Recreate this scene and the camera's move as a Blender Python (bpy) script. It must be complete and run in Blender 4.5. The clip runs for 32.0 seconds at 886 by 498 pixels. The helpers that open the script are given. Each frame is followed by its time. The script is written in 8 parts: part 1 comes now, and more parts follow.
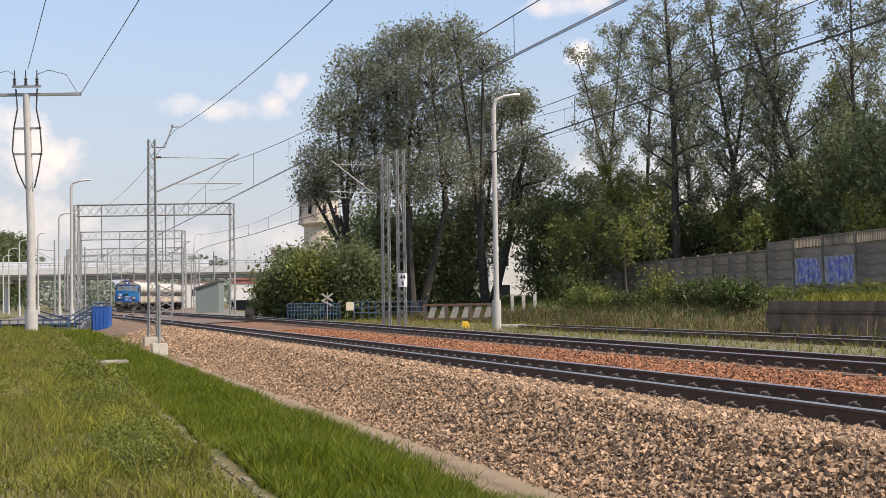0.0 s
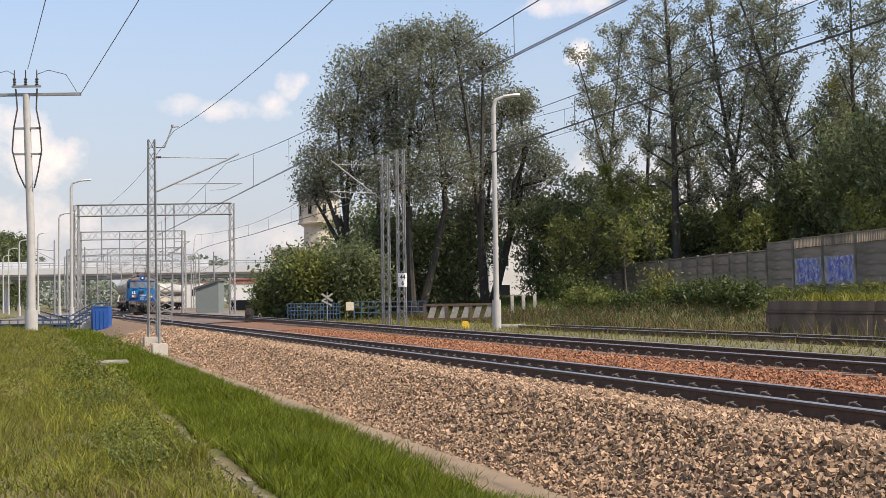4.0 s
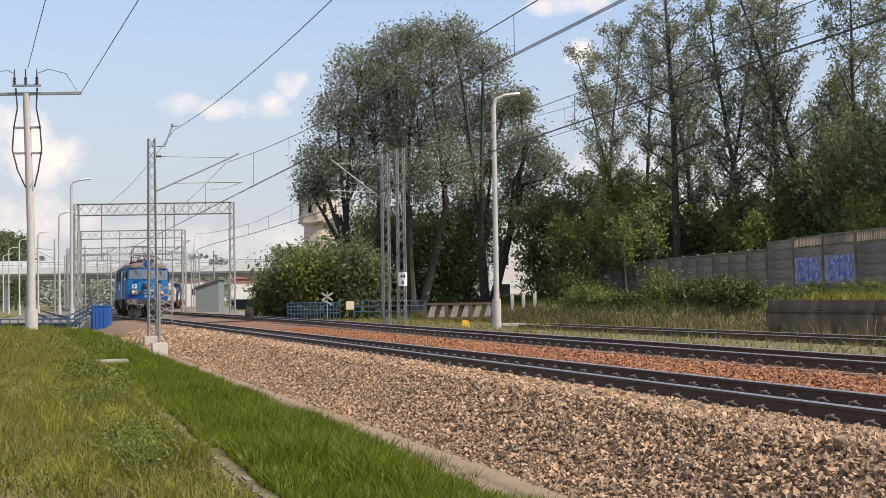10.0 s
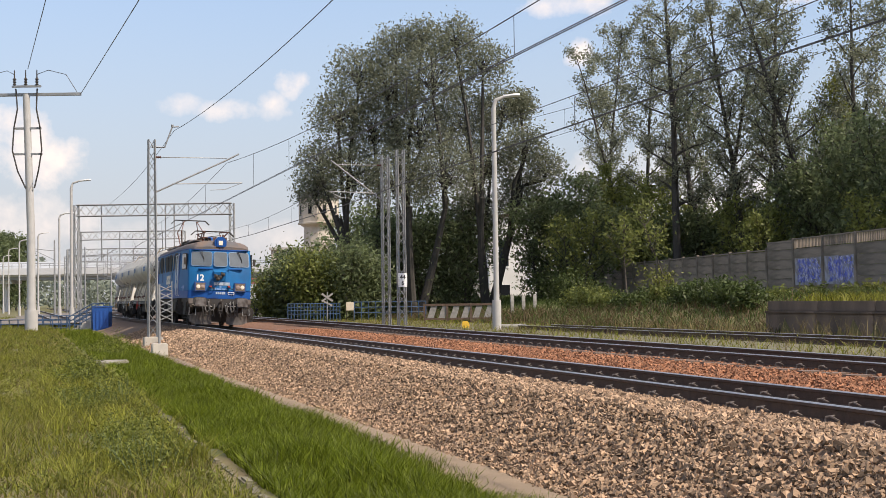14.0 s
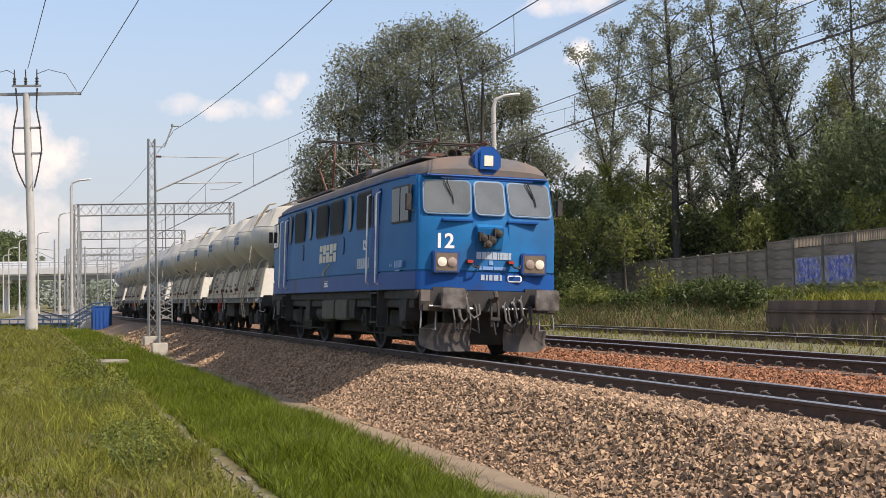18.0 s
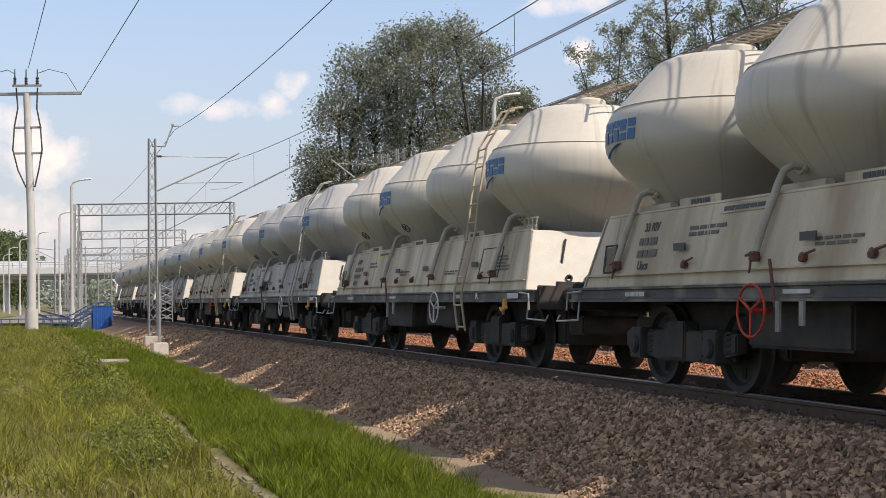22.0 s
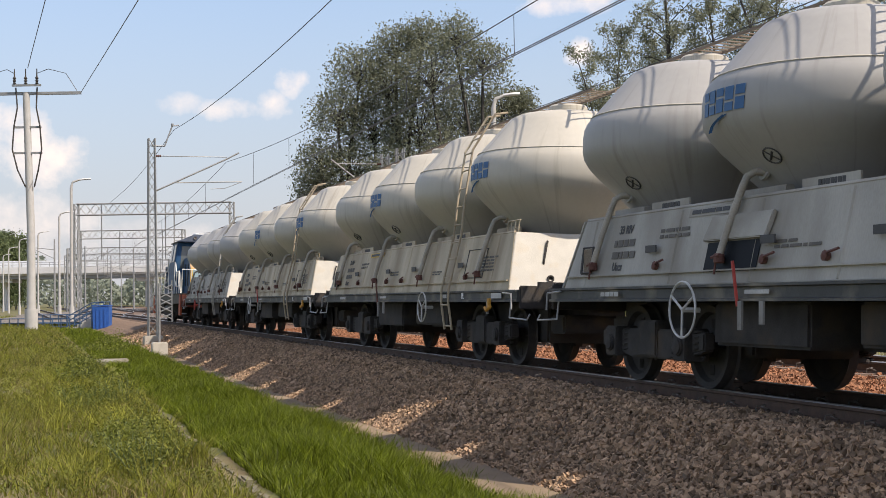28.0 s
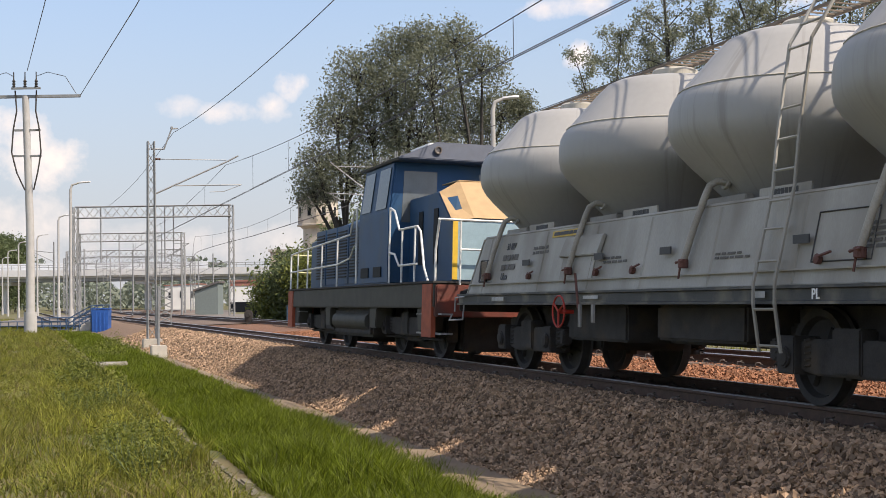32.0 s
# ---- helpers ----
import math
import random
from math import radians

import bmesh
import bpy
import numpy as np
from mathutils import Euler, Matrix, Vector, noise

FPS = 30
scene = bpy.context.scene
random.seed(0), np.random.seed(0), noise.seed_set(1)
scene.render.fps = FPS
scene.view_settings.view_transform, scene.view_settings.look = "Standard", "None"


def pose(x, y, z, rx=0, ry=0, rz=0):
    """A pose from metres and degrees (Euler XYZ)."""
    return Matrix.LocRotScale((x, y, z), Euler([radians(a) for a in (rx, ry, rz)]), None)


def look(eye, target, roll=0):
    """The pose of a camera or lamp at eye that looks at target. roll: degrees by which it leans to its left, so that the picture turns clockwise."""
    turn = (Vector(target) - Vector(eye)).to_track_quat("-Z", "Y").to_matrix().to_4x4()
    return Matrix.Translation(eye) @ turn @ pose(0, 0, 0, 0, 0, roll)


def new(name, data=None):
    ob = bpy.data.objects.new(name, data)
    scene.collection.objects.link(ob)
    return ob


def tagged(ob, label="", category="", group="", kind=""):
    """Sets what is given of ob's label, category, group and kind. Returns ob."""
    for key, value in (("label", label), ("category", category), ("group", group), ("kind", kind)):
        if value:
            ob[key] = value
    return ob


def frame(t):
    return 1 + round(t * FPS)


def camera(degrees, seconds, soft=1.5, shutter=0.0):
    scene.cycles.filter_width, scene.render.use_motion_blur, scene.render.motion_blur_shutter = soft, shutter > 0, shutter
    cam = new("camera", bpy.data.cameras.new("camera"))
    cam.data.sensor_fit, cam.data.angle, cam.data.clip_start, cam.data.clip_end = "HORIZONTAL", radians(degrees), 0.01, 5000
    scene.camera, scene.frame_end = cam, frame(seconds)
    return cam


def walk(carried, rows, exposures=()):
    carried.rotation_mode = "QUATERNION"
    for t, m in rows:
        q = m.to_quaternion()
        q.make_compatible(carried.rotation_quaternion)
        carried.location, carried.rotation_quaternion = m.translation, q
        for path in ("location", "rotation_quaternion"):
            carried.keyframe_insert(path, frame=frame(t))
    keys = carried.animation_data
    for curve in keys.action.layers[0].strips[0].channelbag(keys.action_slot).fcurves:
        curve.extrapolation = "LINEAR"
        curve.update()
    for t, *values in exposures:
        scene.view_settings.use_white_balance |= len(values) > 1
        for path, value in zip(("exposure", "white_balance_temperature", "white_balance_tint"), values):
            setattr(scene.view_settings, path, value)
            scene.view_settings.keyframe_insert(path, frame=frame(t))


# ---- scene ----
# Camera stands by the line; the train runs on a path given by its curvature along the way.
JITTER = [(0, 0, 0), (2.5, 0, 0), (3.0, -1, 1), (3.5, 0, 0), (5.5, -1, 0), (6.5, 0, -2), (7.5, 0, -1), (8.5, 0, -2), (9.0, 2, -2), (9.5, 0, -2),
          (10.0, 0, -1.5), (10.5, 0, 0), (11.0, 0, 1.5), (11.5, 0, 0), (14.5, 0, 0), (16.5, 0, -0.5), (17.5, -0.5, -1.5), (18.0, 0, -1),
          (18.5, 0, -1.5), (19.0, 2, -1.5), (19.5, 0, -1.7), (20.0, 0, -1.5), (20.5, 0, -3), (21.0, 2.5, -2.5), (21.5, 0, -4.5), (22.0, 0.7, -1.5),
          (23.0, 0, -1), (24.0, 0, -1.5), (24.5, -0.7, -3), (25.0, 2, -1.5), (25.5, 0, -1.7), (27.5, 0, -3), (28.0, 0, -2), (28.5, -1, -1),
          (29.0, -1, 0), (29.5, -1.3, 1), (30.0, -1.3, 1.7), (30.5, -1, 0.5), (31.0, -1, 0.5), (31.5, 1, 1.7), (32.0, -1.3, 3.3)]
FOCAL = 2386.0
EYE = (0, 0, 1.086)


def aim(dx, dy):
    up, side = radians(2.079) + dy / FOCAL, -dx / FOCAL
    return look(EYE, (math.sin(side) * math.cos(up) * 50, math.cos(side) * math.cos(up) * 50, 1.086 + math.sin(up) * 50), -0.837)


cam = camera(36.38, 32.0, soft=0.8)
walk(cam, [(t, aim(dx, dy)) for t, dx, dy in JITTER], exposures=((0, 0.57, 7200, 17), (32, 0.57, 7200, 17)))

# ---- light ----
SUN_TO = Vector((0.852, -0.524, 0)).normalized()
SUN_UP = radians(50.5)
sun = new("sun", bpy.data.lights.new("sun", "SUN"))
sun.data.energy, sun.data.angle, sun.data.color = 3.7, radians(0.6), (1.0, 0.96, 0.87)
to_sun = SUN_TO * math.cos(SUN_UP) + Vector((0, 0, math.sin(SUN_UP)))
sun.matrix_world = Matrix.Translation((0, 0, 60)) @ to_sun.to_track_quat("Z", "Y").to_matrix().to_4x4()

world = bpy.data.worlds.new("world")
scene.world = world
world.use_nodes = True


def sky_world():
    nt = world.node_tree
    nt.nodes.clear()
    N, L = nt.nodes.new, nt.links.new
    out, bg, sky = N("ShaderNodeOutputWorld"), N("ShaderNodeBackground"), N("ShaderNodeTexSky")
    sky.sky_type, sky.sun_disc = "NISHITA", False
    sky.sun_elevation, sky.sun_rotation = SUN_UP, math.atan2(SUN_TO.x, SUN_TO.y)
    sky.air_density, sky.dust_density, sky.ozone_density = 1.0, 0.7, 1.3
    co = N("ShaderNodeTexCoord")

    def math_(op, a, b=None, clamp=False):
        m = N("ShaderNodeMath")
        m.operation, m.use_clamp = op, clamp
        for i, v in enumerate((a, b)):
            if v is None:
                continue
            if isinstance(v, (int, float)):
                m.inputs[i].default_value = v
            else:
                L(v, m.inputs[i])
        return m.outputs[0]

    sep = N("ShaderNodeSeparateXYZ")
    L(co.outputs["Generated"], sep.inputs[0])
    az = math_("ARCTAN2", sep.outputs["X"], sep.outputs["Y"])
    el = math_("ARCSINE", sep.outputs["Z"])
    n = N("ShaderNodeTexNoise")
    n.inputs["Scale"].default_value, n.inputs["Detail"].default_value, n.inputs["Roughness"].default_value = 34.0, 8.0, 0.6
    L(co.outputs["Generated"], n.inputs["Vector"])
    puff = math_("MULTIPLY", math_("SUBTRACT", n.outputs["Fac"], 0.52), 4.2)
    total = None
    # single cumulus heaps, low over the horizon: azimuth, elevation, half width, half height in radians, weight
    for a, e, w, h, k in ((-0.300, 0.106, 0.040, 0.026, 1.2), (-0.316, 0.128, 0.018, 0.016, 1.1), (-0.150, 0.139, 0.034, 0.009, 0.95), (-0.128, 0.146, 0.014, 0.010, 1.0),
                          (-0.111, 0.160, 0.015, 0.012, 1.2), (-0.192, 0.143, 0.018, 0.010, 0.7), (0.092, 0.212, 0.032, 0.009, 1.0),
                          (0.103, 0.178, 0.012, 0.012, 1.0), (0.112, 0.215, 0.02, 0.012, 1.0), (0.262, 0.218, 0.02, 0.016, 1.1), (-0.30, 0.05, 0.06, 0.030, 0.8), (-0.17, 0.045, 0.12, 0.016, 0.5), (0.15, 0.07, 0.2, 0.04, 0.7),
                          (0.7, 0.15, 0.1, 0.04, 1.1), (-0.9, 0.14, 0.12, 0.04, 1.1), (1.6, 0.2, 0.2, 0.06, 1.1), (2.6, 0.16, 0.18, 0.05, 1.1), (-2.2, 0.2, 0.2, 0.06, 1.1)):
        u = math_("DIVIDE", math_("SUBTRACT", az, a), w)
        v = math_("DIVIDE", math_("SUBTRACT", el, e), h)
        q = math_("SUBTRACT", 1.0, math_("ADD", math_("MULTIPLY", u, u), math_("MULTIPLY", v, v)))
        q = math_("MULTIPLY", math_("ADD", q, puff), k)
        total = q if total is None else math_("MAXIMUM", total, q)
    mask = math_("MINIMUM", math_("MULTIPLY", math_("MAXIMUM", total, 0.0), 0.55), 0.92)
    # broken cloud added over the unseen upper dome, all round, for whiter fill light
    n2 = N("ShaderNodeTexNoise")
    n2.inputs["Scale"].default_value, n2.inputs["Detail"].default_value, n2.inputs["Roughness"].default_value = 3.4, 7.0, 0.55
    L(co.outputs["Generated"], n2.inputs["Vector"])
    high = math_("MULTIPLY", math_("MULTIPLY", math_("SUBTRACT", n2.outputs["Fac"], 0.49), 6.0, True), math_("MULTIPLY", math_("SUBTRACT", el, 0.27), 6.0, True))
    mask = math_("MAXIMUM", mask, math_("MULTIPLY", high, 0.85))
    haze = math_("MULTIPLY", math_("POWER", math_("SUBTRACT", 1.0, math_("MULTIPLY", math_("ABSOLUTE", el), 4.2, True), True), 1.3), 0.86, True)
    veil = math_("MULTIPLY", math_("SUBTRACT", 1.0, math_("MULTIPLY", math_("ABSOLUTE", el), 2.5, True), True), 0.85, True)
    mix0, mix, mix1 = N("ShaderNodeMix"), N("ShaderNodeMix"), N("ShaderNodeMix")
    mix0.data_type = mix.data_type = mix1.data_type = "RGBA"
    mix1.inputs[7].default_value = (1.3, 2.0, 3.0, 1)
    L(veil, mix1.inputs[0])
    L(sky.outputs[0], mix1.inputs[6])
    mix0.inputs[7].default_value = (2.78, 3.0, 3.25, 1)
    L(haze, mix0.inputs[0])
    L(mix1.outputs[2], mix0.inputs[6])
    mix.inputs[7].default_value = (5.0, 4.75, 4.6, 1)
    L(mask, mix.inputs[0])
    L(mix0.outputs[2], mix.inputs[6])
    L(mix.outputs[2], bg.inputs[0])
    bg.inputs[1].default_value = SKY_STRENGTH
    L(bg.outputs[0], out.inputs[0])


SKY_STRENGTH = 0.15
sky_world()


# ---- the way of the train ----
NODES = (-10, 15, 40, 55, 68, 80, 92, 104, 116, 128, 140, 152, 160, 170, 194, 203, 232, 246)
BENDS = (-0.000721, -0.000131, 0.000207, -3e-06, -0.000795, 0.001166, 0.004081, 0.004612, 0.001011, -0.00331, -0.00401, -0.0045, 0.004, 0.010, 0.010, -0.010, -0.010, 0)
WAY = np.arange(-160, 480.1, 0.5)
_bend = np.interp(WAY, NODES, BENDS)
_turn = np.concatenate([[0], np.cumsum((_bend[1:] + _bend[:-1]) / 2 * 0.5)])
_turn = _turn - np.interp(0, WAY, _turn) - 0.299729
_wx = np.concatenate([[0], np.cumsum((np.sin(_turn[1:]) + np.sin(_turn[:-1])) / 2 * 0.5)])
_wy = np.concatenate([[0], np.cumsum((np.cos(_turn[1:]) + np.cos(_turn[:-1])) / 2 * 0.5)])
_wx, _wy = _wx - np.interp(0, WAY, _wx) + 4.65432, _wy - np.interp(0, WAY, _wy) + 12.0
CANT = -0.03726


def way(s):
    """x, y and heading at s metres along the near track, away from the camera's side."""
    return np.interp(s, WAY, _wx), np.interp(s, WAY, _wy), np.interp(s, WAY, _turn)


def P(s, v, z=0.0):
    x, y, a = way(s)
    return Vector((x + v * math.cos(a), y - v * math.sin(a), z))


def P_many(s, v, z):
    x, y, a = way(np.asarray(s, float))
    return np.column_stack([x + v * np.cos(a), y - v * np.sin(a), np.broadcast_to(z, x.shape)])


def along(s, v, z):
    """The pose at that place with x against the way (the train's forward), y across to the far side."""
    x, y, a = way(s)
    return Matrix.Translation(P(s, v, z)) @ Matrix.Rotation(-math.pi / 2 - a, 4, "Z")


def lateral(x, y):
    """s and v of many points of the plan."""
    x, y = np.asarray(x, float).ravel(), np.asarray(y, float).ravel()
    s, v = np.empty(len(x)), np.empty(len(x))
    for i in range(0, len(x), 4000):
        j = slice(i, i + 4000)
        d = (x[j, None] - _wx[None, ::2]) ** 2 + (y[j, None] - _wy[None, ::2]) ** 2
        k = d.argmin(1) * 2
        a = _turn[k]
        dx, dy = x[j] - _wx[k], y[j] - _wy[k]
        s[j], v[j] = WAY[k] + dx * np.sin(a) + dy * np.cos(a), dx * np.cos(a) - dy * np.sin(a)
    return s, v


def second(s):
    """How far the second track lies beside the first."""
    return np.interp(s, (-160, 10, 30, 50, 75, 100, 480), (4.55, 4.6, 5.0, 5.7, 5.9, 5.2, 4.6))


# ---- materials ----
MATS = {}


def mat(name, color, rough=0.7, metal=0.0, vary=0.25, scale=6.0, fine=60.0, bump=0.15, per=0.0, island=0.0, dirt=None, dirt_amount=0.0, coat=0.0, spec=0.5, stretch=(1, 1, 1), glow=0.0):
    if name in MATS:
        return MATS[name]
    m = bpy.data.materials.new(name)
    m.use_nodes = True
    nt = m.node_tree
    N, L = nt.nodes.new, nt.links.new
    b = nt.nodes["Principled BSDF"]
    b.inputs["Roughness"].default_value, b.inputs["Metallic"].default_value = rough, metal
    b.inputs["Specular IOR Level"].default_value = spec
    b.inputs["Coat Weight"].default_value = coat
    co, mp = N("ShaderNodeTexCoord"), N("ShaderNodeMapping")
    mp.inputs["Scale"].default_value = stretch
    L(co.outputs["Object"], mp.inputs[0])
    n1, n2 = N("ShaderNodeTexNoise"), N("ShaderNodeTexNoise")
    for n, s, d in ((n1, scale, 5.0), (n2, fine, 3.0)):
        n.inputs["Scale"].default_value, n.inputs["Detail"].default_value = s, d
        L(mp.outputs[0], n.inputs["Vector"])
    add = N("ShaderNodeMath")
    add.operation = "MULTIPLY_ADD"
    L(n2.outputs[0], add.inputs[0])
    add.inputs[1].default_value = 0.5
    L(n1.outputs[0], add.inputs[2])
    ramp = N("ShaderNodeMapRange")
    ramp.inputs["From Min"].default_value, ramp.inputs["From Max"].default_value = 0.45, 1.05
    ramp.inputs["To Min"].default_value, ramp.inputs["To Max"].default_value = 1 - vary, 1 + vary
    L(add.outputs[0], ramp.inputs[0])
    fac = ramp.outputs[0]
    if per or island:
        rnd = N("ShaderNodeObjectInfo").outputs["Random"] if per else N("ShaderNodeNewGeometry").outputs["Random Per Island"]
        r2 = N("ShaderNodeMapRange")
        r2.inputs["To Min"].default_value, r2.inputs["To Max"].default_value = 1 - max(per, island), 1 + max(per, island)
        L(rnd, r2.inputs[0])
        mm = N("ShaderNodeMath")
        mm.operation = "MULTIPLY"
        L(fac, mm.inputs[0])
        L(r2.outputs[0], mm.inputs[1])
        fac = mm.outputs[0]
    mul = N("ShaderNodeVectorMath")
    mul.operation = "SCALE"
    mul.inputs[0].default_value = color[:3]
    L(fac, mul.inputs["Scale"])
    col = mul.outputs[0]
    if dirt:
        dn = N("ShaderNodeTexNoise")
        dn.inputs["Scale"].default_value, dn.inputs["Detail"].default_value = scale * 0.7, 8.0
        dm = N("ShaderNodeMapping")
        dm.inputs["Location"].default_value, dm.inputs["Scale"].default_value = (3.1, 7.7, 1.3), stretch
        L(co.outputs["Object"], dm.inputs[0])
        L(dm.outputs[0], dn.inputs["Vector"])
        dr = N("ShaderNodeMapRange")
        dr.inputs["From Min"].default_value, dr.inputs["From Max"].default_value = 0.62 - 0.35 * dirt_amount, 0.78 - 0.2 * dirt_amount
        L(dn.outputs[0], dr.inputs[0])
        mx = N("ShaderNodeMix")
        mx.data_type = "RGBA"
        L(dr.outputs[0], mx.inputs[0])
        L(col, mx.inputs[6])
        mx.inputs[7].default_value = (*dirt[:3], 1)
        col = mx.outputs[2]
    L(col, b.inputs["Base Color"])
    if bump:
        bp = N("ShaderNodeBump")
        bp.inputs["Strength"].default_value, bp.inputs["Distance"].default_value = bump, 0.02
        L(add.outputs[0], bp.inputs["Height"])
        L(bp.outputs[0], b.inputs["Normal"])
    if glow:
        b.inputs["Emission Color"].default_value, b.inputs["Emission Strength"].default_value = (*color[:3], 1), glow
    MATS[name] = m
    return m


def leaf_mat(name, color, per=0.35, through_it=0.45):
    m = mat(name, color, rough=0.55, vary=0.2, scale=0.5, fine=3.0, bump=0, island=per, spec=0.3)
    b = m.node_tree.nodes["Principled BSDF"]
    tr, mx = m.node_tree.nodes.new("ShaderNodeBsdfTranslucent"), m.node_tree.nodes.new("ShaderNodeMixShader")
    mx.inputs[0].default_value = through_it
    src = b.inputs["Base Color"].links[0].from_socket
    m.node_tree.links.new(src, tr.inputs[0])
    m.node_tree.links.new(b.outputs[0], mx.inputs[1])
    m.node_tree.links.new(tr.outputs[0], mx.inputs[2])
    m.node_tree.links.new(mx.outputs[0], m.node_tree.nodes["Material Output"].inputs[0])
    return m


def glass_mat(name="glass", tint=(0.02, 0.025, 0.03), rough=0.06):
    m = mat(name, tint, rough=rough, vary=0.1, bump=0, spec=0.3, coat=0.0)
    return m


# ---- mesh building ----
class Mesh:
    def __init__(self):
        self.v, self.f = [], []

    def add(self, verts, faces):
        n = len(self.v)
        self.v += [tuple(p) for p in verts]
        self.f += [tuple(i + n for i in q) for q in faces]
        return self

    def box(self, x0, x1, y0, y1, z0, z1, m=None):
        v = [(x, y, z) for z in (z0, z1) for x, y in ((x0, y0), (x1, y0), (x1, y1), (x0, y1))]
        if m:
            v = [m @ Vector(p) for p in v]
        return self.add(v, ((3, 2, 1, 0), (4, 5, 6, 7), (0, 1, 5, 4), (1, 2, 6, 5), (2, 3, 7, 6), (3, 0, 4, 7)))

    def loft(self, rings, closed=True, caps=True):
        n = len(rings[0])
        v = [p for r in rings for p in r]
        f = []
        for i in range(len(rings) - 1):
            for j in range(n if closed else n - 1):
                k = (j + 1) % n
                f.append((i * n + j, i * n + k, (i + 1) * n + k, (i + 1) * n + j))
        if caps and closed:
            f.append(tuple(range(n))[::-1])
            f.append(tuple((len(rings) - 1) * n + j for j in range(n)))
        return self.add(v, f)

    def tube(self, pts, r, n=8, r1=None):
        pts = [Vector(p) for p in pts]
        rings = []
        side = None
        for i, p in enumerate(pts):
            d = (pts[min(i + 1, len(pts) - 1)] - pts[max(i - 1, 0)]).normalized()
            if side is None:
                side = d.cross(Vector((0, 0, 1)) if abs(d.z) < 0.9 else Vector((1, 0, 0))).normalized()
            side = (side - d * side.dot(d)).normalized()
            up = side.cross(d)
            q = r if r1 is None else r + (r1 - r) * i / max(1, len(pts) - 1)
            rings.append([p + (side * math.cos(a) + up * math.sin(a)) * q for a in [2 * math.pi * k / n for k in range(n)]])
        return self.loft(rings)

    def prism(self, poly, y0, y1, axis="y"):
        """A polygon of (x, z) drawn out along y; or of (y, z) along x; or of (x, y) along z."""
        put = {"y": lambda a, b, c: (a, c, b), "x": lambda a, b, c: (c, a, b), "z": lambda a, b, c: (a, b, c)}[axis]
        n = len(poly)
        v = [put(a, b, y0) for a, b in poly] + [put(a, b, y1) for a, b in poly]
        f = [tuple(range(n)), tuple(range(2 * n - 1, n - 1, -1))] + [(i, i + n, (i + 1) % n + n, (i + 1) % n) for i in range(n)]
        return self.add(v, f)

    def turned(self, profile, n=24, m=None, axis="z"):
        """A body turned round an axis from (radius, height) pairs."""
        rings = []
        for r, h in profile:
            ring = []
            for k in range(n):
                a = 2 * math.pi * k / n
                c, s = math.cos(a) * r, math.sin(a) * r
                p = Vector({"z": (c, s, h), "x": (h, c, s), "y": (s, h, c)}[axis])
                ring.append(m @ p if m else p)
            rings.append(ring)
        return self.loft(rings)

    def data(self, name="mesh", bevel=0.0, smooth=False, segs=2):
        me = bpy.data.meshes.new(name)
        me.from_pydata(self.v, [], self.f)
        bm = bmesh.new()
        bm.from_mesh(me)
        bmesh.ops.recalc_face_normals(bm, faces=bm.faces)
        if bevel:
            es = [e for e in bm.edges if len(e.link_faces) == 2 and e.calc_face_angle(0) > 0.5]
            bmesh.ops.bevel(bm, geom=es, offset=bevel, segments=segs, affect="EDGES", clamp_overlap=True)
        if smooth:
            for q in bm.faces:
                q.smooth = True
            for e in bm.edges:
                if len(e.link_faces) == 2 and e.calc_face_angle(0) > 0.7:
                    e.smooth = False
        bm.to_mesh(me)
        bm.free()
        return me


def part(name, b, material, parent=None, label="", bevel=0.0, smooth=False, at=None):
    me = b.data(name, bevel, smooth) if isinstance(b, Mesh) else b
    if material and not me.materials:
        me.materials.append(material)
    ob = new(name, me)
    if parent:
        ob.parent = parent
    if at is not None:
        ob.matrix_basis = at
    if label:
        tagged(ob, label)
    return ob


def raw(name, verts, faces, material, smooth=False):
    me = bpy.data.meshes.new(name)
    me.from_pydata(np.asarray(verts).tolist() if not isinstance(verts, list) else verts, [], faces if isinstance(faces, list) else faces.tolist())
    if smooth:
        me.polygons.foreach_set("use_smooth", [True] * len(me.polygons))
    me.materials.append(material)
    return new(name, me)


def thing(name, label, category, m=None, group="", kind=""):
    ob = new(name)
    ob.empty_display_size = 0.2
    if m is not None:
        ob.matrix_basis = m
    return tagged(ob, label, category, group, kind)


_font = {}


def words(name, text, size, material, parent, m, label=""):
    """Flat raised lettering; the mesh lies in its own x-y plane."""
    key = (text, size)
    if key not in _font:
        cu = bpy.data.curves.new("words", "FONT")
        cu.body, cu.size, cu.extrude, cu.align_x, cu.align_y, cu.resolution_u = text, size, 0.002, "CENTER", "CENTER", 3
        cu.offset = size * 0.025
        ob = bpy.data.objects.new("words", cu)
        scene.collection.objects.link(ob)
        me = bpy.data.meshes.new_from_object(ob.evaluated_get(bpy.context.evaluated_depsgraph_get()))
        bpy.data.objects.remove(ob)
        me.materials.clear()
        _font[key] = me
    me = _font[key].copy()
    me.materials.append(material)
    return part(name, me, None, parent, label, at=m)


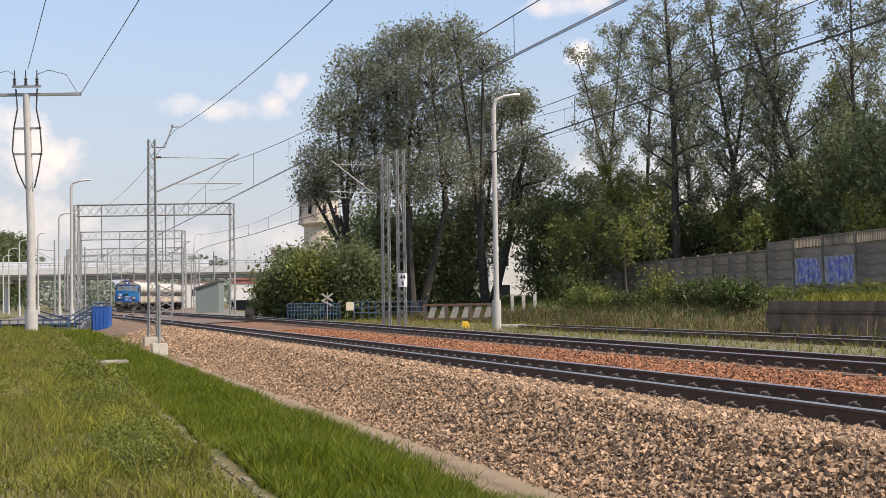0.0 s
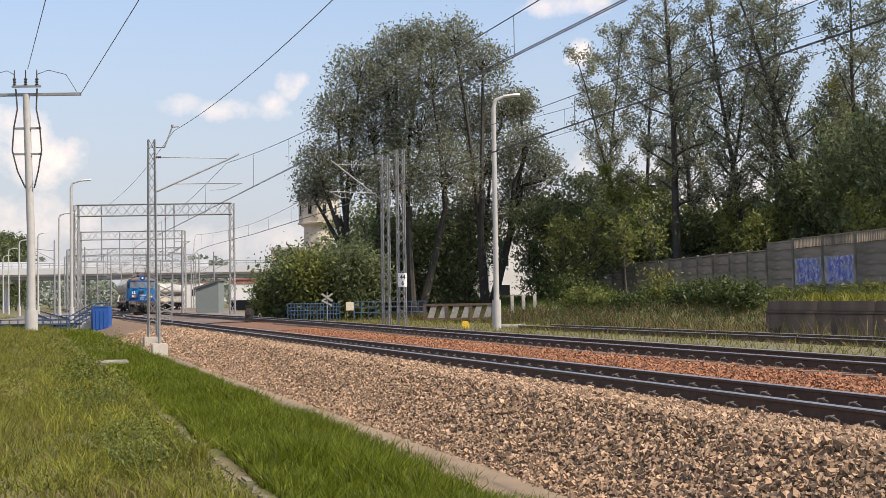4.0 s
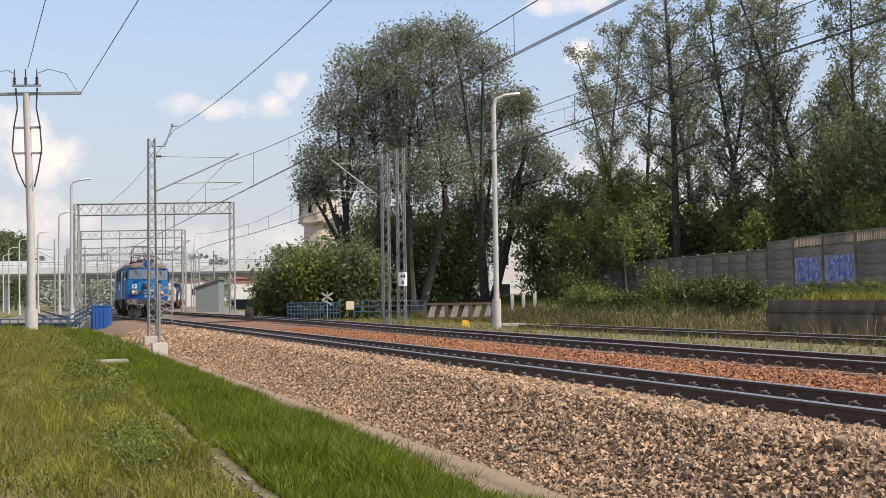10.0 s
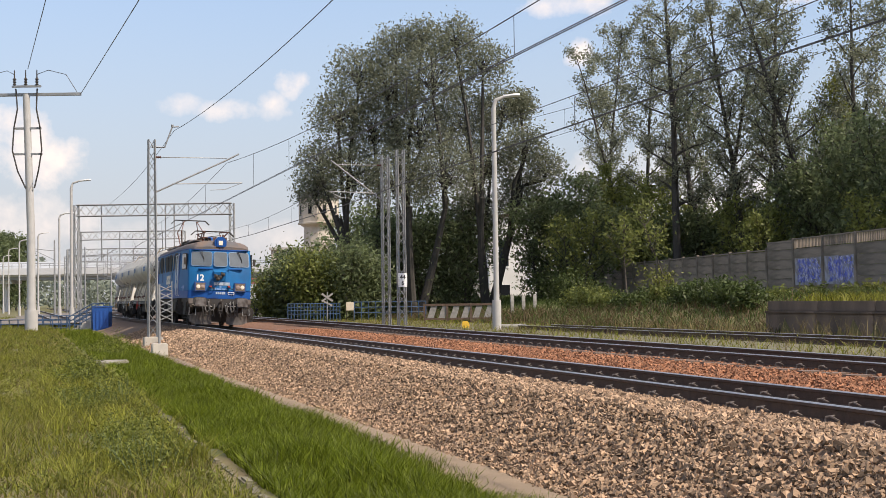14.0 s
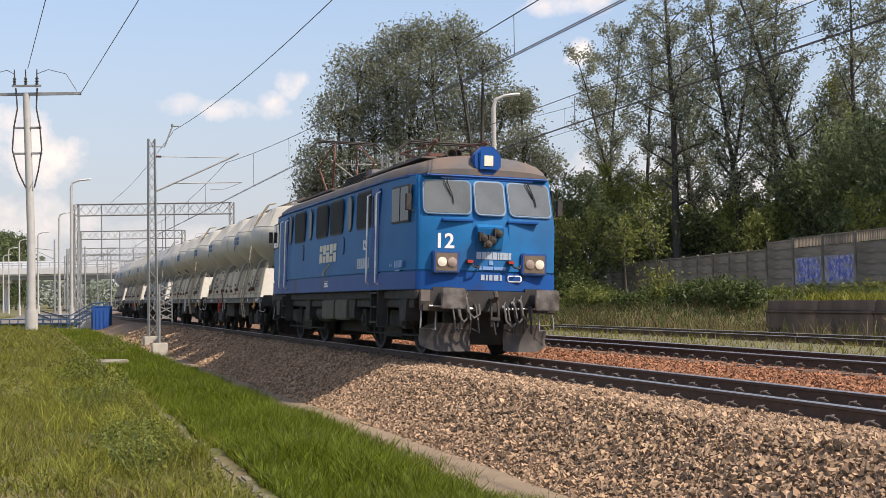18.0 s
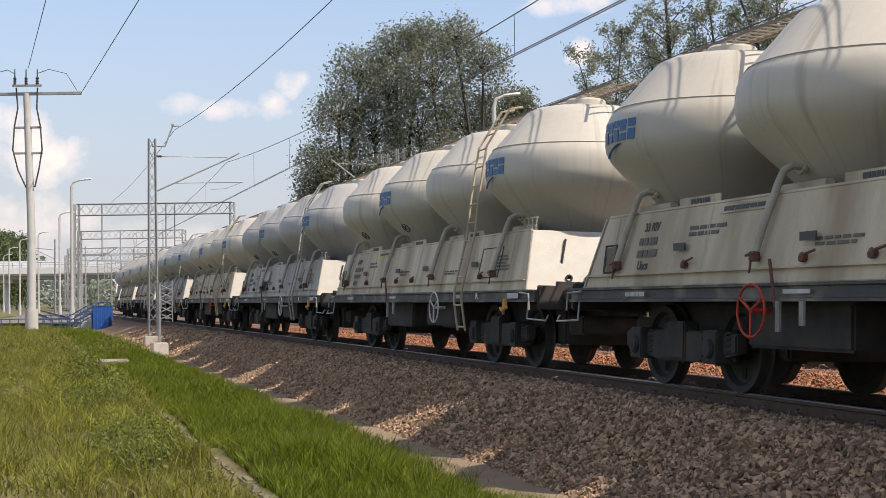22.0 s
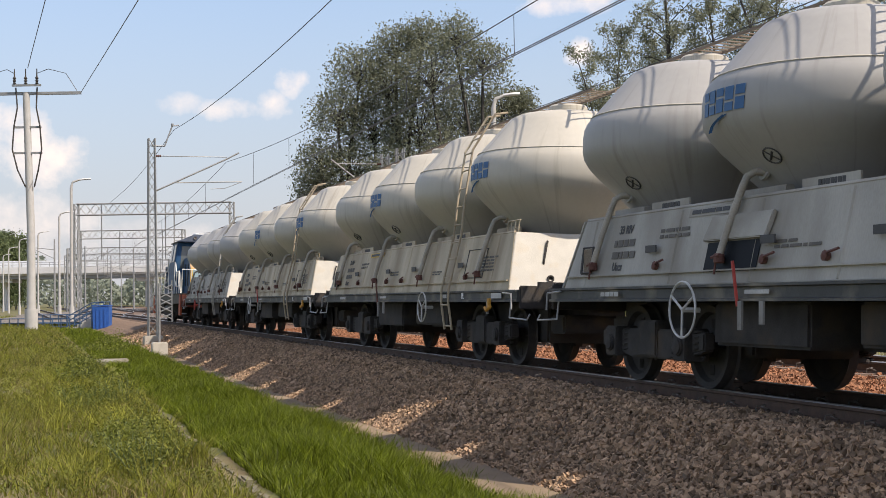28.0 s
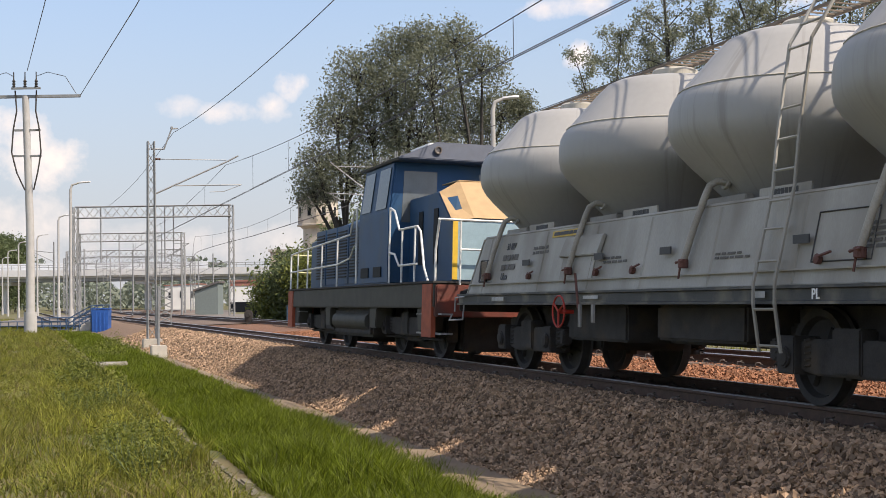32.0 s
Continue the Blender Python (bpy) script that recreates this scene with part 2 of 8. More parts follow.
M_BLUE = mat("blue_paint", (0.010, 0.138, 0.34), 0.5, vary=0.10, scale=1.2, fine=30, bump=0.02, coat=0.0, spec=0.14, dirt=(0.025, 0.095, 0.22), dirt_amount=0.25)
M_DEEP = mat("deep_blue_paint", (0.010, 0.075, 0.27), 0.45, vary=0.12, scale=1.5, bump=0.02, coat=0.0, spec=0.15, dirt=(0.03, 0.05, 0.12), dirt_amount=0.2)
M_ROOF = mat("sooty_roof_paint", (0.10, 0.095, 0.095), 0.75, vary=0.3, scale=2.0, bump=0.1, dirt=(0.16, 0.11, 0.08), dirt_amount=0.5)
M_BLACK = mat("grimy_black_steel", (0.042, 0.039, 0.037), 0.8, vary=0.4, scale=4, bump=0.2, spec=0.35, dirt=(0.075, 0.058, 0.042), dirt_amount=0.3)
M_STEEL = mat("worn_bright_steel", (0.42, 0.41, 0.40), 0.35, 1.0, vary=0.2, scale=9, bump=0.05)
M_BUFFER = mat("greased_buffer_steel", (0.20, 0.18, 0.16), 0.45, 0.6, vary=0.4, scale=7, bump=0.1, dirt=(0.08, 0.06, 0.05), dirt_amount=0.5)


def streaked(name, color, stain, amount=0.5):
    """Tank paint: long run-off streaks down the shell from the crown, different on every tank."""
    m = mat(name, color, 0.5, vary=0.08, scale=1.0, fine=14, bump=0.015, per=0.05, dirt=[c * 0.78 for c in color], dirt_amount=0.3, stretch=(1, 1, 0.35))
    nt = m.node_tree
    N, L = nt.nodes.new, nt.links.new
    b = nt.nodes["Principled BSDF"]
    base = b.inputs["Base Color"].links[0].from_socket
    co, flat, unit, sep, vec = N("ShaderNodeTexCoord"), N("ShaderNodeVectorMath"), N("ShaderNodeVectorMath"), N("ShaderNodeSeparateXYZ"), N("ShaderNodeVectorMath")
    flat.operation, unit.operation, vec.operation = "MULTIPLY", "NORMALIZE", "MULTIPLY_ADD"
    flat.inputs[1].default_value = (1, 1, 0)
    L(co.outputs["Object"], flat.inputs[0])
    L(flat.outputs[0], unit.inputs[0])
    L(co.outputs["Object"], sep.inputs[0])
    low = N("ShaderNodeCombineXYZ")
    zz, rr = N("ShaderNodeMath"), N("ShaderNodeMath")
    zz.operation = rr.operation = "MULTIPLY"
    zz.inputs[1].default_value, rr.inputs[1].default_value = 0.30, 9.0
    L(sep.outputs["Z"], zz.inputs[0])
    L(N("ShaderNodeObjectInfo").outputs["Random"], rr.inputs[0])
    L(zz.outputs[0], low.inputs[2])
    L(rr.outputs[0], low.inputs[0])
    vec.inputs[1].default_value = (5.5, 5.5, 1)
    L(unit.outputs[0], vec.inputs[0])
    L(low.outputs[0], vec.inputs[2])
    n = N("ShaderNodeTexNoise")
    n.inputs["Scale"].default_value, n.inputs["Detail"].default_value, n.inputs["Roughness"].default_value = 1.6, 4.0, 0.6
    L(vec.outputs[0], n.inputs["Vector"])
    ramp = N("ShaderNodeMapRange")
    ramp.inputs["From Min"].default_value, ramp.inputs["From Max"].default_value, ramp.inputs["To Max"].default_value = 0.56, 0.70, amount
    L(n.outputs[0], ramp.inputs[0])
    mx = N("ShaderNodeMix")
    mx.data_type = "RGBA"
    mx.inputs[7].default_value = (*stain, 1)
    L(ramp.outputs[0], mx.inputs[0])
    L(base, mx.inputs[6])
    L(mx.outputs[2], b.inputs["Base Color"])
    return m


M_SIDE = mat("dusty_side_paint", (0.50, 0.43, 0.31), 0.7, vary=0.18, scale=2.6, bump=0.06, per=0.06, dirt=(0.31, 0.245, 0.16), dirt_amount=0.6, stretch=(1, 1, 0.14))
M_TANK = streaked("cream_tank_paint", (0.455, 0.43, 0.365), (0.25, 0.215, 0.165))
M_WHITE = mat("white_enamel", (0.80, 0.80, 0.78), 0.4, vary=0.05, bump=0)
M_NUMBER = mat("worn_white_lettering", (0.36, 0.43, 0.50), 0.5, vary=0.25, scale=30, bump=0)
M_INK = mat("blue_lettering", (0.02, 0.11, 0.26), 0.5, vary=0.1, bump=0)
M_CREAM = mat("cream_lettering", (0.62, 0.58, 0.46), 0.5, vary=0.1, bump=0)
M_DARKINK = mat("dark_lettering", (0.05, 0.05, 0.05), 0.6, vary=0.1, bump=0)
M_GLASS = glass_mat()
M_SCREEN = mat("windscreen", (0.10, 0.115, 0.12), rough=0.05, vary=0.25, scale=1.5, bump=0, spec=0.7)
M_RUBBER = mat("black_rubber", (0.02, 0.02, 0.02), 0.6, vary=0.1, bump=0)
M_LAMP = mat("lit_headlamp", (0.62, 0.55, 0.44), 0.15, bump=0, glow=0.22)
M_REFL = mat("lamp_reflector", (0.20, 0.15, 0.11), 0.35, 0.4, bump=0)
M_GRILLE = mat("dark_grille", (0.008, 0.010, 0.013), 0.6, spec=0.15, vary=0.2, scale=8, bump=0.1)
M_RED = mat("red_paint", (0.42, 0.035, 0.02), 0.5, vary=0.2, bump=0.05)
M_YELLOW = mat("yellow_paint", (0.75, 0.47, 0.05), 0.5, vary=0.15, bump=0.03)
M_GALV = mat("galvanised_lattice_steel", (0.27, 0.275, 0.27), 0.55, 0.35, vary=0.2, scale=5, bump=0.05)
M_CONC = mat("weathered_concrete", (0.42, 0.40, 0.36), 0.9, vary=0.2, scale=2.5, bump=0.25, dirt=(0.22, 0.2, 0.17), dirt_amount=0.4)
M_POLE = mat("pale_concrete_pole", (0.42, 0.41, 0.385), 0.85, vary=0.12, scale=2.5, bump=0.15)
M_RAIL = mat("rusty_rail_side", (0.080, 0.047, 0.031), 0.8, vary=0.35, scale=9, bump=0.3)
M_HEAD = mat("polished_rail_head", (0.55, 0.53, 0.50), 0.45, 1.0, vary=0.15, scale=12, bump=0.03)
M_SLEEPER = mat("rust_stained_sleeper", (0.15, 0.105, 0.08), 0.9, vary=0.3, scale=6, bump=0.3)
M_WIRE = mat("dark_copper_wire", (0.05, 0.05, 0.055), 0.5, 0.4, vary=0.1, bump=0)

# ---- ground ----
FENCE = ((22.2, 28.0), (18.05, 57.0), (11.85, 101.0), (9.0, 121.0))
WALL_V = 16.0
WALL_END = 29.6


def fence_v(s):
    return np.interp(s, (-20, 20, 49, 95, 130), (20.5, 23.0, 26.3, 33.3, 38.0))


def smooth(a, b, x):
    t = np.clip((x - a) / (b - a), 0, 1)
    return t * t * (3 - 2 * t)


def deep(s):
    """1 where the foot of the ballast lies deep, 0 farther along."""
    return smooth(44, 28, np.asarray(s, float))


def foot(s):
    return -3.55 + 0.62 * deep(s)


def ground_z(x, y):
    s, v = lateral(x, y)
    near = -0.64 - 0.34 * deep(s) * smooth(-4.9, -3.4, v) - 0.10 * smooth(-4.0, -5.2, v) * smooth(-6.4, -5.2, v) * smooth(70, 40, s) + 0.10 * smooth(-7, -12, v)
    far = -0.33
    z = near + (far - near) * smooth(-1, 3, v)
    ramp = smooth(WALL_END + 6, WALL_END, s)
    crest = fence_v(s)
    at_wall = np.where(v > WALL_V + 0.15, 0.76, -0.33)
    slope_wall = at_wall + (1.00 - 0.76) * smooth(WALL_V + 3.0, crest - 1.0, v)
    slope_bank = -0.33 + 1.23 * smooth(WALL_V - 0.5, crest - 2.0, v)
    side = np.where(s < WALL_END, slope_wall, slope_bank)
    fade = smooth(200, 130, s)
    z = np.where(v > 8, -0.33 + (side + 0.33) * fade, z)
    return z


def hollow(x, y):
    return 0.05 * np.sin(x * 1.3 + 0.7 * y) * np.sin(y * 0.9 - 0.4 * x) + 0.03 * np.sin(x * 3.1) * np.sin(y * 2.7)


M_SOIL = mat("grassy_earth", (0.095, 0.10, 0.03), 0.95, vary=0.35, scale=0.9, fine=9, bump=0.6, dirt=(0.17, 0.125, 0.065), dirt_amount=0.5)


def ground():
    near = np.concatenate([np.arange(2, 30, 0.35), np.arange(30, 60, 0.8), np.arange(60, 130, 2.0), np.geomspace(130, 4200, 30)])
    ang = np.radians(np.concatenate([np.linspace(-180, -32, 22)[:-1], np.arange(-32, 32, 0.45), np.linspace(32, 180, 22)]))
    R, A = np.meshgrid(near, ang, indexing="ij")
    x, y = (R * np.sin(A)).ravel(), (R * np.cos(A)).ravel()
    z = ground_z(x, y)
    _, v = lateral(x, y)
    z = z + np.where(R.ravel() < 90, hollow(x, y), 0) * np.where((v > -3.9) & (v < 15), 0.3, 1.0)
    n, m = len(near), len(ang)
    verts = np.column_stack([x, y, z])
    i = np.arange(n - 1)[:, None] * m + np.arange(m - 1)[None, :]
    faces = np.stack([i, i + 1, i + m + 1, i + m], -1).reshape(-1, 4)
    verts = np.vstack([verts, [[0, 0, -0.6]]])
    cap = [(j + 1, j, n * m) for j in range(m - 1)]
    ob = raw("ground", verts.tolist(), [tuple(q) for q in faces.tolist()] + cap, M_SOIL, True)
    tagged(ob, "uneven grassy earth beside the railway embankment", "ground", kind="structure")


ground()

M_BALLAST = mat("tan_ballast_stone", (0.30, 0.20, 0.125), 0.9, vary=0.25, scale=3, fine=40, bump=0.3, island=0.6)
M_RUSTSTONE = mat("rust_ballast_stone", (0.26, 0.115, 0.058), 0.9, vary=0.25, scale=3, fine=40, bump=0.3, island=0.45)
M_BED = mat("ballast_bed", (0.17, 0.11, 0.07), 0.95, vary=0.45, scale=11, fine=28, bump=1.0)
M_RUSTBED = mat("rusty_ballast_bed", (0.17, 0.085, 0.048), 0.95, vary=0.45, scale=11, fine=28, bump=1.0)
M_SAND = mat("sandy_path", (0.21, 0.155, 0.10), 0.95, vary=0.2, scale=3, fine=50, bump=0.3)


def strip(name, rows, s_list, material, label, category, wob=0.0):
    """A band along the way: rows of (v or function of s, z)."""
    v, f = [], []
    k = len(rows)
    for i, s in enumerate(s_list):
        for j, (a, z) in enumerate(rows):
            a, z = a(s) if callable(a) else a, z(s) if callable(z) else z
            w = wob * (noise.noise(Vector((s * 0.5, a, j))) if wob else 0)
            v.append(P(s, a + w, z + w * 0.3))
    for i in range(len(s_list) - 1):
        for j in range(k - 1):
            f.append((i * k + j, i * k + j + 1, (i + 1) * k + j + 1, (i + 1) * k + j))
    ob = raw(name, v, f, material, True)
    return tagged(ob, label, category, kind="structure")


S_NEAR = list(np.arange(-60, 60, 0.5)) + list(np.arange(60, 330, 3.0))
blend = lambda a, b: (lambda s: a + (b - a) * float(deep(s)))
strip("ballast_bed", [(blend(-3.80, -3.18), blend(-0.80, -1.05)), (blend(-3.55, -2.93), blend(-0.66, -0.91)), (blend(-3.0, -2.55), blend(-0.52, -0.70)), (blend(-2.3, -2.08), blend(-0.26, -0.37)), (-1.75, -0.155), (-1.0, -0.15), (-0.6, -0.20)], S_NEAR, M_BED, "bed of crushed tan stone under the near track", "ballast", 0.05)
strip("ballast_bed_middle", [(-0.6, -0.20), (0.6, -0.22), (1.6, -0.235), (lambda s: second(s) - 1.6, -0.17), (lambda s: second(s) - 0.7, -0.15), (lambda s: second(s) + 0.8, -0.17),
      (lambda s: second(s) + 1.6, -0.20), (lambda s: second(s) + 2.6, -0.36)], [s for s in S_NEAR if s < 72], M_RUSTBED, "rust-red crushed stone between the two tracks", "ballast", 0.04)
strip("ballast_bed_far", [(-0.6, -0.205), (0.6, -0.22), (1.6, -0.235), (lambda s: second(s) - 0.7, -0.16), (lambda s: second(s) + 1.6, -0.20), (lambda s: second(s) + 2.6, -0.36)], [s for s in S_NEAR if s > 70], mat("brown_far_ballast", (0.15, 0.11, 0.085), 0.95, vary=0.4, scale=6, fine=28, bump=0.8), "grey-brown crushed stone of the station throat", "ballast", 0.04)
strip("siding_ground", [(lambda s: second(s) + 2.4, -0.40), (lambda s: second(s) + 2.9, -0.305), (12.0, -0.30), (15.9, -0.31)], list(np.arange(-40, 60, 1.0)), mat("gravelly_siding_earth", (0.125, 0.11, 0.07), 0.95, vary=0.3, scale=2.5, fine=30, bump=0.5, dirt=(0.14, 0.145, 0.06), dirt_amount=0.5), "gravelly earth with dry weeds round the siding", "ground", 0.03)
strip("sandy_edge", [(blend(-4.3, -3.80), blend(-0.72, -1.00)), (blend(-3.95, -3.42), blend(-0.625, -0.87)), (blend(-3.53, -2.90), blend(-0.625, -0.875)), (blend(-3.39, -2.76), blend(-0.70, -0.95))], S_NEAR, M_SAND, "narrow sandy strip along the foot of the ballast", "path", 0.07)

strip("yard_bed", [(-14.0, -0.55), (-12.5, -0.30), (-4.5, -0.26), (12.0, -0.26), (16.0, -0.45)], list(np.arange(86, 330, 4.0)), mat("grey_yard_ballast", (0.16, 0.14, 0.12), 0.95, vary=0.3, scale=2, fine=20, bump=0.5), "grey-brown stone bed of the station tracks", "ballast")


def rail_profile():
    h = [(-0.062, -0.172), (0.062, -0.172), (0.062, -0.160), (0.012, -0.140), (0.009, -0.045), (0.034, -0.036), (0.034, -0.008), (0.026, 0.0), (-0.026, 0.0),
         (-0.034, -0.008), (-0.034, -0.036), (-0.009, -0.045), (-0.012, -0.140), (-0.062, -0.160)]
    return h


def rails(spot, height, s_list, cant, label):
    for side in (-0.7525, 0.7525):
        prof = rail_profile()
        rings, heads = [], []
        for s in s_list:
            z0 = height + side * math.sin(cant)
            rings.append([spot(s, side + a, z0 + z) for a, z in prof])
            heads.append([spot(s, side + a, z0 + z) for a, z in ((-0.026, 0.002), (0.026, 0.002), (0.034, -0.007), (-0.034, -0.007))])
        rail = part("rail", Mesh().loft(rings), M_RAIL, None, "")
        tagged(rail, label, "rail", "rails of the line", "structure")
        part("rail_head", Mesh().loft(heads), M_HEAD, rail, "polished steel running surface")


def straight_on(s0, v):
    """Places on the line that goes straight on from s0, where the train's way swings over to the next track."""
    a = way(s0)[2]
    base = P(s0, v)
    return lambda s, d, z: Vector((base.x + (s - s0) * math.sin(a) + d * math.cos(a), base.y + (s - s0) * math.cos(a) - d * math.sin(a), z))


S_RAIL = list(np.arange(-40, 70, 1.0)) + list(np.arange(70, 330, 4.0))
rails(P, 0.0, S_RAIL, CANT, "rust-brown steel rail of the near track with a polished head")
rails(lambda s, d, z: P(s, second(s) + d, z), 0.035, list(np.arange(-40, 71, 1.0)), -0.02, "rust-brown steel rail of the second track with a polished head")
rails(straight_on(70.0, float(second(70.0))), 0.035, list(np.arange(70, 330, 5.0)), 0, "rust-brown steel rail of the second track with a polished head")
rails(straight_on(72.0, 0.0), -0.01, list(np.arange(84, 330, 5.0)), 0, "rust-brown steel rail running straight on through the points")
rails(straight_on(72.0, -5.0), -0.05, list(np.arange(96, 330, 5.0)), 0, "rusty steel rail of a station track")
rails(lambda s, d, z: P(s, 13.0 + d, z), -0.12, list(np.arange(-30, 46, 2.0)), 0, "old rusty siding rail among dry weeds")


def sleepers():
    me = Mesh().box(-0.13, 0.13, -1.3, 1.3, -0.36, -0.165).data("sleeper", 0.02)
    clip = Mesh().tube([(-0.07, -0.13, 0.0), (-0.07, -0.12, 0.06), (-0.03, -0.05, 0.075), (0.02, -0.12, 0.065), (0.06, -0.12, 0.06), (0.075, -0.06, 0.03)], 0.010, 5).data("clip", 0, True)
    me.materials.append(M_SLEEPER)
    clip.materials.append(mat("oily_spring_steel", (0.13, 0.11, 0.095), 0.5, 0.3, vary=0.3, bump=0.1))
    bed = thing("sleepers", "brown concrete sleepers with spring clips under the tracks", "sleeper", kind="structure")
    n = 0
    for c, h, cant, s0, s1 in ((0.0, 0.0, CANT, -6, 90), (second, 0.035, -0.02, 0, 60)):
        s = s0
        while s < s1:
            v = c(s) if callable(c) else c
            m = along(s, v, h) @ Matrix.Rotation(cant, 4, "X")
            if n < 290:
                part("sleeper", me, None, bed, at=m)
            n += 1
            if s < 46:
                for side in (-0.7525, 0.7525):
                    part("clip", clip, None, bed, at=m @ Matrix.Translation((0, side - 0.02, -0.165)))
            s += 0.62


def wire(name, pts, r, label, material=M_WIRE, group=""):
    ob = part(name, Mesh().tube(pts, r, 5), material)
    return tagged(ob, label, "wire", group, "structure")


# ---- overhead line ----


def sag(s, a, b, za, zb, dip):
    t = (s - a) / (b - a)
    return za + (zb - za) * t - 4 * dip * t * (1 - t)


def catenary(v, contact, top, low, masts, group, twin=True):
    """Messenger wire with droppers and a twin contact wire between supports at the given places."""
    for a, b in zip(masts[:-1], masts[1:]):
        ss = np.linspace(a, b, 25)
        vv = (lambda s: v(s)) if callable(v) else (lambda s: v)
        carrier = wire("messenger_wire", [P(s, vv(s), sag(s, a, b, top, top, top - low)) for s in ss], 0.0105, "dark messenger wire of the overhead line", group=group)
        for d in ((-0.03, 0.03) if twin else (0,)):
            wire("contact_wire", [P(s, vv(s) + d, contact) for s in ss], 0.010, "dark contact wire of the overhead line", group=group)
        k = max(3, int((b - a) / 6.5))
        for i in range(1, k):
            s = a + (b - a) * i / k
            part("dropper", Mesh().tube([P(s, vv(s), sag(s, a, b, top, top, top - low)), P(s, vv(s), contact)], 0.006, 4), M_WIRE, carrier)


catenary(0.0, 5.20, 6.72, 5.88, (-15.5, 45.0, 105, 160, 215, 280), "overhead line of the near track")
catenary(lambda s: second(s) + 0.05, 5.27, 6.75, 5.95, (-20, 47.0, 105, 160, 215, 280), "overhead line of the second track")
catenary(13.0, 7.68, 8.9, 8.2, (-20, 47.0), "overhead line of the siding", False)
wire("feeder_wire", [P(s, -2.1, sag(s, -15.5, 45.0, 8.0, 8.0, 0.95)) for s in np.linspace(-15.5, 45.0, 25)], 0.011, "dark feeder wire hung above the masts")
wire("feeder_wire", [P(s, -2.1, sag(s, 45.0, 131, 8.0, 10.4, 1.2)) for s in np.linspace(45.0, 131, 20)], 0.011, "dark feeder wire hung above the masts")


def lattice(b, x0, y0, z0, z1, w0, w1, d0, d1, step, leg=0.035, bar=0.014):
    """Four angle legs with zigzag lacing on each side, from z0 up to z1."""
    cs = [(-1, -1), (1, -1), (1, 1), (-1, 1)]
    at = lambda c, z: (x0 + c[0] * (w0 + (w1 - w0) * (z - z0) / (z1 - z0)) / 2, y0 + c[1] * (d0 + (d1 - d0) * (z - z0) / (z1 - z0)) / 2, z)
    for c in cs:
        b.tube([at(c, z0), at(c, z1)], leg, 4)
    n = max(2, int((z1 - z0) / step))
    for i in range(n):
        za, zb = z0 + (z1 - z0) * i / n, z0 + (z1 - z0) * (i + 1) / n
        for k in range(4):
            p, q = cs[k], cs[(k + 1) % 4]
            if (i + k) % 2:
                p, q = q, p
            b.tube([at(p, za), at(q, zb)], bar, 4)
    return b


def mast(s, v, base, top, reach, arm_low, arm_high, label, block=True, wide=(0.34, 0.24)):
    """A lattice mast; x along the train's forward, y to the far side; the bracket reaches towards the track."""
    t = thing("catenary_mast", label, "mast", along(s, v, base))
    h = top - base
    part("mast_lattice", lattice(Mesh(), 0, 0, 0.0, h, wide[0], wide[1], wide[0], wide[1], 0.42), M_GALV, t)
    if block:
        part("foundation", Mesh().box(-0.40, 0.40, -0.36, 0.36, -0.5, 0.36), mat("pale_block_concrete", (0.45, 0.41, 0.34), 0.9, vary=0.15, bump=0.2), t, "pale concrete block", bevel=0.03)
    if not reach:
        return t
    lo, hi = arm_low - base, arm_high - base
    r = 0.1 if reach > 0 else -0.1
    part("cantilever_tube", Mesh().tube([(0, r, lo), (0, reach * 0.93, hi - 0.05), (0, reach * 1.08, hi + 0.2)], 0.032, 8), M_GALV, t)
    part("top_tie", Mesh().tube([(0, r, hi + 0.02), (0, reach * 0.93, hi + 0.02)], 0.018, 6), M_GALV, t)
    part("registration_tube", Mesh().tube([(0, reach * 0.25, lo + 0.35), (0, reach * 1.12, lo + 0.42)], 0.024, 6), M_GALV, t)
    part("steady_arm", Mesh().tube([(0, reach * 1.12, lo + 0.42), (0, reach * 0.9, lo + 0.15), (0, reach * 0.72, lo + 0.12)], 0.014, 6), M_GALV, t)
    part("insulator", Mesh().turned([(0.02, 0), (0.05, 0.02), (0.05, 0.05), (0.025, 0.07), (0.05, 0.09), (0.05, 0.12), (0.025, 0.14), (0.05, 0.16), (0.05, 0.19), (0.02, 0.21)], 10,
                                    Matrix.Translation((0, r * 1.6, hi + 0.02)) @ Matrix.Rotation(math.radians(-90 if reach > 0 else 90), 4, "X")), mat("brown_porcelain", (0.10, 0.045, 0.03), 0.25, bump=0), t)
    return t


near_mast = mast(43.3, -3.15, -0.62, 7.42, 3.15, 5.35, 6.72, "grey lattice catenary mast on a pale concrete block")
part("feeder_bracket", Mesh().tube([(0, 0.0, 7.75), (0, 0.5, 7.75), (0, 0.8, 8.55), (0, 1.05, 8.58)], 0.035, 6), M_GALV, near_mast)
part("feeder_bracket_clamp", Mesh().tube([(0, 0.8, 8.55), (0, 0.8, 8.62), (0, 0.85, 8.6)], 0.05, 6), M_GALV, near_mast)


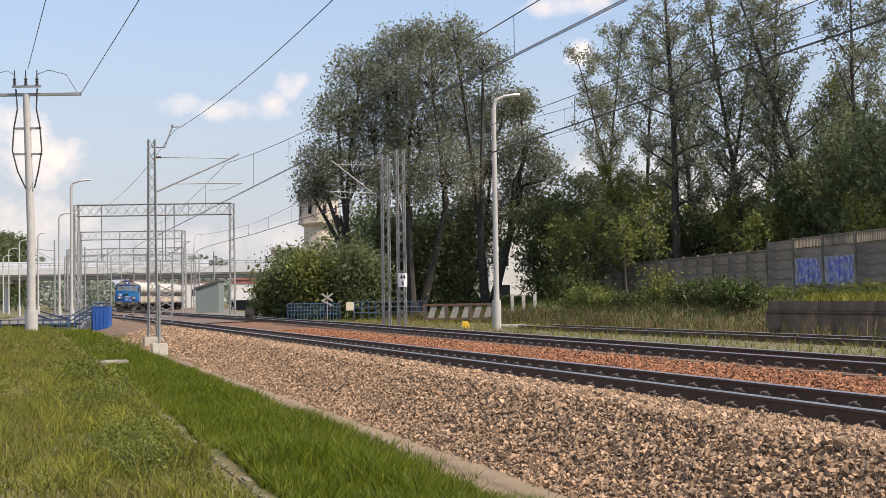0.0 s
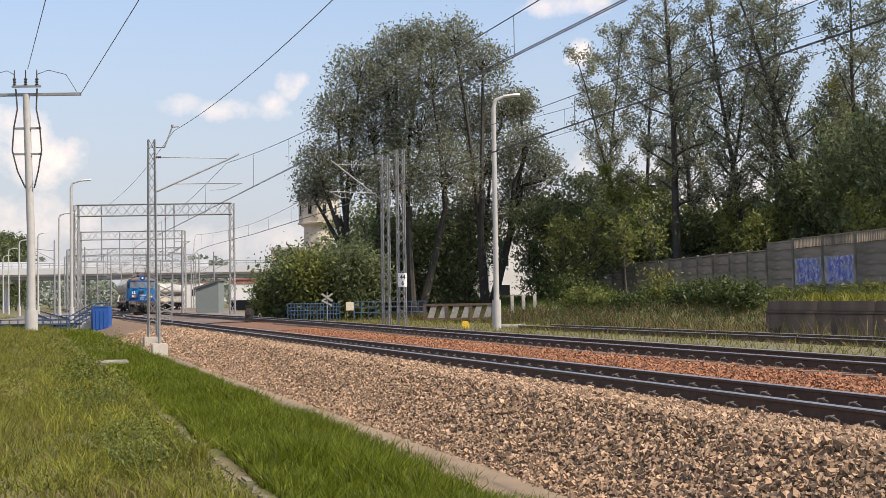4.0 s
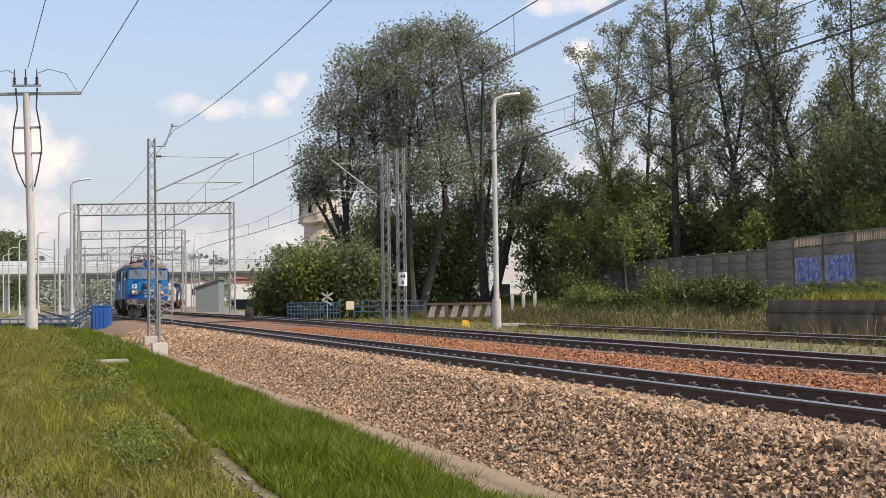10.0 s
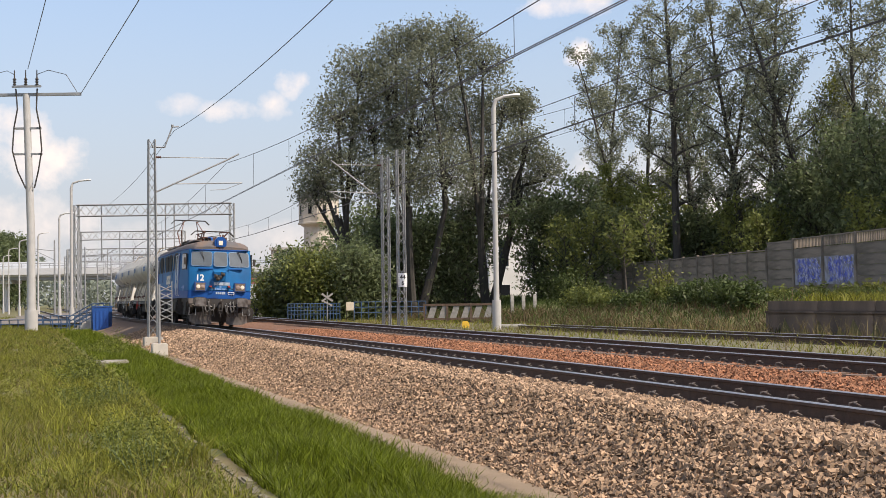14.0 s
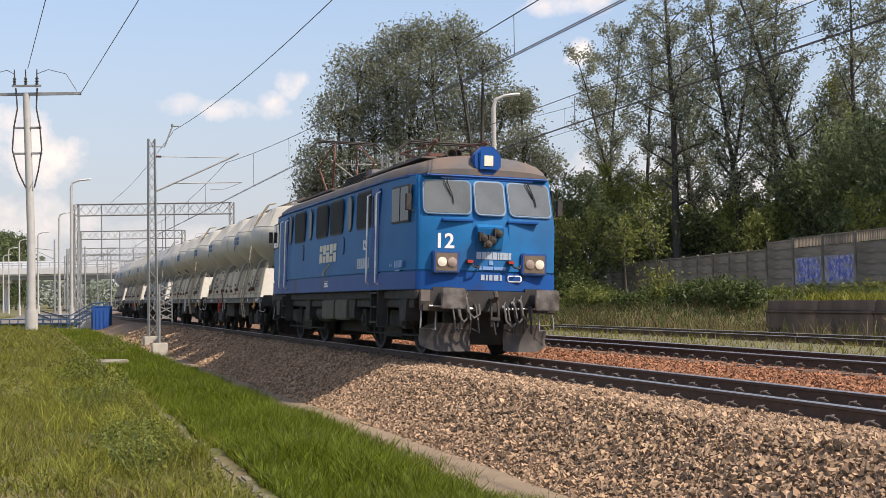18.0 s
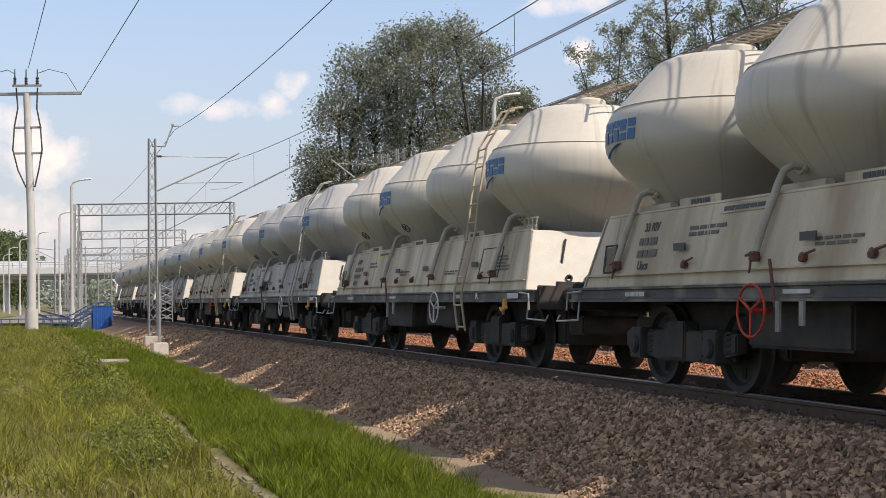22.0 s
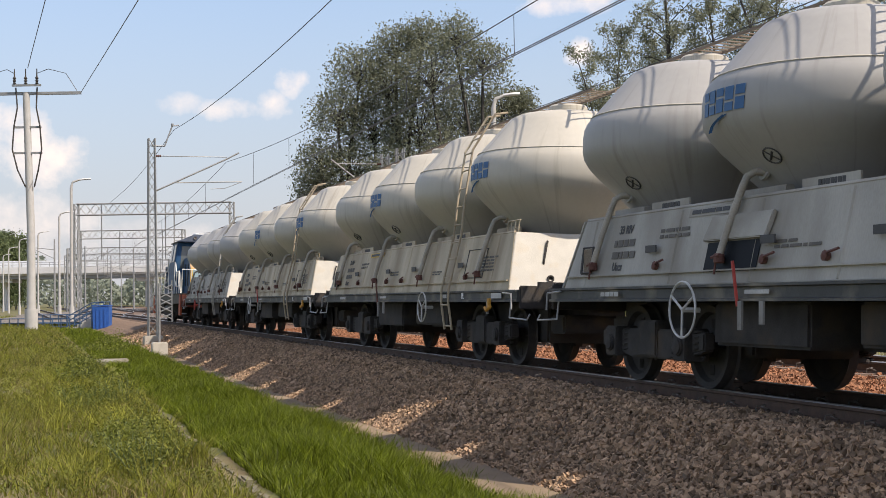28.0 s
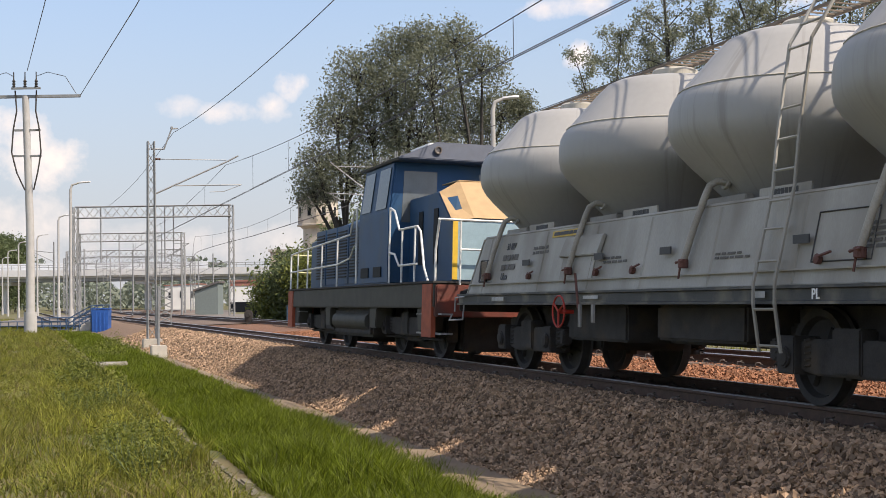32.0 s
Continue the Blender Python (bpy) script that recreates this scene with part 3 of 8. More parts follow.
def guy_post():
    t = thing("guy_post", "slim steel post with a coiled wire on a white concrete block", "post", along(36.0, -3.6, -0.62))
    part("block", Mesh().box(-0.26, 0.26, -0.26, 0.26, -0.2, 0.32), mat("whitewashed_concrete", (0.50, 0.46, 0.39), 0.9, vary=0.1, bump=0.2), t, bevel=0.03)
    part("post", Mesh().tube([(0, 0, 0.3), (0, 0.0, 2.3)], 0.045, 6), M_GALV, t)
    b = Mesh()
    for i in range(5):
        z = 1.1 + i * 0.24
        b.tube([(0, 0.03, z), (0.02, 0.42, z + 0.18)], 0.02, 5).tube([(0, 0.42, z), (0.02, 0.03, z + 0.18)], 0.02, 5)
    part("cross_lacing", b, M_GALV, t)
    part("side_bar", Mesh().tube([(0, 0.42, 1.0), (0, 0.42, 2.4)], 0.02, 5), M_GALV, t)


guy_post()
second_mast = mast(48.8, 7.7, -0.1, 7.55, -2.3, 5.5, 7.1, "grey lattice catenary mast beside the second track", False, (0.30, 0.30))
sign_mast = mast(48.0, 8.2, -0.1, 7.75, 0, 5.9, 7.3, "grey lattice catenary mast carrying a small white distance board", False, (0.32, 0.30))
part("distance_board", Mesh().box(0.17, 0.19, -0.2, 0.2, 1.7, 2.32), M_WHITE, sign_mast, "small white board with black digits", bevel=0.004)


def gantry(Y, x0, x1, top, base, depth, label, drops):
    t = thing("portal_gantry", label, "gantry", Matrix.Translation((x0, Y, base)))
    w, h = x1 - x0, top - base
    for x in (0.0, w):
        part("gantry_leg", lattice(Mesh(), x, 0, 0, h, 0.5, 0.45, 0.5, 0.45, 1.0, 0.06, 0.03), M_GALV, t)
    b = Mesh()
    for y in (-0.3, 0.3):
        for z in (h - depth, h):
            b.tube([(0, y, z), (w, y, z)], 0.06, 4)
        n = int(w / 0.9)
        for i in range(n):
            a, c = w * i / n, w * (i + 1) / n
            b.tube([(a, y, h - depth if (i % 2) == (y > 0) else h), (c, y, h if (i % 2) == (y > 0) else h - depth)], 0.035, 4)
    part("truss_beam", b, M_GALV, t, "grey steel truss beam")
    for x, z in drops:
        part("drop_post", Mesh().tube([(x, 0, h), (x, 0, h - z)], 0.07, 5).tube([(x, 0, h - z + 0.4), (x + 1.6, 0, h - z + 1.3)], 0.04, 5).tube([(x, 0, h - z + 1.3), (x + 1.6, 0, h - z + 1.3)], 0.025, 5), M_GALV, t)


gantry(139, -37.8, -21.75, 11.2, -0.3, 1.15, "grey steel portal gantry over the station tracks", ((2.6, 5.8), (9.2, 5.8), (10.1, 5.2)))
gantry(186, -50.2, -35.8, 10.9, -0.3, 1.1, "grey steel portal gantry over the station tracks", ((5.6, 5.5), (11.5, 5.5)))
gantry(245, -68.0, -47.0, 10.9, -0.3, 1.1, "grey steel portal gantry far along the tracks", ((7, 5.5), (14, 5.5)))
gantry(282, -79.0, -52.0, 10.9, -0.3, 1.1, "grey steel portal gantry far along the tracks", ((8, 5.5), (17, 5.5)))


def lamp_post(x, y, z0, h, arm, label, r=0.11):
    t = thing("street_lamp", label, "lamp", Matrix.Translation((x, y, z0)))
    part("lamp_pole", Mesh().tube([(0, 0, -0.3), (0, 0, h * 0.25), (0, 0, h - 0.5), (arm * 0.1, 0, h - 0.15), (arm * 0.5, 0, h)], r, 10, r * 0.5), M_POLE, t, smooth=True)
    part("lamp_base", Mesh().tube([(0, 0, -0.3), (0, 0, 1.3)], r * 1.45, 10), M_POLE, t, smooth=True)
    part("lamp_head", Mesh().loft([[(arm * a, w * c, h + q + d) for c, d in ((-1, 0), (-0.6, 0.07), (0.6, 0.07), (1, 0), (0.7, -0.05), (-0.7, -0.05))]
                                   for a, w, q in ((0.45, 0.05, 0), (0.6, 0.13, 0.01), (1.0, 0.15, 0.05), (1.2, 0.06, 0.06))]), mat("grey_lamp_head", (0.6, 0.6, 0.58), 0.4, bump=0), t, smooth=True)


lamp_post(2.25, 57.5, -0.33, 10.0, 0.95, "tall concrete lamp post with a flat lamp head by the siding", 0.135)
for x, y in ((-26.75, 97), (-37.6, 132), (-50.5, 168), (-58.5, 186), (-69, 214), (-80, 245)):
    lamp_post(x, y, -0.5, 10.4, 1.2, "tall grey lamp post in a row along the station", 0.13)


# ---- wall, fence, bridge ----
def fence():
    post = Mesh().box(-0.09, 0.09, -0.08, 0.08, -0.8, 2.0).data("post", 0.015)
    panel = Mesh().box(0, 1, -0.022, 0.022, 0, 1).data("panel", 0.0)
    slat = Mesh().box(-0.03, 0.03, -0.02, 0.02, 0, 1).data("slat", 0.0)
    m1 = mat("old_concrete_fence", (0.27, 0.225, 0.18), 0.95, vary=0.3, scale=1.6, fine=22, bump=0.4, per=0.15, dirt=(0.10, 0.09, 0.07), dirt_amount=0.5)
    for q in (post, panel, slat):
        q.materials.append(m1)
    paint = mat("blue_graffiti_paint", (0.16, 0.20, 0.60), 0.8, vary=0.3, bump=0.1, dirt=(0.62, 0.62, 0.68), dirt_amount=0.55, scale=5)
    t = thing("concrete_fence", "weathered prefabricated concrete fence on the bank with blue graffiti", "fence")
    pts = [Vector((*p, 0)) for p in FENCE]
    length, run = 0, []
    for a, b in zip(pts[:-1], pts[1:]):
        d = (b - a).length
        run.append((length, a, b, d))
        length += d
    pos, k = 0.0, 0
    spot = lambda u: next(a.lerp(b, (u - l) / d) for l, a, b, d in run if u <= l + d + 1e-6)
    while pos + 3.4 < length:
        step = 3.4 if pos < 39 else 2.7
        a, b = spot(pos), spot(pos + step)
        za = float(ground_z([a.x], [a.y])[0])
        tall = pos < 40.0
        yaw = math.atan2(b.y - a.y, b.x - a.x)
        m = Matrix.Translation((a.x, a.y, za + 0.472)) @ Matrix.Rotation(yaw, 4, "Z")
        part("fence_post", post, None, t, at=m @ Matrix.Diagonal((1, 1, 1.0 + (0.17 if tall else 0), 1)))
        for r in range(-1, 4):
            h = 0.46
            part("fence_panel", panel, None, t, at=m @ Matrix.Translation((0.06, 0, -0.05 + r * (h + 0.012))) @ Matrix.Diagonal((step - 0.12, 1, h, 1)))
        if tall and pos < 35:
            n = 20
            for i in range(n):
                part("fence_slat", slat, None, t, at=m @ Matrix.Translation((0.14 + (step - 0.28) * i / (n - 1), 0, 1.86)) @ Matrix.Diagonal((1, 1, 0.42, 1)))
            part("fence_rail", panel, None, t, at=m @ Matrix.Translation((0.06, 0, 2.28)) @ Matrix.Diagonal((step - 0.12, 1, 0.05, 1)))
        else:
            part("fence_rail", panel, None, t, at=m @ Matrix.Translation((0, 0, 1.86 if not tall else 2.2)) @ Matrix.Diagonal((step, 1.8, 0.07, 1)))
            if tall:
                part("fence_panel", panel, None, t, at=m @ Matrix.Translation((0.06, 0, 1.84)) @ Matrix.Diagonal((step - 0.12, 1, 0.36, 1)))
        if 30.0 < pos < 36:
            rnd = random.Random(k)
            b2 = Mesh()
            part("graffiti_ground", Mesh().box(0.16, step - 0.16, 0.0245, 0.0265, 0.08, 1.36), mat("faded_white_wall_paint", (0.36, 0.37, 0.43), 0.85, vary=0.25, scale=4, bump=0.1, dirt=(0.20, 0.175, 0.15), dirt_amount=0.6), t, "faded white painted ground on the panels", at=m)
            for i in range(120):
                x, z = rnd.uniform(0.22, step - 0.75), rnd.uniform(0.18, 1.25)
                b2.tube([(x, 0.03, z), (x + rnd.uniform(0.05, 0.25), 0.031, min(1.3, z + rnd.uniform(0.05, 0.24))), (x + rnd.uniform(0.15, 0.42), 0.03, max(0.12, z - rnd.uniform(0.0, 0.1)))], 0.024, 4)
            tagged(part("graffiti", b2, paint, t, "loose strokes of blue paint", at=m), kind="stuff")
        pos += step
        k += 1


def retaining_wall():
    t = thing("retaining_wall", "low brown concrete retaining wall of the old loading ramp", "wall", kind="structure")
    m = mat("stained_brown_concrete", (0.17, 0.125, 0.095), 0.95, vary=0.3, scale=1.2, bump=0.4, dirt=(0.08, 0.065, 0.05), dirt_amount=0.5, stretch=(1, 1, 0.4))
    s = -12.0
    while s < WALL_END:
        part("wall_panel", Mesh().box(-1.49, 1.49, -0.14, 0.14, -0.5, 0.72), m, t, at=along(s + 1.5, WALL_V, -0.3), bevel=0.015)
        part("ledge", Mesh().box(-1.495, 1.495, -0.2, 0.16, 0.725, 0.79), m, t, at=along(s + 1.5, WALL_V, -0.3), bevel=0.02)
        part("upper_panel", Mesh().box(-1.49, 1.49, -0.06, 0.14, 0.795, 1.12), m, t, at=along(s + 1.5, WALL_V, -0.3), bevel=0.015)
        s += 3.0


def viaduct():
    t = thing("road_viaduct", "pale concrete road viaduct crossing the tracks far off", "bridge")
    m = mat("pale_bridge_concrete", (0.56, 0.56, 0.55), 0.8, vary=0.1, scale=0.3, bump=0.1)
    part("deck", Mesh().box(-190, -12, 288, 300, 6.9, 7.7), m, t, bevel=0.05)
    part("fascia", Mesh().box(-190, -12, 287.4, 287.9, 7.3, 8.7), m, t, "pale concrete parapet")
    part("girder", Mesh().box(-190, -12, 289, 299, 6.2, 6.89), mat("grey_girder", (0.30, 0.32, 0.34), 0.7, vary=0.1, scale=0.5), t)
    for x in (-152, -124, -95, -64, -34, -18):
        part("pier", Mesh().tube([(x, 293, -1), (x, 293, 6.2)], 0.8, 12).box(x - 2.2, x + 2.2, 290, 297, 5.5, 6.19), m, t, smooth=True)
    post = Mesh().box(-0.05, 0.05, 287.5, 287.6, 8.7, 9.7).data("railing_post")
    post.materials.append(M_GALV)
    for x in range(-190, -12, 2):
        part("railing_post", post, None, t, at=Matrix.Translation((x, 0, 0)))
    for z in (9.15, 9.65):
        part("handrail", Mesh().box(-190, -12, 287.5, 287.6, z, z + 0.1), M_GALV, t)
    part("noise_barrier", Mesh().box(-100, -52, 298.5, 298.9, 7.7, 10.4), mat("pale_barrier", (0.55, 0.57, 0.58), 0.6, vary=0.1, scale=0.6), t)


fence()
retaining_wall()
viaduct()


def power_pole():
    t = thing("power_pole", "pale concrete power pole with a steel crossarm and cable loops", "utility pole", Matrix.Translation((-23.85, 78, -0.62)))
    part("pole_shaft", Mesh().tube([(0, 0, -0.3), (0, 0, 6), (-0.25, 0, 13.9)], 0.27, 12, 0.2), M_POLE, t, smooth=True)
    part("pole_sleeve", Mesh().tube([(0, 0, -0.3), (0, 0, 1.35)], 0.38, 12), M_POLE, t, smooth=True)
    part("crossarm", Mesh().box(-3.6, 2.95, -0.08, 0.08, 13.78, 13.95), M_GALV, t, bevel=0.01)
    part("upper_crossarm", Mesh().box(-1.0, 0.7, -0.3, -0.2, 14.25, 14.37), M_GALV, t, bevel=0.01)
    for x in (-0.85, -0.2, 0.45):
        part("insulator", Mesh().turned([(0.05, 0), (0.11, 0.05), (0.05, 0.12), (0.11, 0.2), (0.05, 0.27), (0.11, 0.35), (0.04, 0.45), (0.03, 0.9)], 10, Matrix.Translation((x, -0.25, 14.37))), M_BLACK, t)
    for z, w in ((11.9, 0.75), (10.4, 0.8)):
        part("bracket", Mesh().box(-0.15 - w, -0.15 + w, -0.12, 0.12, z - 0.05, z + 0.05), M_GALV, t)
    for k in (-1, 1):
        pts = [(-0.2 + k * 0.62, -0.1, 14.2), (-0.15 + k * 0.55, -0.2, 13), (-0.15 + k * 0.75, -0.2, 11.95), (-0.15 + k * 0.85, -0.2, 10.6), (-0.1 + k * 0.6, -0.2, 9.4), (0 + k * 0.25, -0.15, 8.4)]
        part("cable_loop", Mesh().tube(pts, 0.045, 6), M_BLACK, t)
        part("jumper_loop", Mesh().tube([(-0.2 + k * 0.65, -0.25, 15.0), (-0.1 + k * 1.2, -0.2, 15.25), (-0.1 + k * 2.2, -0.1, 15.0), (-0.1 + k * 2.8, 0, 14.0)], 0.02, 5), M_WIRE, t)


power_pole()
wire("power_line", [(-20.93, 78, 13.25), (-11.75, 52, 12.7), (-2.6, 26, 12.75), (6.6, 0, 13.3)], 0.02, "dark overhead power wire")
wire("power_line", [(-24.0, 78, 14.75), (-17.4, 59, 14.3), (-6.0, 26, 14.1), (3.1, 0, 14.8)], 0.02, "dark overhead power wire")
wire("power_line", [(-27.4, 78, 13.25), (-18.3, 52, 12.7), (-9.1, 26, 12.75), (0.0, 0, 13.3)], 0.02, "dark overhead power wire")


# ---- trees ----
M_BARK = mat("grey_brown_bark", (0.085, 0.072, 0.058), 0.95, vary=0.3, scale=3, fine=25, bump=0.6)
M_BARK2 = mat("dark_bark", (0.055, 0.05, 0.043), 0.95, vary=0.3, scale=3, fine=25, bump=0.6)
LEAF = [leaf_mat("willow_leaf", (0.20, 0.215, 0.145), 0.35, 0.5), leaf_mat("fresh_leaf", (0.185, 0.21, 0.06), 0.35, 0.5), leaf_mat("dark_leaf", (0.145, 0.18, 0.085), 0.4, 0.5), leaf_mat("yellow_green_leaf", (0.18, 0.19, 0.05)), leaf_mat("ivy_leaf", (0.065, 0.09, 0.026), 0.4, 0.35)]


def branch_path(rnd, p, d, length, n, wob, lift):
    pts, p, d = [Vector(p)], Vector(p), Vector(d).normalized()
    for _ in range(n):
        d = (d + Vector((rnd.uniform(-wob, wob), rnd.uniform(-wob, wob), rnd.uniform(-wob, wob) + lift))).normalized()
        p = p + d * (length / n)
        pts.append(p.copy())
    return pts


def leaf_cloud(points, size, per, spread, rng, droop=0.0):
    """Small single leaves scattered round many twig points: two triangles each."""
    pts = np.repeat(np.asarray(points), per, axis=0)
    n = len(pts)
    off = rng.normal(0, spread, (n, 3))
    off[:, 2] -= np.abs(rng.normal(0, droop, n)) if droop else 0
    c = pts + off
    a = rng.normal(0, 1, (n, 3))
    a /= np.linalg.norm(a, axis=1)[:, None]
    b = np.cross(a, rng.normal(0, 1, (n, 3)))
    b /= np.linalg.norm(b, axis=1)[:, None]
    l = size * rng.uniform(0.6, 1.5, n)[:, None]
    v = np.stack([c - a * l, c + b * l * 0.42, c + a * l, c - b * l * 0.42], 1).reshape(-1, 3)
    f = np.arange(n * 4).reshape(-1, 4)
    return v, f


def tree(x, y, z, height, radius, seed, leaf, label, stems=1, first=0.25, leaves=14000, size=0.11, bark=M_BARK, lean=(0, 0), limbs=16, lift=0.10, spread=0.45, sky=1.0, twigs=5, droop=0.0, trunk_r=None, crown_pow=0.6):
    rnd, rng = random.Random(seed), np.random.default_rng(seed)
    t = thing("tree", label, "tree", Matrix.Translation((x, y, z - 0.15)))
    wood, tips = Mesh(), []
    r0 = trunk_r or height * 0.016
    for k in range(stems):
        a = 2 * math.pi * k / stems + seed
        out = 0.0 if stems == 1 else 0.22
        d = Vector((math.cos(a) * out + lean[0], math.sin(a) * out + lean[1], 1))
        base = (math.cos(a) * 0.25 * (stems > 1), math.sin(a) * 0.25 * (stems > 1), 0)
        trunk = branch_path(rnd, base, d, height * (0.95 if stems == 1 else rnd.uniform(0.75, 0.95)), 9, 0.05, 0.03)
        wood.tube(trunk, r0, 8, r0 * 0.12)
        for i in range(limbs):
            u = first + (0.97 - first) * (i + rnd.random()) / limbs
            j = min(int(u * 9), 8)
            p = trunk[j].lerp(trunk[j + 1], u * 9 - j)
            ang = i * 2.4 + rnd.uniform(-0.4, 0.4)
            shape = max(0.16, math.sin(math.pi * min(1, (u - first * 0.6) / (1.06 - first * 0.6))) ** crown_pow)
            length = radius * shape * rnd.uniform(0.75, 1.15)
            pts = branch_path(rnd, p, (math.cos(ang), math.sin(ang), 0.35 + 0.5 * u), length, 6, 0.16, lift)
            rr = max(0.022, r0 * (1 - u) * 0.55)
            wood.tube(pts, rr, 5, 0.012)
            for q in range(twigs):
                w = rnd.uniform(0.3, 1.0) * 6
                jj = min(int(w), 5)
                s = pts[jj].lerp(pts[jj + 1], w - jj)
                tw = branch_path(rnd, s, (rnd.uniform(-1, 1), rnd.uniform(-1, 1), rnd.uniform(-0.2, 0.9)), length * rnd.uniform(0.18, 0.42), 3, 0.25, 0.05)
                wood.tube(tw, rr * 0.35 + 0.006, 3, 0.007)
                tips += [tw[1], tw[2], tw[3], tw[3]]
            tips += [pts[3], pts[4], pts[5], pts[6], pts[6]]
    part("trunk", wood, bark, t, smooth=True)
    per = max(1, leaves // len(tips))
    v, f = leaf_cloud([tuple(p) for p in tips], size, per, spread, rng, droop)
    me = bpy.data.meshes.new("crown")
    me.from_pydata(v.tolist(), [], f.tolist())
    me.materials.append(leaf)
    part("crown", me, None, t)
    return t


def bush(x, y, z, r, h, seed, leaf, label, leaves=2500, size=0.09):
    rnd, rng = random.Random(seed), np.random.default_rng(seed)
    t = thing("bush", label, "bush", Matrix.Translation((x, y, z - 0.05)))
    wood, tips = Mesh(), []
    for i in range(14):
        a = i * 2.4
        q = rnd.uniform(0.2, 1)
        pts = branch_path(rnd, (0.1 * math.cos(a), 0.1 * math.sin(a), 0), (q * math.cos(a) * r / h, q * math.sin(a) * r / h, 1.0), h * rnd.uniform(0.7, 1.1), 5, 0.16, 0.0)
        wood.tube(pts, 0.025 if r > 0.7 else 0.006, 4, 0.006 if r > 0.7 else 0.003)
        tips += pts[1:]
    tagged(part("stem", wood, M_BARK if r > 0.7 else mat("green_stem", (0.10, 0.13, 0.05), 0.8), t), kind="stuff")
    v, f = leaf_cloud([tuple(p) for p in tips], size, max(1, leaves // len(tips)), r * 0.24, rng)
    me = bpy.data.meshes.new("leaves")
    me.from_pydata(v.tolist(), [], f.tolist())
    me.materials.append(leaf)
    part("leaves", me, None, t)
    return t


def gz(x, y):
    return float(ground_z([x], [y])[0])


def ground_tree(px, y, *a, **k):
    """A tree on the ground where the bearing px (metres across per metre ahead) meets the distance y."""
    x = px * y
    return tree(x, y, gz(x, y), *a, **k)


def bear(px):
    return (px - 784) / FOCAL


def behind(px, y, h, off=4.0):
    """Distance and height of a tree on that bearing, moved out behind the fence where it would stand before it."""
    b = bear(px)
    line = (18.05 + 57 * 6.2 / 44) / (b + 6.2 / 44)
    d = max(y, line + off) if px > 1050 else y
    return d, h * d / y


# the broad willow group beyond the tracks
def willow(x, y, z, seed, boughs, label):
    """A trunk forking into boughs that each end in a round head of fine twigs; boughs: centre dx, dy, height, radius."""
    rnd, rng = random.Random(seed), np.random.default_rng(seed)
    t = thing("tree", label, "tree", Matrix.Translation((x, y, z - 0.2)))
    wood, tips = Mesh(), []
    stems = [branch_path(rnd, (0.3 * math.cos(k * 2.1), 0.3 * math.sin(k * 2.1), 0), (0.22 * math.cos(k * 2.1), 0.22 * math.sin(k * 2.1), 1), 8.0, 6, 0.06, 0.02) for k in range(3)]
    for s in stems:
        wood.tube(s, 0.34, 8, 0.17)
    for dx, dy, h, r in boughs:
        c = Vector((dx, dy, h))
        s = min(stems, key=lambda q: (q[-1].xy - c.xy).length)
        j = rnd.randint(3, 6)
        root = s[j]
        mid = root.lerp(c, 0.5) + Vector((rnd.uniform(-0.5, 0.5), rnd.uniform(-0.5, 0.5), 0.6))
        low = c - Vector((0, 0, r * 0.55))
        wood.tube([root, root.lerp(mid, 0.5) + Vector((0, 0, 0.2)), mid, mid.lerp(low, 0.6), low, c], 0.20, 6, 0.06)
        n = int(24 + 9 * r * r)
        for i in range(n):
            u, a = 1 - 1.75 * (i + 0.5) / n, i * 2.39996
            d = Vector((math.sqrt(max(0, 1 - u * u)) * math.cos(a), math.sqrt(max(0, 1 - u * u)) * math.sin(a), u))
            end = c + d * r * rnd.uniform(0.78, 1.10)
            path_ = [low.lerp(c, rnd.random()), c.lerp(end, 0.5) + Vector((rnd.uniform(-0.2, 0.2), rnd.uniform(-0.2, 0.2), 0.15)), end]
            wood.tube(path_, 0.028, 3, 0.008)
            tips += [path_[1].lerp(end, 0.35), path_[1].lerp(end, 0.7), end, end]
    part("trunk", wood, M_BARK2, t, smooth=True)
    v, f = leaf_cloud([tuple(p) for p in tips], 0.105, 14, 0.32, rng, 0.14)
    me = bpy.data.meshes.new("crown")
    me.from_pydata(v.tolist(), [], f.tolist())
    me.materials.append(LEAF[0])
    part("crown", me, None, t)
    return t


def up_at(py, y):
    return 1.086 + y * math.tan(radians(2.079) + (441 - py) / FOCAL)


BOUGHS = ((640, 132, 52), (704, 78, 46), (752, 62, 36), (812, 76, 40), (858, 118, 46), (690, 150, 58), (770, 140, 64), (605, 205, 52), (665, 225, 64), (745, 225, 70), (830, 205, 64), (893, 190, 48), (928, 178, 26),
          (572, 285, 42), (630, 305, 56), (705, 315, 62), (790, 305, 64), (870, 285, 56), (930, 262, 40), (965, 300, 34), (560, 330, 34), (925, 345, 44), (848, 372, 50))
rnd = random.Random(4)
for lo, hi, px, y in ((0, 668, 640, 98), (668, 800, 735, 95), (800, 1200, 862, 96)):
    x, z = bear(px) * y, gz(bear(px) * y, y)
    willow(x, y, z, px, [(bear(a) * y - x, rnd.uniform(-2.2, 2.2), up_at(b, y) - z, r * y / FOCAL) for a, b, r in BOUGHS if lo <= a < hi], "tall broad willow with fine grey-green spring leaves")
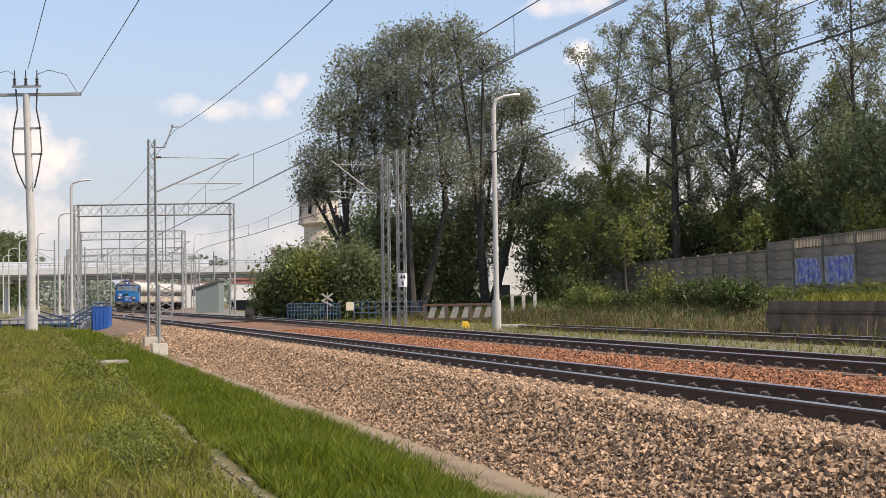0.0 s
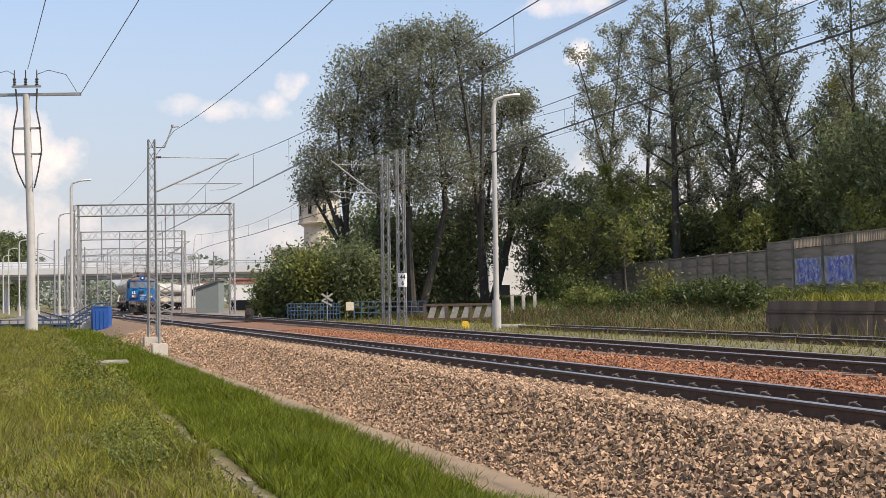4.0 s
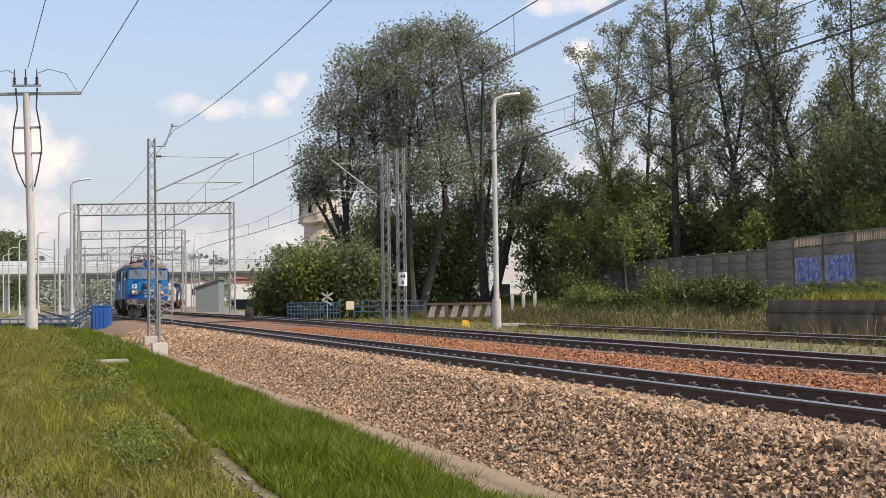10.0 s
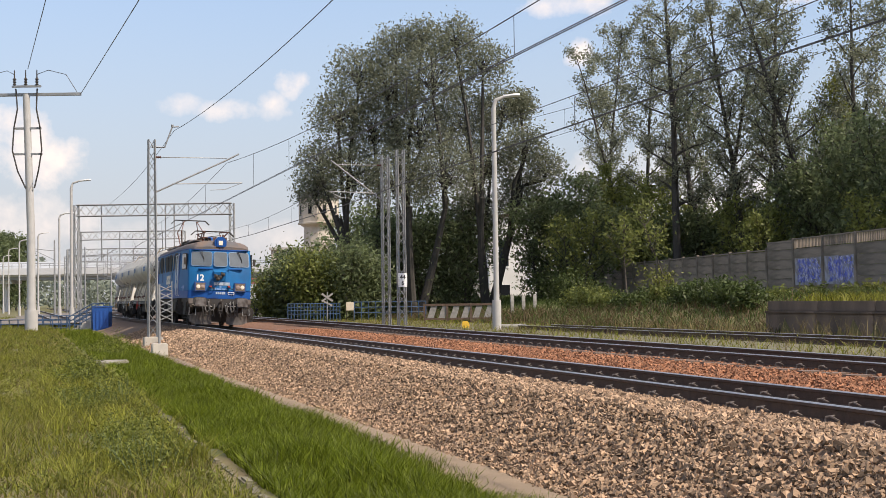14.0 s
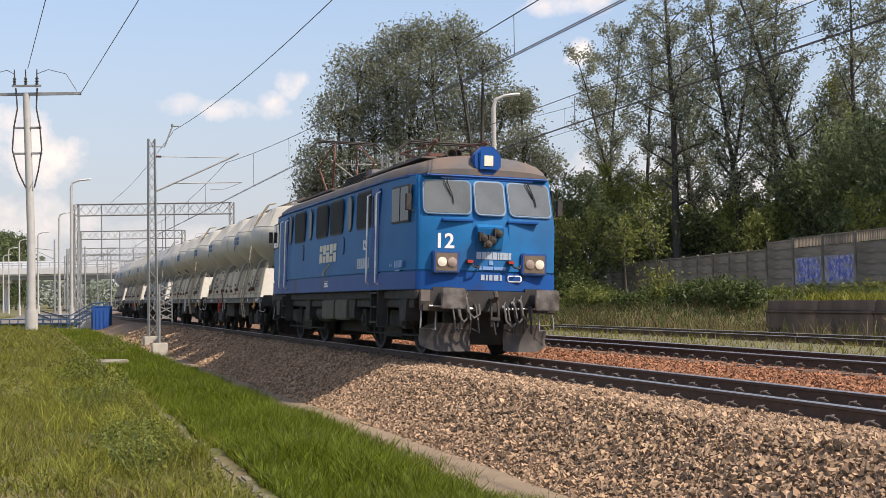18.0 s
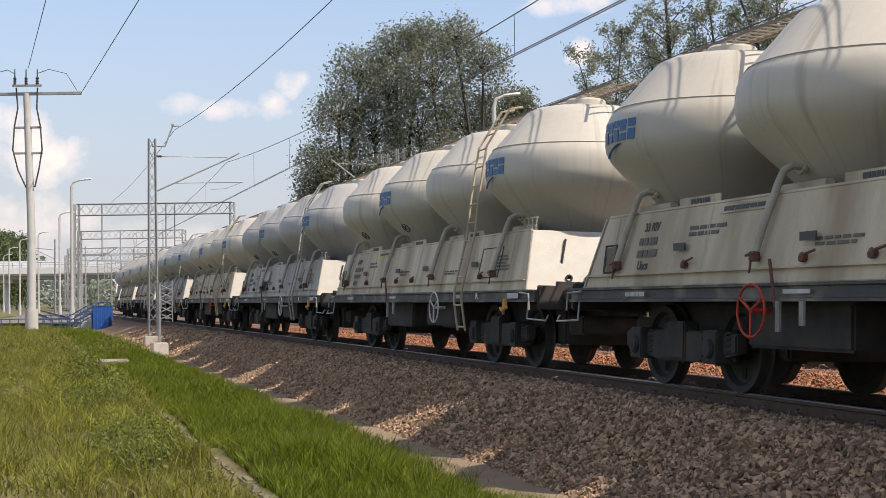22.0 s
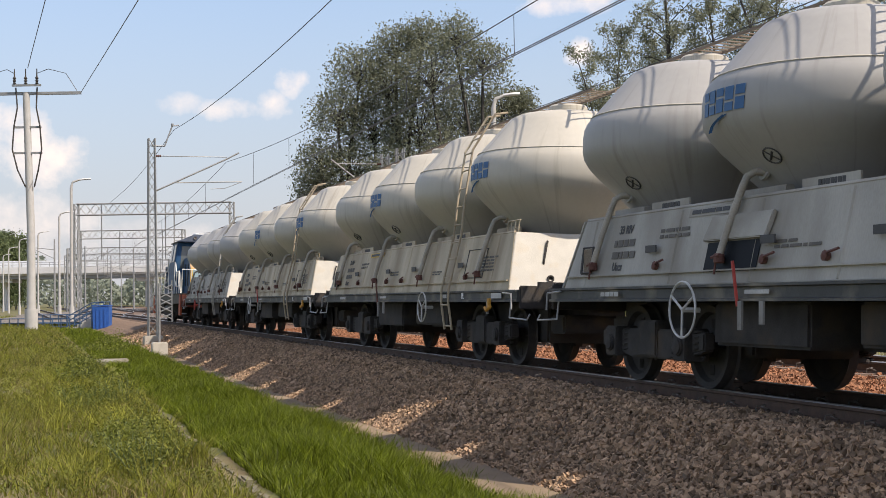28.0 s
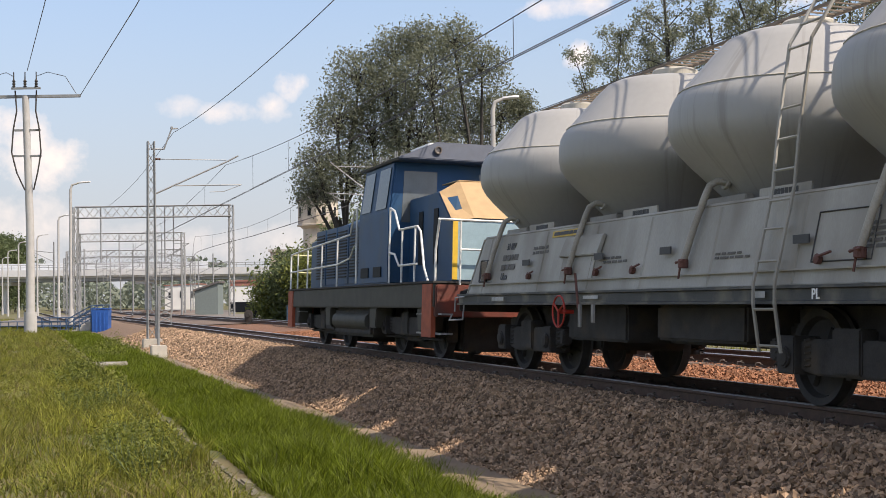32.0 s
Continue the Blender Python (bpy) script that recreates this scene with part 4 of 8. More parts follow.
# tall thin trees behind the fence: bearing, distance, height, radius, seed, leaf, lean, leaves, trunk, stems, lift
TALL = ((1122, 86, 21.5, 2.8, 21, 0, -0.01, 12000, 0.22, 2, 0.10), (1070, 90, 19.5, 3.0, 22, 0, -0.03, 11000, 0.20, 1, 0.10), (1196, 82, 24.0, 3.4, 23, 0, 0.0, 7000, 0.30, 1, 0.0),
        (1262, 88, 22.0, 3.2, 24, 0, 0.0, 10000, 0.22, 2, 0.08), (1318, 84, 22.0, 3.2, 25, 0, 0.0, 9500, 0.24, 1, 0.08), (1398, 83, 21.0, 3.2, 26, 0, -0.16, 7000, 0.27, 1, 0.10),
        (1462, 80, 21.0, 3.0, 27, 0, -0.23, 5000, 0.33, 1, 0.12), (1330, 96, 20.0, 3.0, 28, 2, 0.0, 8000, 0.22, 2, 0.10), (1225, 98, 19.0, 3.0, 29, 0, 0.0, 7000, 0.22, 1, 0.08),
        (1530, 78, 21.0, 3.2, 30, 0, -0.05, 10000, 0.24, 1, 0.10), (1592, 82, 21.0, 3.2, 31, 0, 0.0, 8000, 0.26, 1, 0.10), (1420, 94, 17.0, 3.0, 32, 2, 0.0, 8000, 0.22, 2, 0.10))
for px, y, h, r, sd, lf, ln, lv, tr, st, lift in TALL:
    y, h = behind(px, y, h)
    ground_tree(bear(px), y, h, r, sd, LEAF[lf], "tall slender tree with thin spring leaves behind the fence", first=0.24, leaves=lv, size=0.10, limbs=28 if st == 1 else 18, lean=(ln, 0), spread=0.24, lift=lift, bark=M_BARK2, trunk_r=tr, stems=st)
for px, y, h, r, sd in ((1470, 86, 14.5, 2.1, 33), (1500, 90, 13.5, 2.0, 34)):
    ground_tree(bear(px), y, h, r, sd, LEAF[3], "yellow-green young willow among the bare trunks", first=0.2, leaves=11000, size=0.09, limbs=30, spread=0.30, lift=0.12, bark=M_BARK2, droop=0.2)
# unseen trees right of the view, added to shade the fence and bank
for i, (x, y, h) in enumerate(((27.5, 62, 17), (29, 55, 19), (27, 49, 16), (31, 44, 18), (28.5, 38, 15), (33, 33, 17), (30, 67, 20))):
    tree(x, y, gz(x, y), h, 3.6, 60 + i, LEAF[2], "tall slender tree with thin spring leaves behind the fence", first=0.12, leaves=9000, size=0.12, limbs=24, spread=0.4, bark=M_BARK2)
# lower growth behind the fence and along the bank
LOW = ((1000, 94, 8.5, 2.6, 2), (1035, 92, 8, 2.4, 2), (955, 95, 7, 2.6, 2), (1100, 94, 8, 2.8, 2), (1160, 92, 6.5, 2.8, 2), (1222, 90, 6.5, 3.0, 2), (1272, 89, 6.2, 3.0, 2), (1322, 88, 6.5, 3.0, 2), (1378, 86, 7, 3.0, 2), (1432, 80, 8, 3.0, 2),
       (1478, 78, 9, 3.0, 2), (1525, 75, 9.5, 3.0, 2), (1568, 72, 9.5, 3.2, 2), (1605, 70, 10, 3.2, 2), (1500, 84, 10.5, 3.0, 2), (1550, 80, 11, 3.0, 2))
for i, (px, y, h, r, lf) in enumerate(LOW):
    y, h = behind(px, y, h * (0.84 if 1050 < px < 1400 else 1.0), 8.0)
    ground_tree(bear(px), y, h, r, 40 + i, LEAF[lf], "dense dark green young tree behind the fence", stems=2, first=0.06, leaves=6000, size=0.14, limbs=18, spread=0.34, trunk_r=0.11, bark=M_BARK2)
for i, (px, y, h, r, lv) in enumerate(((1078, 86, 9.0, 2.2, 5200), (1132, 83, 9.5, 2.4, 6500), (1172, 82, 7.5, 2.0, 4600), (1105, 84, 8.0, 2.0, 4000), (1022, 88, 6.5, 1.8, 3000), (1352, 79, 5.6, 1.7, 3600), (1300, 84, 7.0, 1.8, 2600), (1092, 80, 4.5, 1.4, 2200), (1560, 68, 6.0, 1.4, 2600))):
    y, h = behind(px, y, h, 4.2)
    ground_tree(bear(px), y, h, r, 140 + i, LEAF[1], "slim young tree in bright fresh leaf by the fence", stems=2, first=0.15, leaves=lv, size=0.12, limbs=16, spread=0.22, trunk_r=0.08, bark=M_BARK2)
for i, (px, y, h, ln) in enumerate(((1190, 68, 5.4, -0.34), (1110, 72, 4.6, -0.12))):
    ground_tree(bear(px), y, h, 1.1, 160 + i, LEAF[1], "thin leaning sapling on the bank in front of the fence", first=0.45, leaves=700, size=0.10, limbs=12, spread=0.2, trunk_r=0.065, bark=M_BARK, lean=(ln, 0))
for i, (px, y, h, r, lf) in enumerate(((512, 93, 3.6, 1.8, 2), (558, 91, 4.4, 1.7, 1), (612, 91, 5.2, 1.9, 2), (590, 93, 4.6, 1.8, 2), (680, 98, 7, 2.8, 2), (750, 97, 7.5, 2.8, 2), (820, 97, 7, 2.6, 2), (488, 94, 2.6, 1.4, 1), (536, 93, 4.7, 1.7, 2), (645, 92, 4.4, 1.7, 2), (790, 102, 9, 2.8, 2), (640, 106, 9, 2.8, 2), (700, 105, 9, 2.8, 2))):
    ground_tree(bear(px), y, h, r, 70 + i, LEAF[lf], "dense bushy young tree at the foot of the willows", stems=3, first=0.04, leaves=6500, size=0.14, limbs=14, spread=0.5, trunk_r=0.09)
for i, (px, y) in enumerate(((10, 330), (28, 340), (-20, 320))):
    ground_tree(bear(px), y, 18, 5, 90 + i, LEAF[2], "round leafy tree beyond the viaduct", first=0.1, leaves=9000, size=0.35, limbs=18, spread=0.8)
BANK = ((1165, 67, 1.0, 1.7, 3, 900), (1178, 66, 0.6, 0.9, 1, 700), (1010, 82, 1.6, 1.5, 2, 2500), (985, 88, 1.6, 1.7, 2, 2500), (1040, 74, 1.2, 0.75, 1, 2200), (1070, 71, 1.1, 0.65, 1, 2200), (1025, 76, 1.2, 0.8, 1, 2200), (1100, 68, 1.0, 0.5, 2, 1800),
        (1125, 66, 0.9, 0.7, 2, 2000), (1215, 62, 1.0, 0.9, 2, 2200), (1245, 60, 1.0, 0.9, 2, 2200), (1275, 58, 0.9, 1.0, 2, 2200), (1300, 56, 0.9, 1.0, 2, 2200), (1322, 54, 0.8, 1.0, 2, 2000), (1260, 64, 1.0, 0.5, 2, 2000), (1200, 66, 0.9, 0.5, 2, 1800),
        (1545, 52, 0.5, 0.5, 3, 900), (1440, 55, 0.7, 0.35, 1, 1200), (1500, 54, 0.7, 0.35, 1, 1200), (1375, 56, 0.7, 0.35, 1, 1200), (1150, 72, 1.0, 0.5, 2, 1800), (1060, 80, 1.3, 0.7, 2, 2000))
for i, (px, y, r, h, lf, lv) in enumerate(BANK):
    x = bear(px) * y
    bush(x, y, gz(x, y), r, h, 120 + i, LEAF[4 if lf == 2 else lf], "dark ivy-like brush on the bank below the fence" if lf == 2 else "low bright green bush on the bank below the fence", lv)


# ---- the train ----
RX90 = Matrix.Rotation(math.radians(90), 4, "X")


def on_near(x, y, z, lean=0.0):
    """Lettering on the side that faces the camera (y negative): reads towards +x, stands up."""
    return Matrix.Translation((x, y, z)) @ Matrix.Rotation(math.radians(90) + lean, 4, "X")


def on_front(x, y, z, lean=0.0):
    return Matrix.Translation((x, y, z)) @ Matrix.Rotation(math.radians(90), 4, "Z") @ Matrix.Rotation(math.radians(90) + lean, 4, "X")


def bars(b, x0, z0, widths, h, y, gap=0.02, t=0.004):
    x = x0
    for w in widths:
        b.box(x, x + w, y - t, y, z0, z0 + h)
        x += w + gap
    return b


def company_mark(name, w, h, material, parent, m, label, curve=0.0):
    """The owner's mark as plain slanted blocks with a double swoosh under it; lies in its own x-y plane."""
    b = Mesh()
    u = w / 5.3
    slant = lambda x, y: (x + 0.10 * (y + h / 2), y)
    bar = lambda x0, x1, y0, y1: b.prism([slant(x0, y0), slant(x1, y0), slant(x1, y1), slant(x0, y1)], 0, 0.004, "z")
    for i in range(5):
        x = -w / 2 + i * (u + w * 0.015)
        x1, cut = x + u * 0.86, h * (0.10, -0.08, 0.12, -0.10, 0.06)[i]
        bar(x, x1, -h / 2, cut - h * 0.05)
        bar(x, x1, cut + h * 0.05, h / 2)
    for k in (0, 1):
        pts = [(-w * 0.28 + k * w * 0.06 + w * 0.36 * t, -h * (1.25 - 0.62 * math.sqrt(t)), 0.003) for t in (0, 0.15, 0.35, 0.65, 1)]
        b.tube(pts, h * 0.035, 4)
    if curve:
        b.v = [((curve + c) * math.sin(a / curve), e, (curve + c) * math.cos(a / curve) - curve) for a, e, c in b.v]
    return part(name, b, material, parent, label, at=m)


def wheelset(parent, x, r, label=""):
    b = Mesh()
    prof = [(0.09, -0.80), (0.11, -0.80), (0.11, -0.735), (r - 0.10, -0.735), (r - 0.07, -0.80), (r, -0.81), (r + 0.004, -0.70), (r + 0.03, -0.675), (r - 0.02, -0.665), (r - 0.07, -0.67), (r - 0.11, -0.70), (0.12, -0.68), (0.085, -0.62),
            (0.085, 0.62), (0.12, 0.68), (r - 0.11, 0.70), (r - 0.07, 0.67), (r - 0.02, 0.665), (r + 0.03, 0.675), (r + 0.004, 0.70), (r, 0.81), (r - 0.07, 0.80), (r - 0.10, 0.735), (0.11, 0.735), (0.11, 0.80), (0.09, 0.80)]
    b.turned(prof, 28, axis="y")
    for k in range(4):
        a = k * math.pi / 2
        for y in (-0.745, 0.745):
            b.tube([(0.2 * math.cos(a), y, 0.2 * math.sin(a)), ((r - 0.15) * math.cos(a), y, (r - 0.15) * math.sin(a))], 0.03, 4)
    key = "wheelset %.2f" % r
    if key not in _font:
        me = b.data("wheelset", 0, True)
        me.materials.append(M_BLACK)
        _font[key] = me
    ob = part("wheelset", _font[key], None, parent, at=Matrix.Translation((x, 0, r)))
    return ob


def buffer(parent, x, y, way_, square=True):
    t = part("buffer", Mesh().tube([(x - way_ * 0.62, y, 1.05), (x - way_ * 0.2, y, 1.05)], 0.13, 12).tube([(x - way_ * 0.25, y, 1.05), (x - way_ * 0.04, y, 1.05)], 0.085, 12).box(min(x - way_ * 0.66, x - way_ * 0.62), max(x - way_ * 0.66, x - way_ * 0.62), y - 0.2, y + 0.2, 0.86, 1.24), M_BLACK, parent, smooth=True)
    head = Mesh().prism([(y - 0.225, 0.87), (y - 0.19, 0.85), (y + 0.19, 0.85), (y + 0.225, 0.87), (y + 0.225, 1.19), (y + 0.19, 1.22), (y - 0.19, 1.22), (y - 0.225, 1.19)], min(x - way_ * 0.045, x), max(x - way_ * 0.045, x), "x")
    part("buffer_head", head, M_BUFFER, t, "scuffed flat steel buffer head", bevel=0.012)
    return t


def bogie(parent, x, wb, r, heavy=False):
    wheels = [wheelset(parent, x + d, r) for d in (-wb / 2, wb / 2)]
    for y in (-1.02, 1.02):
        h = r + 0.06
        b = Mesh()
        e = wb / 2 + 0.42
        b.prism([(x - e, h - 0.10), (x - wb * 0.28, h - 0.22), (x + wb * 0.28, h - 0.22), (x + e, h - 0.10), (x + e, h + 0.10), (x + wb * 0.2, h + 0.12), (x - wb * 0.2, h + 0.12), (x - e, h + 0.10)], y - 0.07, y + 0.07)
        side = part("bogie_side_frame", b, M_BLACK, parent, bevel=0.02)
        for d in (-wb / 2, wb / 2):
            part("axle_box", Mesh().box(x + d - 0.15, x + d + 0.15, y - 0.15, y + 0.15, r - 0.16, r + 0.2).turned([(0.02, -0.2), (0.1, -0.19), (0.11, -0.14)], 12, Matrix.Translation((x + d, y, r)) if y < 0 else Matrix.Translation((x + d, y, r)) @ Matrix.Rotation(math.pi, 4, "X"), "y"), M_BLACK, side, bevel=0.015)
            for k in (-0.26, 0.26):
                c = Mesh()
                pts = [(x + d + k + 0.06 * math.cos(a), y - math.copysign(0.03, -y) + 0.06 * math.sin(a), r - 0.12 + 0.30 * a / (2 * math.pi * 5)) for a in np.linspace(0, 2 * math.pi * 5, 41)]
                c.tube(pts, 0.014, 4)
                part("coil_spring", c, M_BLACK, side)
            part("brake_block", Mesh().box(x + d + math.copysign(r + 0.03, -d) - 0.04, x + d + math.copysign(r + 0.03, -d) + 0.04, y * 0.73 - 0.06, y * 0.73 + 0.06, r - 0.2, r + 0.2), M_BLACK, side)
        if heavy:
            part("brake_rigging", Mesh().box(x - 0.62, x + 0.62, y * 0.86 - 0.06, y * 0.86 + 0.06, 0.28, 0.72).box(x - wb / 2 - 0.75, x - wb / 2 - 0.68, y * 0.8 - 0.1, y * 0.8 + 0.1, 0.3, 1.0).box(x + wb / 2 + 0.68, x + wb / 2 + 0.75, y * 0.8 - 0.1, y * 0.8 + 0.1, 0.3, 1.0).tube([(x - wb / 2 - 0.7, y * 0.93, 0.34), (x + wb / 2 + 0.7, y * 0.93, 0.34)], 0.03, 5), M_BLACK, side, bevel=0.02)
        part("bolster_spring", Mesh().box(x - 0.22, x + 0.22, y - 0.1, y + 0.1, h - 0.2, h + 0.22), M_BLACK, side, bevel=0.02)
    return wheels


def rounded(w, z0, z1, r):
    """An upright oblong with round corners."""
    c = []
    for cx, cz, a0 in ((w - r, z0 + r, -0.5), (w - r, z1 - r, 0), (r - w, z1 - r, 0.5), (r - w, z0 + r, 1)):
        c += [(cx + r * math.cos(math.pi * (a0 + k / 8)), cz + r * math.sin(math.pi * (a0 + k / 8))) for k in range(5)]
    return c


def electric_loco():
    t = thing("electric_locomotive", "bright blue electric locomotive with sooty roof and grimy running gear", "locomotive")
    E, W = 7.33, 1.48
    # plan: straight sides, cab sides drawn in towards both ends
    plan = [(-1, E, 0.36), (-1, E - 0.13, 1.24), (-1, E - 0.22, 1.335), (-1, E - 1.0, 1.42), (-1, E - 2.2, W), (1, E - 2.2, W), (1, E - 1.0, 1.42), (1, E - 0.22, 1.335), (1, E - 0.13, 1.24), (1, E, 0.36)]

    def ring(sgn, x, w, z0, z1, n, narrow=0.0):
        zs = [z0 + (z1 - z0) * i / n for i in range(n + 1)]
        rake = lambda z: max(0.0, z - 2.42) * 0.30 * max(0.0, (x - (E - 2.2)) / 2.2)
        left = [(sgn * (x - rake(z)), -(w - narrow * max(0, z - 2.42)), z) for z in zs]
        return left + [(a, -b, c) for a, b, c in reversed(left)]

    part("body_shell", Mesh().loft([ring(s_, x, w, 1.52, 3.30, 6, 0.05) for s_, x, w in plan]), M_BLUE, t, "glossy bright blue steel body", bevel=0.03, smooth=True)
    part("lower_band", Mesh().loft([ring(s_, x + 0.004, w + 0.004, 1.19, 1.519, 2) for s_, x, w in plan]), M_DEEP, t, "darker blue band along the sole bar", bevel=0.01, smooth=True)
    roof = []
    for s_, x, w in [(-1, E - 0.24, 1.16), (-1, E - 0.6, 1.26), (-1, E - 2.2, 1.42), (1, E - 2.2, 1.42), (1, E - 0.6, 1.26), (1, E - 0.24, 1.16)]:
        hgt = 0.40 if x < E - 0.5 else 0.12
        roof.append([(s_ * x, -w * math.cos(a), 3.30 + hgt * math.sin(a) ** 0.7 if a > 0 else 3.30) for a in np.linspace(0, math.pi, 13)])
    part("roof_shell", Mesh().loft(roof), M_ROOF, t, "sooty dark grey curved roof", smooth=True)
    for s_ in (-1, 1):
        part("gutter_strip", Mesh().tube([(s_ * (E - 0.27), -1.16, 3.27), (s_ * (E - 0.9), -1.36, 3.29), (s_ * (E - 2.2), -1.45, 3.30), (0, -1.455, 3.30)], 0.025, 5).tube([(s_ * (E - 0.27), 1.16, 3.27), (s_ * (E - 0.9), 1.36, 3.29), (s_ * (E - 2.2), 1.45, 3.30), (0, 1.455, 3.30)], 0.025, 5).tube([(s_ * (E - 0.24), -1.16, 3.27), (s_ * (E - 0.24), 1.16, 3.27)], 0.025, 5), M_DEEP, t)

    def pane(name, x0, x1, z0, z1, y, material, r=0.07, frame_m=M_RUBBER, label=""):
        c = [(x0 + r, z0), (x1 - r, z0), (x1, z0 + r), (x1, z1 - r), (x1 - r, z1), (x0 + r, z1), (x0, z1 - r), (x0, z0 + r)]
        g = 0.035
        big = [(x0 + r - g * 0.5, z0 - g), (x1 - r + g * 0.5, z0 - g), (x1 + g, z0 + r), (x1 + g, z1 - r), (x1 - r, z1 + g), (x0 + r, z1 + g), (x0 - g, z1 - r), (x0 - g, z0 + r)]
        sg = -1 if y < 0 else 1
        f = part(name, Mesh().prism(big, y, y + sg * 0.012), frame_m, t, label, bevel=0.004)
        part("pane", Mesh().prism(c, y + sg * 0.008, y + sg * 0.017), material, f)
        return f

    # side windows and louvres: the near side, mirrored lengthwise on the far one
    for y in (-W - 0.001, W + 0.001):
        k = 1 if y < 0 else -1
        for a, b_, grille in ((-4.79, -3.57, 1), (-7.29, -6.08, 1), (-8.77, -7.58, 1), (-11.37, -10.16, 1)):
            x0, x1 = sorted((k * (a + 7.96), k * (b_ + 7.96)))
            w = pane("side_louvre", x0, x1, 2.47, 3.18, y, M_GRILLE, 0.08)
            lv = Mesh()
            for i in range(14):
                z = 2.50 + i * 0.048
                lv.box(x0 + 0.05, x1 - 0.05, min(y, y + (0.026 if y > 0 else -0.026)), max(y, y + (0.026 if y > 0 else -0.026)), z, z + 0.02)
            part("slat", lv, M_GRILLE, w)
        for a, b_ in ((-5.59, -5.25), (-9.61, -9.32), (-12.12, -11.82)):
            x0, x1 = sorted((k * (a + 7.96), k * (b_ + 7.96)))
            pane("slit_window", x0, x1, 2.48, 3.18, y, mat("dull_grey_glass", (0.055, 0.065, 0.07), 0.35, bump=0, spec=0.2), 0.10)
        for a in (-5.98, -10.3):
            x0 = k * (a + 7.96)
            pane("inspection_hatch", x0 - 0.07, x0 + 0.07, 2.02, 2.34, y, M_BLUE, 0.03)
    for s_ in (-1, 1):
        for y in (-1.0, 1.0):
            yy = y * (1.445 + 0.0)
            door = part("cab_door", Mesh().box(s_ * 4.70 - 0.30 * 1, s_ * 4.70 + 0.30, min(yy, y * 1.492), max(yy, y * 1.492), 1.40, 3.18), M_DEEP, t, "narrow blue cab door", bevel=0.015)
            part("door_window", Mesh().box(s_ * 4.70 - 0.17, s_ * 4.70 + 0.17, min(y * 1.487, y * 1.499), max(y * 1.487, y * 1.499), 2.45, 3.06), M_GLASS, door, bevel=0.003)
            for d in (-0.34, 0.36):
                part("grab_rail", Mesh().tube([(s_ * 4.70 + d, y * 1.49, 3.10), (s_ * 4.70 + d, y * 1.56, 3.06), (s_ * 4.70 + d, y * 1.56, 1.35), (s_ * 4.70 + d, y * 1.49, 1.30)], 0.022, 6), mat("bright_handrail", (0.62, 0.63, 0.64), 0.35, 0.6, bump=0), t, "bright steel grab rail")
            for z in (0.55, 0.85, 1.12):
                part("step", Mesh().box(s_ * 4.70 - 0.24, s_ * 4.70 + 0.24, min(y * 1.28, y * 1.5), max(y * 1.28, y * 1.5), z, z + 0.03), M_BLACK, t)
            for d in (-0.27, 0.24):
                part("step_hanger", Mesh().box(s_ * 4.70 + d, s_ * 4.70 + d + 0.03, min(y * 1.28, y * 1.48), max(y * 1.28, y * 1.48), 0.5, 1.2), M_BLACK, t)
            # cab side window follows the drawn-in side
            m = Matrix.Translation((s_ * 6.30, y * 1.412, 2.78)) @ Matrix.Rotation(math.atan2(-0.05 * y, 1.0) * s_, 4, "Z")
            win = part("cab_side_window", Mesh().box(-0.52, 0.52, -0.02, 0.02, -0.36, 0.34), M_RUBBER, t, at=m, bevel=0.01)
            part("pane", Mesh().box(-0.48, -0.03, -0.027, 0.027, -0.32, 0.30).box(0.03, 0.48, -0.027, 0.027, -0.32, 0.30), M_GLASS, win)
            part("mirror", Mesh().box(s_ * 6.98 - 0.04, s_ * 6.98 + 0.04, min(y * 1.42, y * 1.52), max(y * 1.42, y * 1.52), 2.62, 2.92).tube([(s_ * 6.98, y * 1.34, 2.58), (s_ * 6.98, y * 1.47, 2.66)], 0.012, 5), M_BLACK, t, bevel=0.015)
        # front
        fx = lambda z: s_ * (E - max(0.0, z - 2.42) * 0.30)
        lean = -math.atan(0.30)
        turn = 0 if s_ > 0 else math.pi
        F = Matrix.Rotation(turn, 4, "Z")
        for y0, y1, skew in ((-1.24, -0.40, -0.147), (-0.30, 0.24, 0.0), (0.34, 1.18, 0.147)):
            yc, w = (y0 + y1) / 2, (y1 - y0) / 2
            m = F @ Matrix.Translation((E - 0.121 - (0.060 if skew else 0.0), yc + 0.03, 2.86)) @ Matrix.Rotation(skew, 4, "Z") @ Matrix.Rotation(-math.atan(0.30), 4, "Y")
            fr = part("windscreen_frame", Mesh().prism(rounded(w + 0.03, -0.33, 0.35, 0.11), -0.02, 0.022, "x"), mat("blue_window_frame", (0.10, 0.19, 0.30), 0.4, bump=0), t, bevel=0.01, at=m)
            part("windscreen", Mesh().prism(rounded(w, -0.295, 0.32, 0.09), 0.018, 0.027, "x"), M_SCREEN, fr)
            if abs(yc) > 0.2:
                part("wiper", Mesh().tube([(0.03, 0.06, 0.42), (0.06, 0.0, 0.30), (0.05, 0.10, 0.02), (0.05, 0.11, -0.12)], 0.012, 5).tube([(0.03, -0.02, 0.42), (0.06, -0.05, 0.30), (0.05, 0.08, 0.03)], 0.010, 5), M_RUBBER, fr)
        part("brow_strip", Mesh().box(E - 0.30, E - 0.235, -0.90, 0.90, 3.21, 3.30), M_DEEP, t, at=F, bevel=0.01)
        for y0 in (-0.92, 0.32):
            part("belt_strip", Mesh().box(E - 0.12, E + 0.015, y0, y0 + 0.60, 2.43, 2.47), M_DEEP, t, at=F, bevel=0.006)
